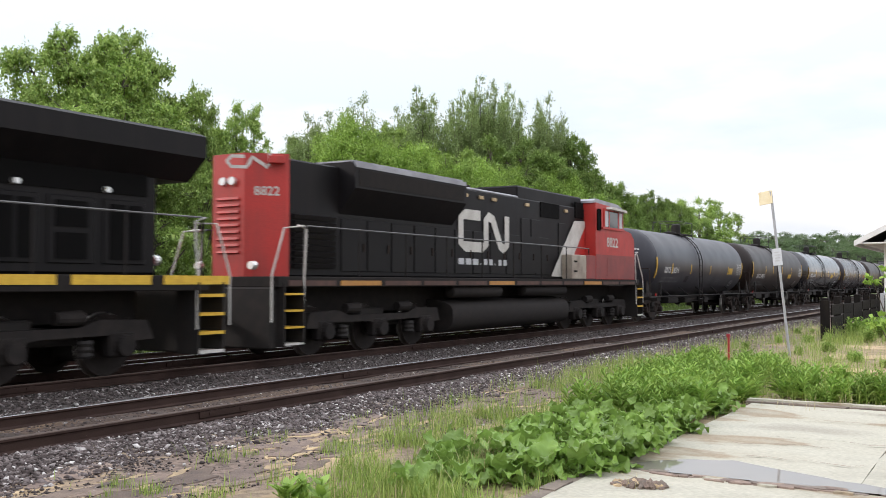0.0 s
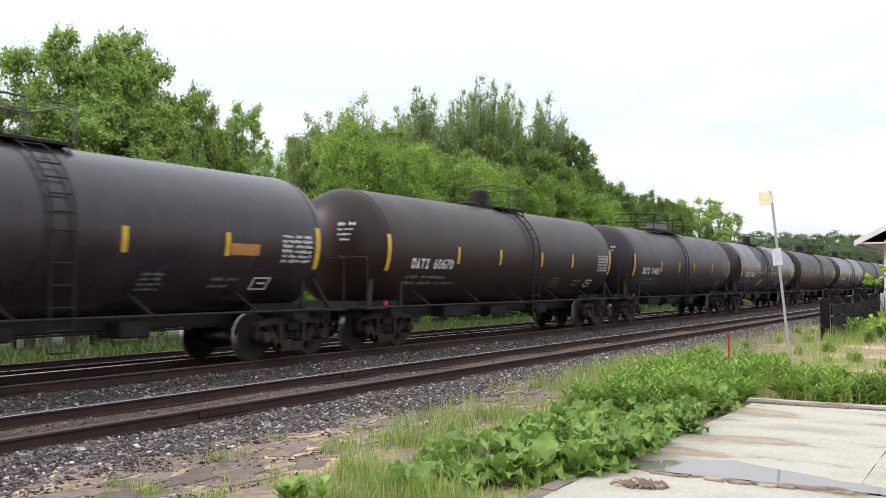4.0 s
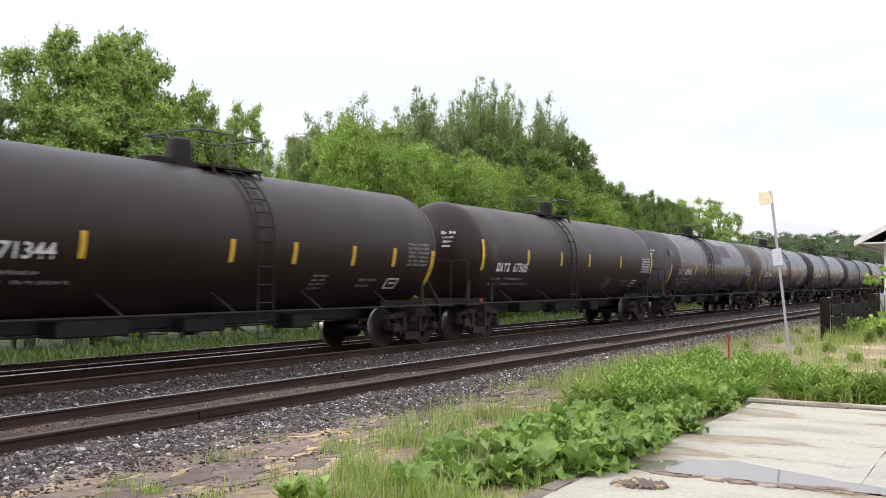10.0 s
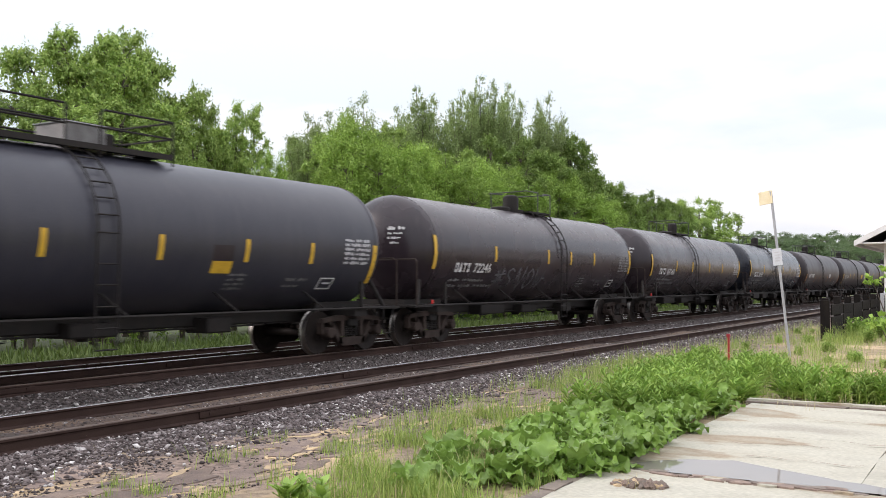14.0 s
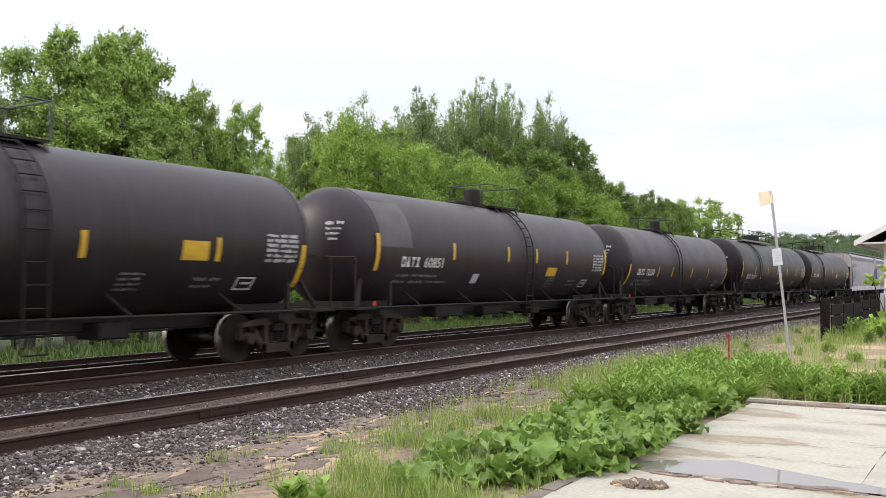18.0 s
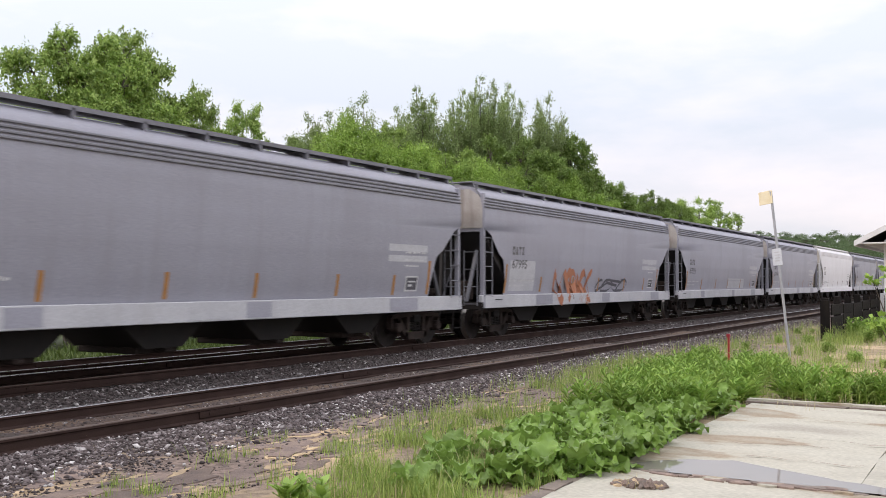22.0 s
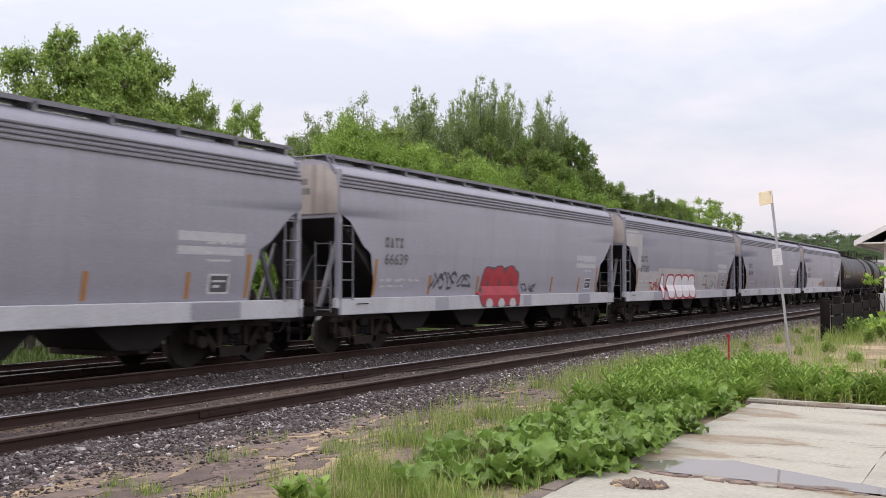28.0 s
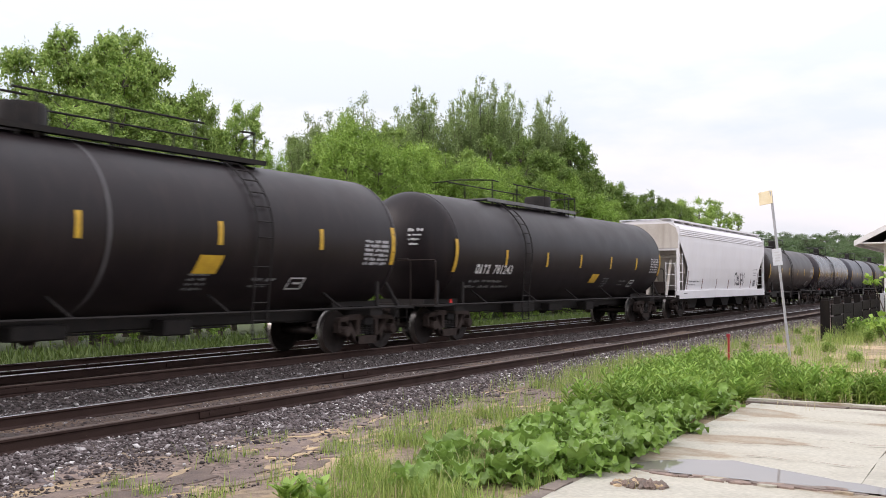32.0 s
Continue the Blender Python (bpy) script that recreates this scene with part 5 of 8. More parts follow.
def hopper_car(S, number="", white=False, label="", mark=4, graffiti=None, patches=(), seed=0, emblem="", group="grey covered hopper cars in the train"):
    rng = random.Random(seed)
    car = root("hopper_car", pose(S, TRAIN_TRACK, 0), label, "hopper car", group)
    paint = M["hopper_white"] if white else M["hopper_grey"]
    sill_m = M["hopper_white"] if white else M["hopper_sill"]
    body = part("hopper_body", lambda: hopper_body_bm(white), paint, car, smooth=35, key=("hopper_body", white))
    part("slope_sheet", lambda: slope_sheet_bm(white), M["hopper_end"] if white else M["slope_shade"], car, "sloping end sheets and outlet bays", key=("slope", white))
    cream = M["hopper_end"] if white else M["hopper_end_grey"]
    for s in (-1, 1):
        end = part("end_sheet", lambda: prism_x([(-1.46, 3.12), (-1.46, 3.7), (-1.38, 4.02), (-1.05, 4.22), (1.05, 4.22), (1.38, 4.02), (1.46, 3.7), (1.46, 3.12)], 8.256, 8.275), cream, car, "cream upper end sheet with stains", at=pose(0, 0, 0, 0, 0, 0 if s > 0 else 180), key="end_sheet")
        if number and s < 0:
            part("end_number", lambda: boxes((8.276, 8.28, 0.1, 0.62, 3.78, 3.92), (8.276, 8.28, 0.1, 0.7, 3.56, 3.70)), M["dim_ink"], end, "small unreadable stencil", key="end_number")
        part("end_beam", lambda: boxes((7.66, 7.78, -1.36, 1.36, 2.72, 2.82), bevel=0.01), cream if white else M["hopper_rib"], car, at=pose(0, 0, 0, 0, 0, 0 if s > 0 else 180), key="end_beam")
    for s in (-1, 1):
        part("side_sill", lambda: boxes((-8.35, 8.35, -0.06, 0.06, 0.88, 1.25), bevel=0.012), sill_m, car, "pale side sill patched with repaint", at=pose(0, s * 1.44, 0), key="side_sill")
        for i in range(4):
            z = 3.72 + i * 0.085
            part("roof_rib", lambda: boxes((-8.24, 8.24, -0.03, 0.03, -0.022, 0.022), bevel=0.01), M["hopper_rib"] if not white else M["hopper_white"], body, at=pose(0, s * (hopper_y(z) + 0.012), z), key="roof_rib")
        def board():
            bm = boxes((-8.3, 8.3, -0.28, 0.28, 4.40, 4.43))
            for x in np.linspace(-8.1, 8.1, 12):
                box(bm, x - 0.03, x + 0.03, -0.3, 0.28, 4.2, 4.40)
            box(bm, -8.3, 8.3, -0.30, -0.28, 4.36, 4.44)
            return bm
        part("running_board", board, M["hopper_rib"] if not white else M["hopper_white"], car, "roof walkway grating", at=pose(0, s * 0.92, 0, 0, 0, 0 if s < 0 else 180), key="running_board")
    part("roof_hatch", lambda: boxes((-7.6, 7.6, -0.32, 0.32, 4.38, 4.46), bevel=0.03), M["hopper_rib"] if not white else M["hopper_white"], car, "long trough hatch cover", key="hatch")
    for s in (-1, 1):
        q = 0 if s > 0 else 180
        for e in (-1, 1):
            part("corner_post", lambda: boxes((8.15, 8.27, -0.06, 0.06, 0.88, 4.1), bevel=0.01), paint, car, "corner post of the car end", at=pose(0, 0, 0, 0, 0, q) @ pose(0, e * 1.44, 0), key="end_post")
        part("cross_beam", lambda: boxes((8.15, 8.25, -1.38, 1.38, 3.02, 3.11), bevel=0.01), paint, car, at=pose(0, 0, 0, 0, 0, q), key="cross_beam")
        part("end_sill", lambda: boxes((6.2, 8.4, -0.26, 0.26, 0.72, 1.02), (8.2, 8.36, -1.5, 1.5, 0.86, 1.05), (7.0, 7.3, -1.4, 1.4, 0.85, 1.0)), M["dark_frame"], car, at=pose(0, 0, 0, 0, 0, q), key="end_sill")
        part("slope_strut", lambda: tubes([(8.2, -0.9, 1.05), (7.5, -0.9, 2.7)], [(8.2, 0.9, 1.05), (7.5, 0.9, 2.7)], [(8.15, 0, 1.05), (7.3, 0, 2.3)], r=0.06), cream if white else M["hopper_rib"], car, at=pose(0, 0, 0, 0, 0, q), key="slope_strut")
        # on grey cars the recess shade is put into this plate's colour
        part("end_web", lambda: prism(bmesh.new(), [(6.35, 1.3), (7.9, 2.85), (8.05, 2.85), (8.15, 1.05), (6.35, 1.05)], -0.04, 0.04), M["hopper_end"] if white else M["slope_shade"], car, "plate under the end slope", at=pose(0, 0, 0, 0, 0, q), key="end_web")
        part("brake_box", lambda: boxes((7.5, 7.9, 0.15, 0.75, 1.1, 1.65), bevel=0.03), M["iron"], car, "brake cylinder on the car end", at=pose(0, 0, 0, 0, 0, q), key="brake_box")
        part("air_reservoir", lambda: lathe(bmesh.new(), [(-0.35, 0), (-0.3, 0.17), (0.3, 0.17), (0.35, 0)], 10, centre=(0, 0, 0)), M["iron"], car, "air reservoir on the car end", at=pose(s * 7.6, s * -0.45, 1.28, 0, 0, 90), key="air_res")
        for e in (-1, 1):
            part("side_ladder", lambda: ladder_bm(0.46, 1.2, 2.9, 0.42), M["hopper_rib"] if not white else M["hopper_white"], car, "corner ladder", at=pose(s * 7.99, e * 1.5, 0), key="hop_ladder")
            part("end_ladder", lambda: ladder_bm(0.42, 0.95, 2.5, 0.4), M["hopper_rib"] if not white else M["hopper_white"], car, "ladder on the car end", at=pose(s * 8.38, e * 1.15, 0, 0, 0, 90), key="hop_end_ladder")
            part("corner_step", lambda: tubes([(-0.2, 0, 0.9), (-0.2, 0, 0.4), (0.2, 0, 0.4), (0.2, 0, 0.9)], r=0.02), M["dark_frame"], car, at=pose(s * 8.12, e * 1.47, 0), key="hop_step")
        part("roof_corner_rail", lambda: tubes([(8.28, -1.4, 4.0), (8.3, -1.15, 4.42), (8.3, 1.15, 4.42), (8.28, 1.4, 4.0)], r=0.022), M["hopper_rib"] if not white else M["hopper_white"], car, at=pose(0, 0, 0, 0, 0, q), key="corner_rail")
        freight_truck(car, s * 6.75, car)
    for x in (-4.5, -1.5, 1.5, 4.5):
        part("outlet_bay", lambda: prism(bmesh.new(), [(-1.45, 1.26), (1.45, 1.26), (0.45, 0.42), (-0.45, 0.42)], -0.95, 0.95), M["dark_frame"], car, "funnel-shaped outlet bay", at=pose(x, 0, 0), key="bay")
        part("outlet_gate", lambda: boxes((-0.5, 0.5, -0.8, 0.8, 0.32, 0.44), (-0.08, 0.08, -1.1, 1.1, 0.34, 0.42), bevel=0.02), M["iron"], car, "discharge gate under a bay", at=pose(x, 0, 0), key="gate")
    couplers(car, HOP_HALF)
    part("grab_iron", lambda: tubes([(-0.2, -1.53, 0), (0.2, -1.53, 0)], r=0.012), M["dark_frame"], car, at=pose(-7.4, 0, 1.12), key="grab")
    tape = M["orange"] if not white else M["brown_tape"]
    for x in (-4.41, -1.9, 0.4, 3.0, 5.2):
        part("reflective_stripe", lambda: bars_bm([(-0.05, 0.05, 1.3 + 0.12 * i, 0.12) for i in range(4)], hop_place), tape, body, "faded upright tape", at=pose(x, 0, 0), key="hop_stripe")
    for x in (-6.82, 6.74):
        part("reflective_stripe", lambda: bars_bm([(-0.05, 0.05, 1.3 + 0.12 * i, 0.12) for i in range(7)], hop_place), tape, body, "tall faded upright tape", at=pose(x, 0, 0), key="hop_stripe_tall")
    if number:
        ink = M["dark_ink"]
        part("owner_mark", owner_mark_bm(-6.5, 2.58 if white else 2.42, 0.24, mark, hop_place), ink, body, "stencilled owner mark in block shapes")
        part("car_number", lettering(number, -6.5, 2.2 if white else 2.02, 0.26, hop_place, 1.1), ink, body, "stencilled dark car number")
    PRINT(part)("small_print", lambda: words_bm([(-6.6, -6.1, 1.62, 0.07), (-6.0, -5.5, 1.62, 0.07), (-5.4, -4.9, 1.62, 0.07), (-6.6, -5.6, 1.48, 0.06), (5.6, 6.5, 2.3, 0.06), (5.6, 6.4, 2.12, 0.05), (5.6, 6.2, 1.98, 0.05)], hop_place), M["white_ink"] if not white else M["dark_ink"], body, "small stencilled print", key="hop_print")
    part("data_border", lambda: bars_bm([(5.7, 6.25, 1.38, 0.38)], lambda x, z: hop_place(x, z) + Vector((0, 0.002, 0))), M["white_ink"], body, "white border of the stencil box", key="hop_border")
    part("data_box", lambda: bars_bm([(5.75, 6.2, 1.42, 0.3)], lambda x, z: hop_place(x, z) + Vector((0, -0.002, 0))), M["graf_black"], body, "black stencil box", key="hop_box")
    part("data_box_print", lambda: bars_bm([(5.8, 6.15, 1.6, 0.04), (5.82, 6.0, 1.5, 0.05)], lambda x, z: hop_place(x, z) + Vector((0, -0.004, 0))), M["white_ink"], body, key="hop_box_print")
    part("pale_panel", lambda: bars_bm([(4.9, 6.6, 2.1, 0.42)], lambda x, z: hop_place(x, z) + Vector((0, 0.003, 0))), M["pale_patch"] if not white else M["hopper_white"], body, "pale repainted data panel", key="hop_panel")
    for (x0, x1, z0, h, *tint) in patches:
        n = max(1, round(h / 0.22))
        part("repaint_patch", bars_bm([(x0, x1, z0 + h * q / n, h / n) for q in range(n)], lambda x, z: hop_place(x, z) + Vector((0, 0.003, 0))), M[tint[0] if tint else "pale_patch"], body, "pale repainted patch")
    if not white:
        for i in range(6):
            x = -7.0 + i * 2.5 + rng.uniform(-0.6, 0.6)
            w = rng.uniform(0.4, 1.3)
            part("sill_patch", bars_bm([(x, x + w, 0.92, 0.3)], hop_place), M["hopper_grey"] if i % 2 else M["pale_patch"], car, "repaint patch on the sill")
    if emblem == "red":
        red_emblem(body)
    if emblem == "white":
        white_bubbles(body)
    if graffiti:
        for (mm, x0, x1, z0, z1, w, n, sd) in graffiti:
            part("graffiti", squiggle_bm(x0, x1, z0, z1, hop_place, sd, w, n), M[mm], body, "sprayed lettering-like scrawl")
    return car


# ---------- locomotives ----------
def loco_truck(car, x, vehicle):
    t = part("truck", lambda: boxes((-2.5, 2.5, -0.75, 0.75, 0.55, 0.8), (-0.5, 0.5, -1.0, 1.0, 0.7, 1.0), bevel=0.03), M["dark_frame"], car, "three-axle locomotive truck", at=pose(x, 0, 0), key="ltruck")
    def frame_bm():
        bm = bmesh.new()
        prism(bm, [(-2.75, 0.62), (-2.6, 0.95), (-1.6, 0.98), (-1.2, 0.86), (1.2, 0.86), (1.6, 0.98), (2.6, 0.95), (2.75, 0.62), (2.3, 0.6), (2.1, 0.72), (0.4, 0.7), (0, 0.6), (-0.4, 0.7), (-2.1, 0.72), (-2.3, 0.6)], -0.1, 0.1)
        return bm
    for s in (-1, 1):
        part("side_frame", frame_bm, M["engine_iron"], t, "heavy cast side frame", at=pose(0, s * 1.12, 0), key="lframe")
        for ax in (-2.07, 0, 2.07):
            part("journal_box", lambda: lathe(boxes((-0.26, 0.26, -0.12, 0.12, 0.34, 0.78), bevel=0.04), [(-0.24, 0.0), (-0.24, 0.17), (-0.1, 0.2), (0.1, 0.2)], 14, centre=(0, 0, 0.533), axis="y"), M["engine_iron"], t, "axle bearing box", at=pose(ax, s * 1.12, 0, 0, 0, 0 if s < 0 else 180), key="journal")
        for ax in (-1.05, 1.05):
            part("brake_cylinder", lambda: lathe(bmesh.new(), [(-0.3, 0.0), (-0.3, 0.11), (0.2, 0.13), (0.3, 0.05)], 12, centre=(0, 0, 1.02)), M["engine_iron"], t, at=pose(ax, s * 1.2, 0), key="bcyl")
            part("sand_pipe", lambda: tubes([(0, 0, 1.0), (0.1, 0, 0.7), (0.35, 0, 0.3)], r=0.02), M["dark_frame"], t, at=pose(ax * 2.2, s * 1.05, 0), key="sandpipe")
            part("coil_spring", lambda: lathe(bmesh.new(), [(0.36, 0.12), (0.4, 0.14), (0.45, 0.12), (0.5, 0.14), (0.55, 0.12), (0.6, 0.14), (0.65, 0.12)], 12, axis="z"), M["dark_frame"], t, at=pose(ax * 1.3, s * 1.14, 0), key="lspring")
    for ax in (-1.45, 0.62, 2.69):
        part("traction_motor", lambda: boxes((-0.5, 0.3, -0.6, 0.6, 0.22, 0.85), bevel=0.08), M["dark_frame"], t, "motor slung between the wheels", at=pose(ax - 0.2, 0, 0), key="tmotor")
    for ax in (-2.07, 0, 2.07):
        wheelset(t, ax, 0.533, LOCO_WHEEL_R, vehicle)
    return t


def side_rails(car, x0, x1, z, mat):
    for s in (-1, 1):
        part("handrail", tubes([(x0, s * 1.46, 1.75), (x0, s * 1.46, z - 0.1), (x0 + 0.1, s * 1.46, z), (x1, s * 1.46, z)], r=0.019), mat, car, "pipe handrail along the walkway")
        n = int((x1 - x0) / 1.75)
        for i in range(1, n + 1):
            part("stanchion", lambda: tubes([(0, 0, 1.7), (0, 0, z)], r=0.019), M["dark_frame"], car, at=pose(x0 + (x1 - x0) * i / n, s * 1.46, 0), key=("stanchion", z))


def end_steps(car, s, edge=M["white_paint"]):
    q = 0 if s > 0 else 180
    part("pilot", lambda: boxes((10.75, 10.95, -1.35, 1.35, 0.25, 1.5), bevel=0.03), M["dark_frame"], car, "end plate and plough", at=pose(0, 0, 0, 0, 0, q), key="pilot")
    for e in (-1, 1):
        st = part("step_well", lambda: boxes((10.1, 10.14, -0.28, 0.28, 0.3, 1.6), (10.72, 10.76, -0.28, 0.28, 0.3, 1.6)), M["dark_frame"], car, "boarding steps", at=pose(0, e * 1.25, 0, 0, 0, q), key="step_well")
        for i, z in enumerate((0.34, 0.68, 1.02, 1.36)):
            part("step", lambda: boxes((10.12, 10.74, -0.28, 0.28, -0.02, 0.02), (10.12, 10.74, -0.3, -0.27, -0.03, 0.03)), M["yellow"] if i else M["white_paint"], st, at=pose(0, 0, z), key="lstep")
        part("grab_rail", lambda: tubes([(10.1, 0, 0.75), (10.12, 0.02, 1.7), (10.05, 0.02, 2.7), (10.3, 0.0, 2.78)], r=0.022), edge, car, at=pose(0, e * 1.5, 0, 0, 0, q), key="grab_a")
        part("grab_rail", lambda: tubes([(10.95, -0.05, 0.8), (10.95, -0.05, 1.75), (10.75, 0.1, 2.7), (10.75, 0.6, 2.72)], r=0.022), edge, car, at=pose(0, -1.42 if e < 0 else 1.42, 0, 0 if e < 0 else 0, 0, q), key="grab_b")


def slant_bm(pts, y):
    bm = bmesh.new()
    bm.faces.new([bm.verts.new((x, y, z)) for x, z in pts])
    return bm


def hood_louvre(car, x0, x1, z0, z1, n, y):
    for i in range(n):
        z = z0 + (z1 - z0) * i / n
        part("louvre_slat", lambda: prism(bmesh.new(), [(0, 0), (x1 - x0, 0), (x1 - x0, 0.085), (0, 0.085)], -0.035, 0.035), M["black_paint"], car, at=pose(x0, y, z, 18), key=("slat", x1 - x0))


def locomotive(S):
    """Six-axle diesel: red cab end, black hood with flared radiators, seen running hood first."""
    L = root("locomotive", pose(S, TRAIN_TRACK, 0), "black and red diesel locomotive with a white slash", "locomotive", "locomotives")
    blk, red = M["black_paint"], M["red_paint"]
    frame_ = part("deck", lambda: boxes((-10.9, 10.4, -1.5, 1.5, 1.5, 1.72), (-9.5, 9.5, -0.6, 0.6, 0.9, 1.5), bevel=0.015), M["engine_iron"], L, "walkway deck and frame")
    for s in (-1, 1):
        for i in range(12):
            part("sill_stripe", lambda: boxes((-0.78, 0.78, -0.006, 0.006, 1.53, 1.64)), M["orange"] if i % 4 == 1 else M["sill_dirt"], L, "grimy safety edge", at=pose(-9.8 + i * 1.72, s * 1.505, 0), key="sill_stripe")
    hood = part("long_hood", lambda: boxes((-10.1, 6.2, -1.06, 1.06, 1.72, 4.22), bevel=0.04), blk, L, "black long hood")
    part("hood_end", lambda: prism_plan([(-10.08, -1.075), (-10.16, -1.05), (-10.76, -0.44), (-10.76, 0.44), (-10.16, 1.05), (-10.08, 1.075)], 1.72, 4.30), red, L, "red chamfered hood end")
    for i in range(9):
        part("louvre_slat", lambda: boxes((-0.03, 0.03, -0.3, 0.3, 0, 0.06)), M["red_paint"], L, at=pose(-10.78, 0, 2.2 + i * 0.14, 0, 25, 0), key="rslat")
    for y in (-0.13, 0.13):
        part("headlight", lambda: lathe(bmesh.new(), [(-0.05, 0.0), (-0.05, 0.085), (0.0, 0.1), (0.02, 0.1)], 14), M["lamp_glass"], L, "round headlight", at=pose(-10.78, y, 3.72), key="hlamp")
    for y in (-0.75, 0.75):
        part("ditch_light", lambda: lathe(bmesh.new(), [(-0.06, 0.0), (-0.06, 0.085), (0.06, 0.1), (0.08, 0.05)], 14), M["lamp_glass"], L, "small ditch light", at=pose(-10.85, y, 1.95), key="dlamp")
    part("number_board", lambda: boxes((-0.2, 0.02, -0.16, 0.16, 4.08, 4.24), bevel=0.01), M["red_paint"], L, at=pose(-10.3, -0.9, 0, 0, 0, 46), key="nboard")
    part("hood_end_emblem", lambda: emblem_bm(-0.45, 0.45, 4.0, 4.22, 0.07, -0.006), M["white_paint"], L, "small white emblem across the hood end", at=pose(-10.72, -0.5, 0, 0, 0, -45))
    part("road_number", lettering("8822", 0, 0, 0.19, lambda x, z: Vector((-10.63 + x * 0.695, -0.585 - x * 0.707, 3.42 + z))), M["white_paint"], L, "white road numerals on the hood end")
    # flared radiator housing
    def radiator():
        bm = bmesh.new()
        a = [(-8.35, y, z) for y, z in ((-1.06, 3.15), (-1.52, 3.72), (-1.52, 4.18), (-1.4, 4.32), (1.4, 4.32), (1.52, 4.18), (1.52, 3.72), (1.06, 3.15))]
        va = [bm.verts.new(p) for p in a]
        vb = [bm.verts.new((-3.3, p[1], p[2])) for p in a]
        bm.faces.new(va)
        bm.faces.new(vb[::-1])
        for i in range(8):
            bm.faces.new((va[i], va[(i + 1) % 8], vb[(i + 1) % 8], vb[i]))
        return bm
    part("radiator_housing", radiator, blk, L, "flared black radiator housing", key="radiator")
    part("radiator_cap", lambda: boxes((-8.3, -3.35, -1.42, 1.42, 4.32, 4.36), (-8.3, -3.35, -1.53, -1.40, 4.19, 4.30)), M["roof_grey"], L, "weathered grey radiator top", key="radcap")
    part("radiator_screen", lambda: boxes((-8.2, -3.45, -1.53, -1.515, 3.78, 4.14)), M["engine_iron"], L, "dark radiator screen", key="radscreen")
    hood_louvre(L, -9.97, -8.55, 1.92, 3.1, 9, -1.09)
    # doors along the hood
    for i in range(11):
        x = -8.3 + i * 1.02
        part("hood_door", lambda: boxes((0.03, 0.98, -1.085, -1.055, 1.85, 3.05), bevel=0.01), blk, hood, "hinged engine-room door", at=pose(x, 0, 0), key="hood_door")
        part("door_latch", lambda: boxes((0.85, 0.9, -1.11, -1.08, 2.3, 2.5)), M["iron"], hood, at=pose(x, 0, 0), key="latch")
    part("upper_hood", lambda: boxes((-3.2, 0.8, -1.0, 1.0, 4.16, 4.26), (0.8, 5.9, -0.98, 0.98, 4.15, 4.62), bevel=0.05), blk, L, "raised equipment hood")
    part("hood_cap", lambda: boxes((-3.2, 0.78, -1.04, -0.55, 4.19, 4.28), bevel=0.035), M["roof_grey"], L, "grey hood edge", key="hoodcap")
    part("intake_screen", lambda: boxes((2.3, 3.75, -1.09, -1.06, 3.72, 4.2), (5.1, 5.8, -1.09, -1.06, 3.85, 4.4)), M["vent_black"], L, "air intake screen", key="intake")
    for x in (-2.6, -1.7, -0.9, 1.3, 4.3):
        part("lifting_lug", lambda: boxes((-0.12, 0.12, -1.11, -1.055, 3.98, 4.08), bevel=0.01), M["sand"], hood, "dusty lifting lug", at=pose(x, 0, 0), key="lug")
    for x in (1.2, 1.9, 4.0):
        part("hood_panel", lambda: boxes((-0.3, 0.3, -1.085, -1.055, 1.9, 3.6), bevel=0.012), blk, hood, "tall electrical cabinet door", at=pose(x, 0, 0), key="tallpanel")
    part("exhaust_stack", lambda: boxes((-1.6, -0.9, -0.3, 0.3, 4.3, 4.5), bevel=0.03), M["iron"], L, key="stack")
    # large emblem: rounded bar frame and slanted bars, in place of the company's sign
    ey = -1.092
    part("emblem", lambda: emblem_bm(-2.95, -0.1, 2.6, 3.5, 0.29, ey), M["white_paint"], hood, "large white painted emblem")
    for i, (a, b) in enumerate(((0, 0.3), (0.36, 0.66), (0.72, 1.02), (1.1, 1.16), (1.3, 1.5), (1.58, 1.8), (1.9, 1.96), (2.1, 2.3), (2.38, 2.6))):
        part("slogan_bar", bars_bm([(-3.0 + a * 1.12, -3.0 + b * 1.12 - 0.03, 2.1, 0.17 if b - a > 0.1 else 0.06)], lambda x, z: Vector((x, ey, z))), M["pale_patch"], hood, "grey lettering bar")
    # cab and nose
    cab = part("cab", lambda: cab_bm(), red, L, "red crew cab and nose")
    part("cab_roof", lambda: prism(bmesh.new(), [(5.9, 4.5), (6.1, 4.58), (8.3, 4.5), (8.75, 4.38), (8.75, 4.31), (5.9, 4.42)], -1.46, 1.46), M["roof_grey"], cab, "pale grey cab roof")
    part("sun_visor", lambda: prism(bmesh.new(), [(7.0, 4.34), (8.5, 4.29), (8.6, 4.2), (6.95, 4.25)], -1.72, -1.5), M["white_paint"], cab, "white window visor")
    part("side_window", lambda: boxes((6.78, 7.15, -1.525, -1.505, 3.6, 4.2)), M["cab_glass"], cab, "cab side window")
    part("side_window", lambda: boxes((7.22, 8.1, -1.525, -1.505, 3.6, 4.2), (8.18, 8.55, -1.525, -1.505, 3.6, 4.2)), M["cab_glass"], cab, "cab side window", key="win2")
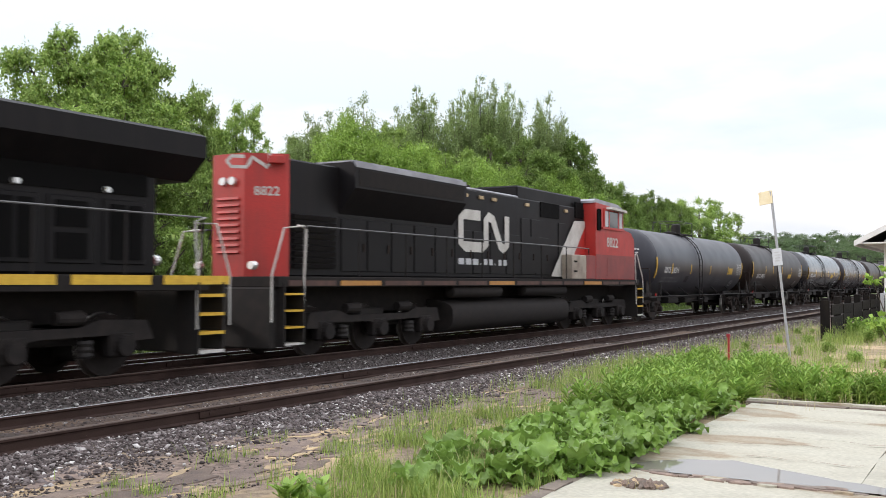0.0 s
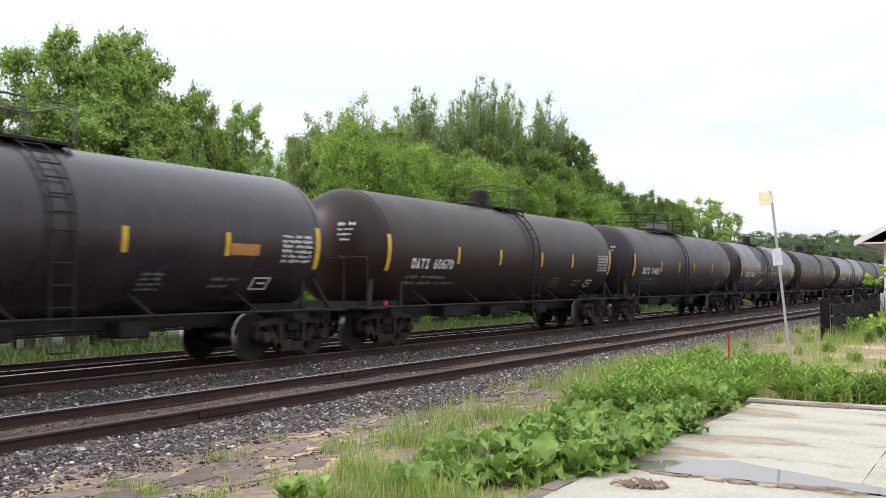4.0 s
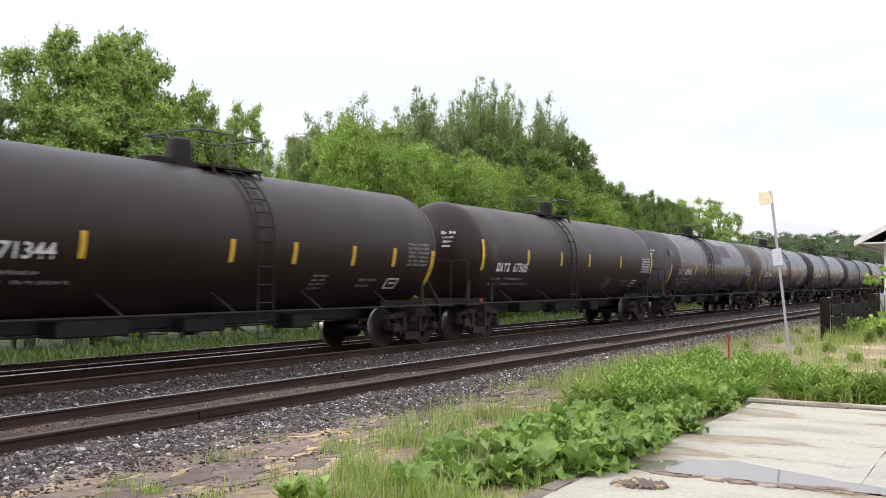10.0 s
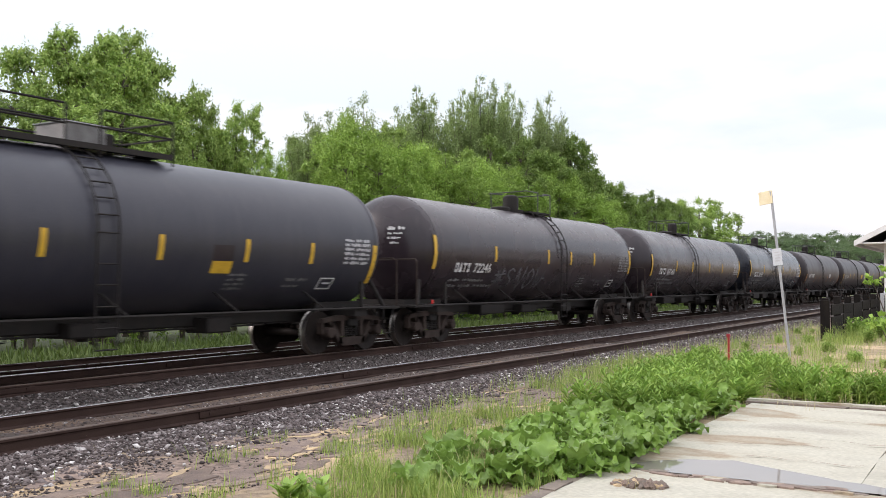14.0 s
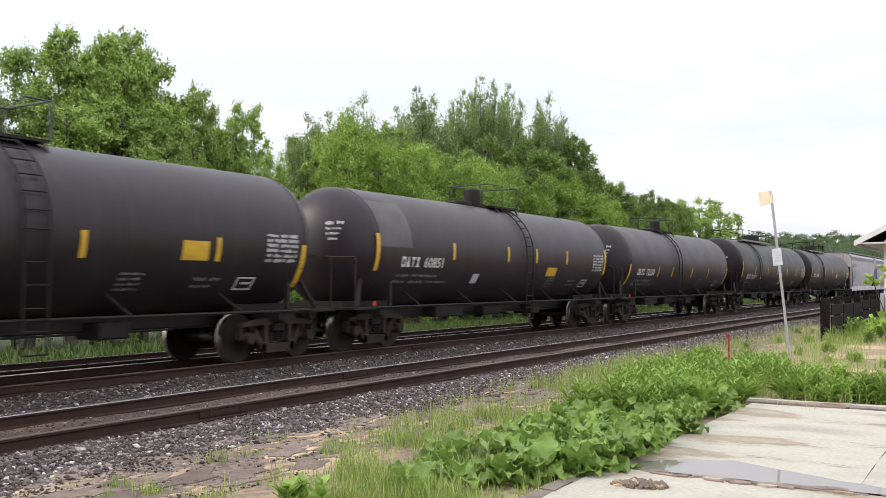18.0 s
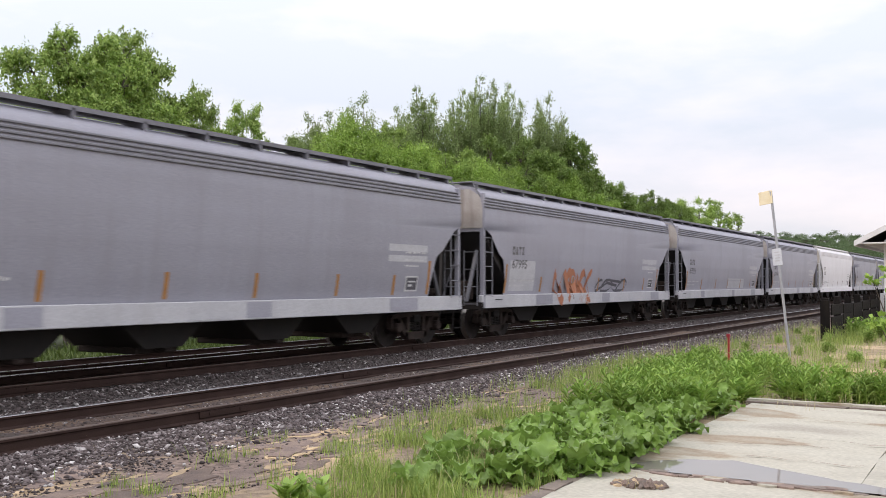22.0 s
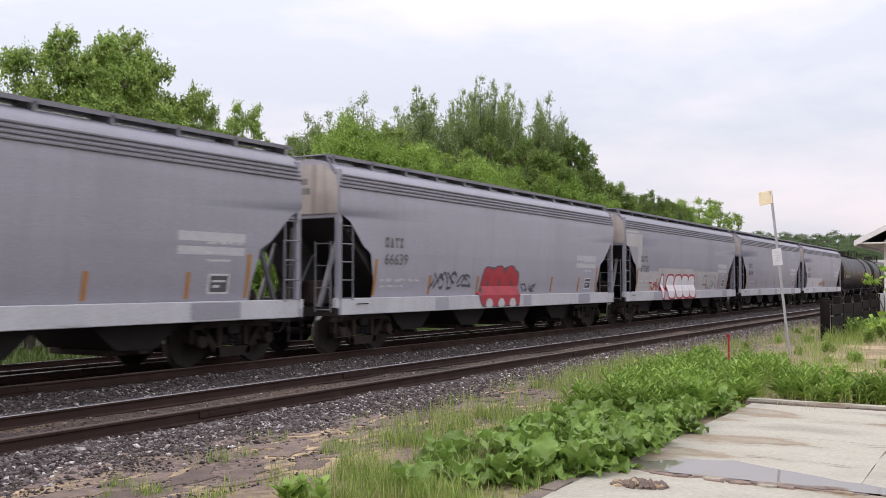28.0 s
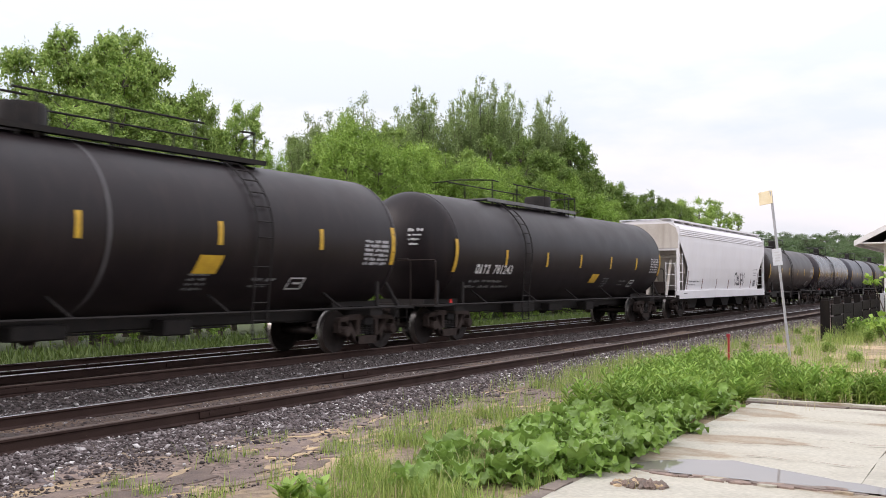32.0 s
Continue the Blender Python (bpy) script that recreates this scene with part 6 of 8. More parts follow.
    part("window_frame", lambda: boxes((6.7, 8.63, -1.535, -1.5, 4.2, 4.27), (6.5, 8.63, -1.56, -1.5, 3.52, 3.6), (7.15, 7.22, -1.535, -1.5, 3.6, 4.2), (8.1, 8.18, -1.535, -1.5, 3.6, 4.2), (6.7, 6.78, -1.535, -1.5, 3.6, 4.2), (8.55, 8.63, -1.535, -1.5, 3.6, 4.2)), M["red_paint"], cab)
    # pale sheets added over two panes to paint in the glass's brightness
    part("window_blind", lambda: boxes((6.8, 7.1, -1.53, -1.526, 3.62, 4.18), (8.22, 8.52, -1.53, -1.526, 3.62, 4.18)), M["pale_patch"], cab, "pale panel added over the glass for its brightness")
    part("door_window", lambda: boxes((6.06, 6.38, -1.515, -1.495, 3.45, 4.22), bevel=0.05), M["vent_black"], cab, "dark arched window in the cab corner")
    part("windscreen", lambda: boxes((8.72, 8.75, -1.2, 1.2, 3.7, 4.3)), M["cab_glass"], cab, key="wscreen")
    part("road_number", lettering("8822", 6.98, 2.9, 0.34, lambda x, z: Vector((x, -1.512, z)), 1.18), M["white_paint"], cab, "white cab-side numerals")
    part("sill_box", lambda: boxes((5.1, 5.95, -1.5, -1.12, 1.72, 2.55), bevel=0.02), M["red_grime"], cab, "grimy red battery box side", key="lowcab")
    part("grimy_skirt", lambda: boxes((5.96, 9.9, -1.508, -1.5, 1.74, 2.6)), M["red_grime"], cab, "sooty lower cab side", key="skirt")
    part("access_panel", lambda: boxes((7.0, 8.1, -1.518, -1.508, 1.85, 2.5), bevel=0.004), M["red_grime"], cab, key="cabpanel")
    part("white_slash", slant_bm([(3.05, 1.8), (4.2, 1.8), (5.94, 3.57), (5.94, 3.77), (4.98, 3.74)], -1.10), M["white_paint"], hood, "white diagonal band")
    part("red_slash", slant_bm([(4.2, 1.8), (5.94, 1.8), (5.94, 3.565)], -1.10), M["red_paint"], hood, "red diagonal field")
    part("cabinet", lambda: boxes((3.85, 5.09, -1.5, -1.12, 1.72, 2.54), bevel=0.02), M["cream_grime"], L, "dirty cream cabinet on the walkway", key="cabinet")
    for z in (1.95, 2.28):
        part("cabinet_slot", lambda: boxes((4.0, 4.28, -1.51, -1.495, 0, 0.06)), M["vent_black"], L, "black cabinet latch", at=pose(0, 0, z), key="cabslot")
    # under the deck
    part("fuel_tank", lambda: prism_x([(1.42 * math.copysign(abs(math.cos(a)) ** 0.6, math.cos(a)), 0.70 + 0.47 * math.copysign(abs(math.sin(a)) ** 0.6, math.sin(a))) for a in np.linspace(0, 2 * math.pi, 29)[:-1]], -3.85, 3.75), M["engine_iron"], L, "long round-sided black fuel tank", smooth=35)
    for s in (-1, 1):
        for x0, x1 in ((-3.8, -0.9), (0.5, 3.7)):
            part("air_reservoir", lathe(bmesh.new(), [(x0, 0.0), (x0 + 0.05, 0.15), (x0 + 0.1, 0.17), (x1 - 0.1, 0.17), (x1 - 0.05, 0.15), (x1, 0.0)], 14, centre=(0, s * 1.25, 1.36)), M["engine_iron"], L, "air reservoir cylinder", smooth=40)
    loco_truck(L, -6.95, L)
    loco_truck(L, 6.95, L)
    side_rails(L, -10.05, 5.4, 2.78, M["rail_grey"])
    end_steps(L, -1)
    end_steps(L, 1)
    couplers(L, 11.5)
    return L


def prism_plan(outline, z0, z1):
    bm = bmesh.new()
    a = [bm.verts.new((x, y, z0)) for x, y in outline]
    b = [bm.verts.new((x, y, z1)) for x, y in outline]
    n = len(a)
    bm.faces.new(a)
    bm.faces.new(b[::-1])
    for i in range(n):
        bm.faces.new((a[i], a[(i + 1) % n], b[(i + 1) % n], b[i]))
    return bm


def cab_bm():
    bm = bmesh.new()
    prism(bm, [(5.95, 1.72), (5.95, 4.43), (8.66, 4.33), (8.74, 3.58), (9.5, 3.5), (9.88, 3.25), (9.92, 1.72)], -1.5, 1.5)
    return bm


def emblem_bm(x0, x1, z0, z1, t, y):
    """Rounded open loop joined to a zigzag band."""
    bm = bmesh.new()
    w = x1 - x0
    line = [(x0 + 0.42 * w, z1), (x0 + 0.39 * w, z1), (x0 + 0.12 * w, z1), (x0 + 0.03 * w, z1 - 0.1), (x0 + 0.03 * w, z0 + 0.1), (x0 + 0.12 * w, z0), (x0 + 0.46 * w, z0), (x0 + 0.54 * w, z0 + 0.1),
            (x0 + 0.54 * w, z1 - 0.1), (x0 + 0.6 * w, z1), (x0 + 0.68 * w, z1 - 0.06), (x0 + 0.86 * w, z0 + 0.06), (x0 + 0.92 * w, z0), (x0 + w, z0 + 0.1), (x0 + w, z1 + 0.08)]
    pts = [Vector((a, 0, b)) for a, b in line]
    prev = None
    for i, p in enumerate(pts):
        d = (pts[min(i + 1, len(pts) - 1)] - pts[max(0, i - 1)]).normalized()
        n = Vector((-d.z, 0, d.x)) * (t / 2)
        cur = (bm.verts.new((p.x + n.x, y, p.z + n.z)), bm.verts.new((p.x - n.x, y, p.z - n.z)))
        if prev:
            bm.faces.new((prev[0], prev[1], cur[1], cur[0]))
        prev = cur
    return bm


def lead_locomotive(S):
    """Older black road engine ahead, with overhanging radiator wings and a yellow edge."""
    L = root("locomotive", pose(S, TRAIN_TRACK, 0), "black diesel locomotive with a yellow sill stripe", "locomotive", "locomotives")
    blk = M["black_paint"]
    part("deck", lambda: boxes((-10.9, 10.4, -1.5, 1.5, 1.45, 1.72), (-9.5, 9.5, -0.6, 0.6, 0.9, 1.5), bevel=0.015), M["engine_iron"], L, "walkway deck and frame")
    for s in (-1, 1):
        for i in range(11):
            part("sill_stripe", lambda: boxes((-0.8, 0.8, -0.006, 0.006, 1.56, 1.72)), M["yellow"], L, "yellow safety edge", at=pose(-8.7 + i * 1.88, s * 1.507, 0), key="sill_stripe_y")
    hood = part("long_hood", lambda: boxes((-6.0, 9.55, -1.05, 1.05, 1.72, 3.75), bevel=0.05), blk, L, "black long hood")
    part("radiator_housing", lambda: prism_wing(), blk, L, "overhanging radiator wings")
    part("mid_roof", lambda: boxes((-6.0, 4.0, -0.95, 0.95, 3.7, 4.1), bevel=0.05), blk, L)
    for i in range(14):
        x = -5.6 + i * 1.07
        part("hood_door", lambda: boxes((0.06, 0.95, -1.08, -1.045, 1.9, 3.0), bevel=0.015), blk, hood, "hinged engine-room door", at=pose(x, 0, 0), key="lead_door")
        for v0, v1, w0, w1 in (((0.2, 0.5, 1.98, 2.92), (0.6, 0.86, 1.98, 2.92)) if i % 3 else ((0.2, 0.8, 1.98, 2.4), (0.2, 0.8, 2.5, 2.92))):
            part("door_vent", lambda: boxes((v0, v1, -1.1, -1.078, w0, w1)), M["vent_black"], hood, "black vent panel", at=pose(x, 0, 0), key=("lead_vent", v0, w0, w1))
    part("intake_grille", lambda: boxes((4.2, 9.3, -1.075, -1.045, 3.1, 3.5)), M["vent_black"], hood, "black air intake under the wings")
    for x in (6.7, 8.4):
        part("work_light", lambda: lathe(bmesh.new(), [(-0.1, 0.0), (-0.1, 0.05), (0.0, 0.06)], 10, axis="y"), M["lamp_glass"], L, at=pose(x, -1.06, 3.15), key="worklight")
    part("cab", lambda: prism(bmesh.new(), [(-6.0, 1.72), (-6.0, 4.5), (-8.4, 4.5), (-8.5, 3.3), (-10.0, 3.0), (-10.2, 1.72)], -1.5, 1.5), M["red_paint"], L, "red crew cab")
    part("side_window", lambda: boxes((-8.1, -6.5, -1.525, -1.5, 3.5, 4.15)), M["cab_glass"], L, "cab side window")
    part("end_lamp", lambda: lathe(bmesh.new(), [(-0.05, 0.1), (0.06, 0.1), (0.06, 0.0)], 12), M["lamp_glass"], L, "round rear lamp", at=pose(10.0, -0.5, 2.0), key="endlamp")
    part("end_red_panel", lambda: boxes((9.56, 9.6, -0.9, 0.9, 1.8, 2.9)), M["red_paint"], L, "red hood end", key="endred")
    part("fuel_tank", lambda: prism_x([(1.42 * math.copysign(abs(math.cos(a)) ** 0.6, math.cos(a)), 0.70 + 0.47 * math.copysign(abs(math.sin(a)) ** 0.6, math.sin(a))) for a in np.linspace(0, 2 * math.pi, 29)[:-1]], -3.6, 3.0), M["engine_iron"], L, "round-sided black fuel tank", smooth=35)
    loco_truck(L, -6.95, L)
    loco_truck(L, 6.6, L)
    side_rails(L, -5.5, 10.25, 2.78, M["rail_grey"])
    end_steps(L, 1)
    end_steps(L, -1)
    couplers(L, 11.5)
    return L


def prism_wing():
    bm = bmesh.new()
    a = [(1.05, 3.45), (1.5, 3.86), (1.5, 4.25), (1.35, 4.32), (-1.35, 4.32), (-1.5, 4.25), (-1.5, 3.86), (-1.05, 3.45)]
    va = [bm.verts.new((3.6, y, z)) for y, z in a]
    vb = [bm.verts.new((10.3, y, z)) for y, z in a]
    bm.faces.new(va)
    bm.faces.new(vb[::-1])
    for i in range(8):
        bm.faces.new((va[i], va[(i + 1) % 8], vb[(i + 1) % 8], vb[i]))
    return bm


# ---------- trees ----------
def crown_mesh(name, seed, centres, leaf, per, spread, mat, parent, flat=0.85, rise=0.35):
    """A crown of single folded leaves carried on short twigs that spray out of each clump."""
    rng = np.random.default_rng(seed)
    rad = np.asarray([p[3] for p in centres]) * spread
    twigs = np.maximum(4, per / 11 * (rad / rad.mean()) ** 2).astype(int)
    c = np.repeat(np.asarray([p[:3] for p in centres]), twigs, axis=0)
    r = np.repeat(rad, twigs)
    m = len(c)
    d = rng.normal(size=(m, 3)) + np.array([0, 0, rise])
    d /= np.linalg.norm(d, axis=1)[:, None]
    reach = r * rng.uniform(0.55, 1.3, m)
    k = 11
    u = np.tile(np.linspace(0.3, 1.0, k), m)[:, None]
    d, r, c, reach = np.repeat(d, k, 0), np.repeat(r, k), np.repeat(c, k, 0), np.repeat(reach, k)
    n = m * k
    p = c + d * u * reach[:, None] * np.array([1, 1, flat]) + rng.normal(size=(n, 3)) * (0.10 * r)[:, None]
    size = leaf * rng.uniform(0.55, 1.4, n)
    t = d * 0.5 + rng.normal(size=(n, 3)) * 0.7 - np.array([0, 0, 0.15])
    t /= np.linalg.norm(t, axis=1)[:, None]
    nrm = d * 0.95 + rng.normal(size=(n, 3)) * 0.35 + np.array([0, 0, 0.7])
    nrm -= t * (nrm * t).sum(1)[:, None]
    nrm /= np.linalg.norm(nrm, axis=1)[:, None]
    b = np.cross(nrm, t)
    tip = p + t * size[:, None] - nrm * (size * 0.15)[:, None]
    tail = p - t * size[:, None] * 0.8
    left = p + b * (size * 0.5)[:, None] + nrm * (size * 0.16)[:, None]
    right = p - b * (size * 0.5)[:, None] + nrm * (size * 0.16)[:, None]
    verts = np.stack([tail, left, tip, right], 1).reshape(-1, 3)
    q = np.arange(n)[:, None] * 4
    faces = np.concatenate([q + np.array([[0, 1, 2]]), q + np.array([[0, 2, 3]])], 1).reshape(-1, 3)
    return raw_mesh(name, verts, faces, mat, parent)


def tree(seed, height, width, kind, label, category="tree", group="trees behind the tracks"):
    """Tapered trunk, forking limbs and a crown of separate leaf clumps with gaps between them."""
    rng = random.Random(seed)
    t = root("tree", pose(0, 0, 0), label, category, group)
    bm = bmesh.new()
    tr = height * 0.016 + 0.05
    lean = Vector((rng.uniform(-0.4, 0.4), rng.uniform(-0.4, 0.4), 0))
    cents = []

    def limb(a, b, r0, r1, sag=0.06):
        mid = a.lerp(b, 0.5) + Vector((rng.uniform(-1, 1), rng.uniform(-1, 1), 0)) * sag * (b - a).length
        tube(bm, [a, mid, b], [r0, (r0 + r1) / 2, r1], 6)

    if kind == "poplar":
        # several steep leaders, each a plume that thins to a spike
        limb(Vector((0, 0, 0)), Vector((0, 0, height * 0.3)), tr, tr * 0.7)
        leaders = 12
        for i in range(leaders):
            ang = i * 2.4 + rng.uniform(-0.4, 0.4)
            out = 0.0 if i == 0 else width * rng.uniform(0.14, 0.44)
            top = height * (0.95 if i == 0 else rng.uniform(0.78, 0.93) - 0.15 * out / width)
            foot = Vector((0, 0, height * rng.uniform(0.10, 0.3)))
            tip = Vector((math.cos(ang) * out, math.sin(ang) * out, top))
            limb(foot, tip, tr * 0.25, 0.008, 0.03)
            steps = 15
            for k in range(steps):
                u = (k + rng.random()) / steps
                q = foot.lerp(tip, 0.12 + 0.88 * u)
                reach = width * 0.2 * (1.05 - u) ** 0.75 * rng.uniform(0.5, 1.3)
                w = rng.uniform(0, 6.28)
                e = q + Vector((math.cos(w) * reach, math.sin(w) * reach, reach * rng.uniform(0.4, 1.1)))
                limb(q, e, 0.03 * (1.1 - u), 0.006)
                cents.append((e.x, e.y, e.z, width * (0.095 + 0.085 * (1 - u)) * rng.uniform(0.65, 1.35)))
        crown_mesh("crown", seed, cents, 0.062, 290, 1.15, M["leaf_poplar"], t, 1.25, 0.9)
    else:
        shrub = kind == "shrub"
        limb(Vector((0, 0, 0)), Vector((0, 0, height * 0.35)) + lean * 0.4, tr, tr * 0.75)
        limb(Vector((0, 0, height * 0.35)) + lean * 0.4, Vector((0, 0, height * 0.85)) + lean, tr * 0.75, tr * 0.2)
        airy, maple = kind == "airy", kind == "maple"
        lobes = 12 if shrub else 17 if airy else 17 if maple else 26
        for i in range(lobes):
            a = (i + 0.5 * rng.random()) / lobes
            zf = (0.16 + 0.70 * a) if shrub else (0.24 + 0.66 * a)
            prof = max(0.12, math.sin(math.pi * min(1.0, (0.22 + 0.74 * a))) ** 0.6)
            ang = i * 2.4 + rng.uniform(-0.5, 0.5)
            reach = width * 0.41 * prof * rng.uniform(0.55, 1.2)
            c = Vector((math.cos(ang) * reach, math.sin(ang) * reach, height * zf)) + lean * zf
            base = Vector((0, 0, height * max(0.1, zf - 0.26))) + lean * max(0, zf - 0.26)
            limb(base, c, tr * 0.34 * (1.1 - 0.6 * a), 0.03)
            size = width * (0.165 if kind in ("broad", "broad_shade") else 0.17 if maple else 0.13 if not shrub else 0.17) * rng.uniform(0.7, 1.3)
            for k in range(7 if airy else 13 if maple else 8):
                d = Vector((rng.gauss(0, 1), rng.gauss(0, 1), rng.gauss(0.35, 0.8))).normalized()
                e = c + d * size * rng.uniform(0.55, 1.15)
                limb(c, e, 0.025, 0.006)
                cents.append((e.x, e.y, e.z, size * rng.uniform(0.30, 0.56)))
        cents.append((lean.x, lean.y, height * 0.93, width * 0.07))
        crown_mesh("crown", seed, cents, 0.064 if not shrub else 0.056, 230 if not shrub else 165, 1.2, {"shrub": M["leaf_bright"], "maple": M["leaf_bright"], "broad": M["leaf_broad"], "broad_shade": M["leaf_broad_shade"], "airy": M["leaf_broad"], "distant": M["leaf_far"]}[kind], t)
    part("trunk", bm, M["bark"], t, smooth=50)
    return t


def build_trees():
    kinds = {
        "broad": [tree(s, 10, 4.5, "broad", "broad leafy ash tree with a ragged green crown") for s in (11, 12, 13)],
        # same broad tree shape, its shade given by the darker leaf colour
        "broad_shade": [tree(s, 10, 4.5, "broad_shade", "broad tree in the row, leaves coloured dark for shade") for s in (51, 52, 53)],
        "distant": [tree(s, 10, 7.5, "distant", "far dark green broadleaf tree") for s in (14, 15, 16)],
        "poplar": [tree(s, 13, 4.0, "poplar", "tall poplar with upright leafy branches") for s in (21, 22, 23)],
        "airy": [tree(s, 10, 6.0, "airy", "thin-crowned tree with sky between its branches") for s in (17, 18, 19)],
        "maple": [tree(s, 9.5, 6.2, "maple", "bright green young maple with a rounded bushy crown") for s in (44, 45, 46)],
        "shrub": [tree(s, 4.2, 4.2, "shrub", "bright green young maple in the hedgerow", "small tree") for s in (31, 32, 33)],
    }
    used = {k: 0 for k in kinds}
    rng = random.Random(8)

    def plant(kind, x, y, h, wide=1.0):
        proto = kinds[kind][used[kind] % 3]
        base_h = {"broad": 10, "broad_shade": 10, "maple": 9.5, "airy": 10, "distant": 10, "poplar": 13, "shrub": 4.2}[kind]
        s = h / base_h
        s *= {"broad": 1.0, "broad_shade": 1.0, "maple": 1.0, "airy": 1.0, "distant": 0.97, "poplar": 1.07, "shrub": 1.0}[kind]
        wide *= {"broad": 1.07, "broad_shade": 1.07, "maple": 1.0, "airy": 1.0, "distant": 0.8, "poplar": 1.0, "shrub": 0.85}[kind]
        m = pose(x, y, ground_height(x, y) - 0.05, 0, 0, rng.uniform(0, 360)) @ Matrix.Diagonal((s * wide, s * wide, s, 1))
        if used[kind] < 3:
            settle.append((proto, m))
        else:
            copy_thing(proto, m)
        used[kind] += 1

    settle = []
    for row in TREES:
        plant(*row)
    for proto, m in settle:
        proto.matrix_basis = m


# kind, x, y, height, width factor
TREES = [
    ("broad", 17.6, 28.5, 9.3, 0.6), ("broad", 20.4, 31.0, 8.6, 0.5), ("broad", 22.3, 29.0, 11.8, 0.8), ("broad", 22.8, 28.0, 11.5, 0.82),
    ("broad", 25.3, 29.5, 12.3, 0.8), ("broad", 24.8, 28.5, 11.3, 0.6), ("broad", 18.9, 26.5, 8.5, 0.9), ("broad", 28.9, 29.5, 10.8, 0.5), ("broad", 30.0, 29.8, 9.3, 0.7), ("maple", 34.0, 30.0, 8.5, 0.45),
    ("broad", 31.2, 29.5, 10.5, 0.6), ("broad", 21.7, 26.2, 8.6, 1.1), ("broad", 23.1, 26.0, 8.5, 0.85), ("broad", 26.6, 27.0, 7.4, 0.6),
    ("broad", 19.9, 25.8, 8.1, 1.1), ("broad", 44.6, 36.0, 11.7, 0.8), ("broad", 41.2, 31.0, 10.4, 1.0), ("broad", 47.0, 32.0, 11.9, 0.8),
    ("broad_shade", 76.0, 33.0, 15.4, 0.75), ("broad_shade", 79.1, 33.0, 13.3, 0.8), ("broad_shade", 63.6, 31.5, 12.9, 0.8), ("broad_shade", 67.5, 31.0, 12.5, 0.8),
    ("broad_shade", 88.5, 35.0, 13.2, 0.85), ("broad_shade", 97.5, 36.0, 12.9, 0.9), ("broad_shade", 108.4, 37.0, 13.2, 0.9), ("broad_shade", 119.4, 38.0, 13.5, 0.75),
    ("airy", 124.5, 38.0, 13.8, 1.0), ("airy", 134.0, 38.0, 14.8, 1.2), ("airy", 144.0, 38.0, 14.4, 1.2), ("distant", 260.1, 60.0, 14.9, 1.9),
    ("distant", 276.4, 60.0, 17.8, 2.1), ("distant", 294.4, 60.0, 16.7, 2.1), ("distant", 314.8, 60.0, 18.9, 2.1), ("distant", 337.7, 60.0, 19.8, 2.1),
    ("distant", 363.8, 60.0, 19.9, 2.1), ("distant", 394.1, 60.0, 23.2, 2.1), ("distant", 428.7, 60.0, 20.9, 2.1), ("distant", 470.2, 60.0, 25.1, 2.1),
    ("distant", 519.0, 60.0, 24.0, 2.1), ("distant", 578.8, 60.0, 26.4, 2.1), ("distant", 400.0, 36.0, 16.0, 2.0), ("distant", 480.0, 34.0, 17.0, 2.2),
    ("distant", 560.0, 32.0, 18.0, 2.4), ("distant", 660.0, 30.0, 20.0, 2.6), ("distant", 780.0, 26.0, 22.0, 3.0), ("distant", 900.0, 8.0, 24.0, 3.4),
    ("distant", 900.0, 40.0, 24.0, 3.4), ("distant", 330.0, 40.0, 15.0, 1.8), ("distant", 290.0, 41.0, 14.0, 1.8), ("broad", 42.6, 30.5, 10.2, 1.0),
    ("broad", 47.8, 30.5, 10.9, 1.0), ("broad", 54.0, 30.5, 11.2, 1.0), ("broad_shade", 58.0, 30.5, 12.3, 1.0), ("broad_shade", 64.4, 30.5, 12.5, 1.0),
    ("broad_shade", 70.7, 30.5, 12.0, 1.0), ("broad_shade", 82.7, 33.5, 12.5, 0.9), ("broad_shade", 87.3, 33.5, 11.9, 0.9), ("broad_shade", 93.4, 33.5, 11.3, 0.85),
    ("broad_shade", 99.0, 33.5, 11.0, 0.8), ("broad_shade", 105.9, 33.5, 10.6, 0.75), ("broad_shade", 112.4, 33.5, 10.4, 0.7), ("broad_shade", 120.9, 33.5, 9.9, 0.65),
    ("broad_shade", 109.5, 36.0, 12.3, 0.8), ("broad_shade", 118.4, 36.0, 12.7, 0.7), ("broad_shade", 126.3, 34.5, 9.2, 0.62), ("broad_shade", 134.3, 34.5, 8.6, 0.58),
    ("broad_shade", 143.4, 34.5, 8.0, 0.5),
]
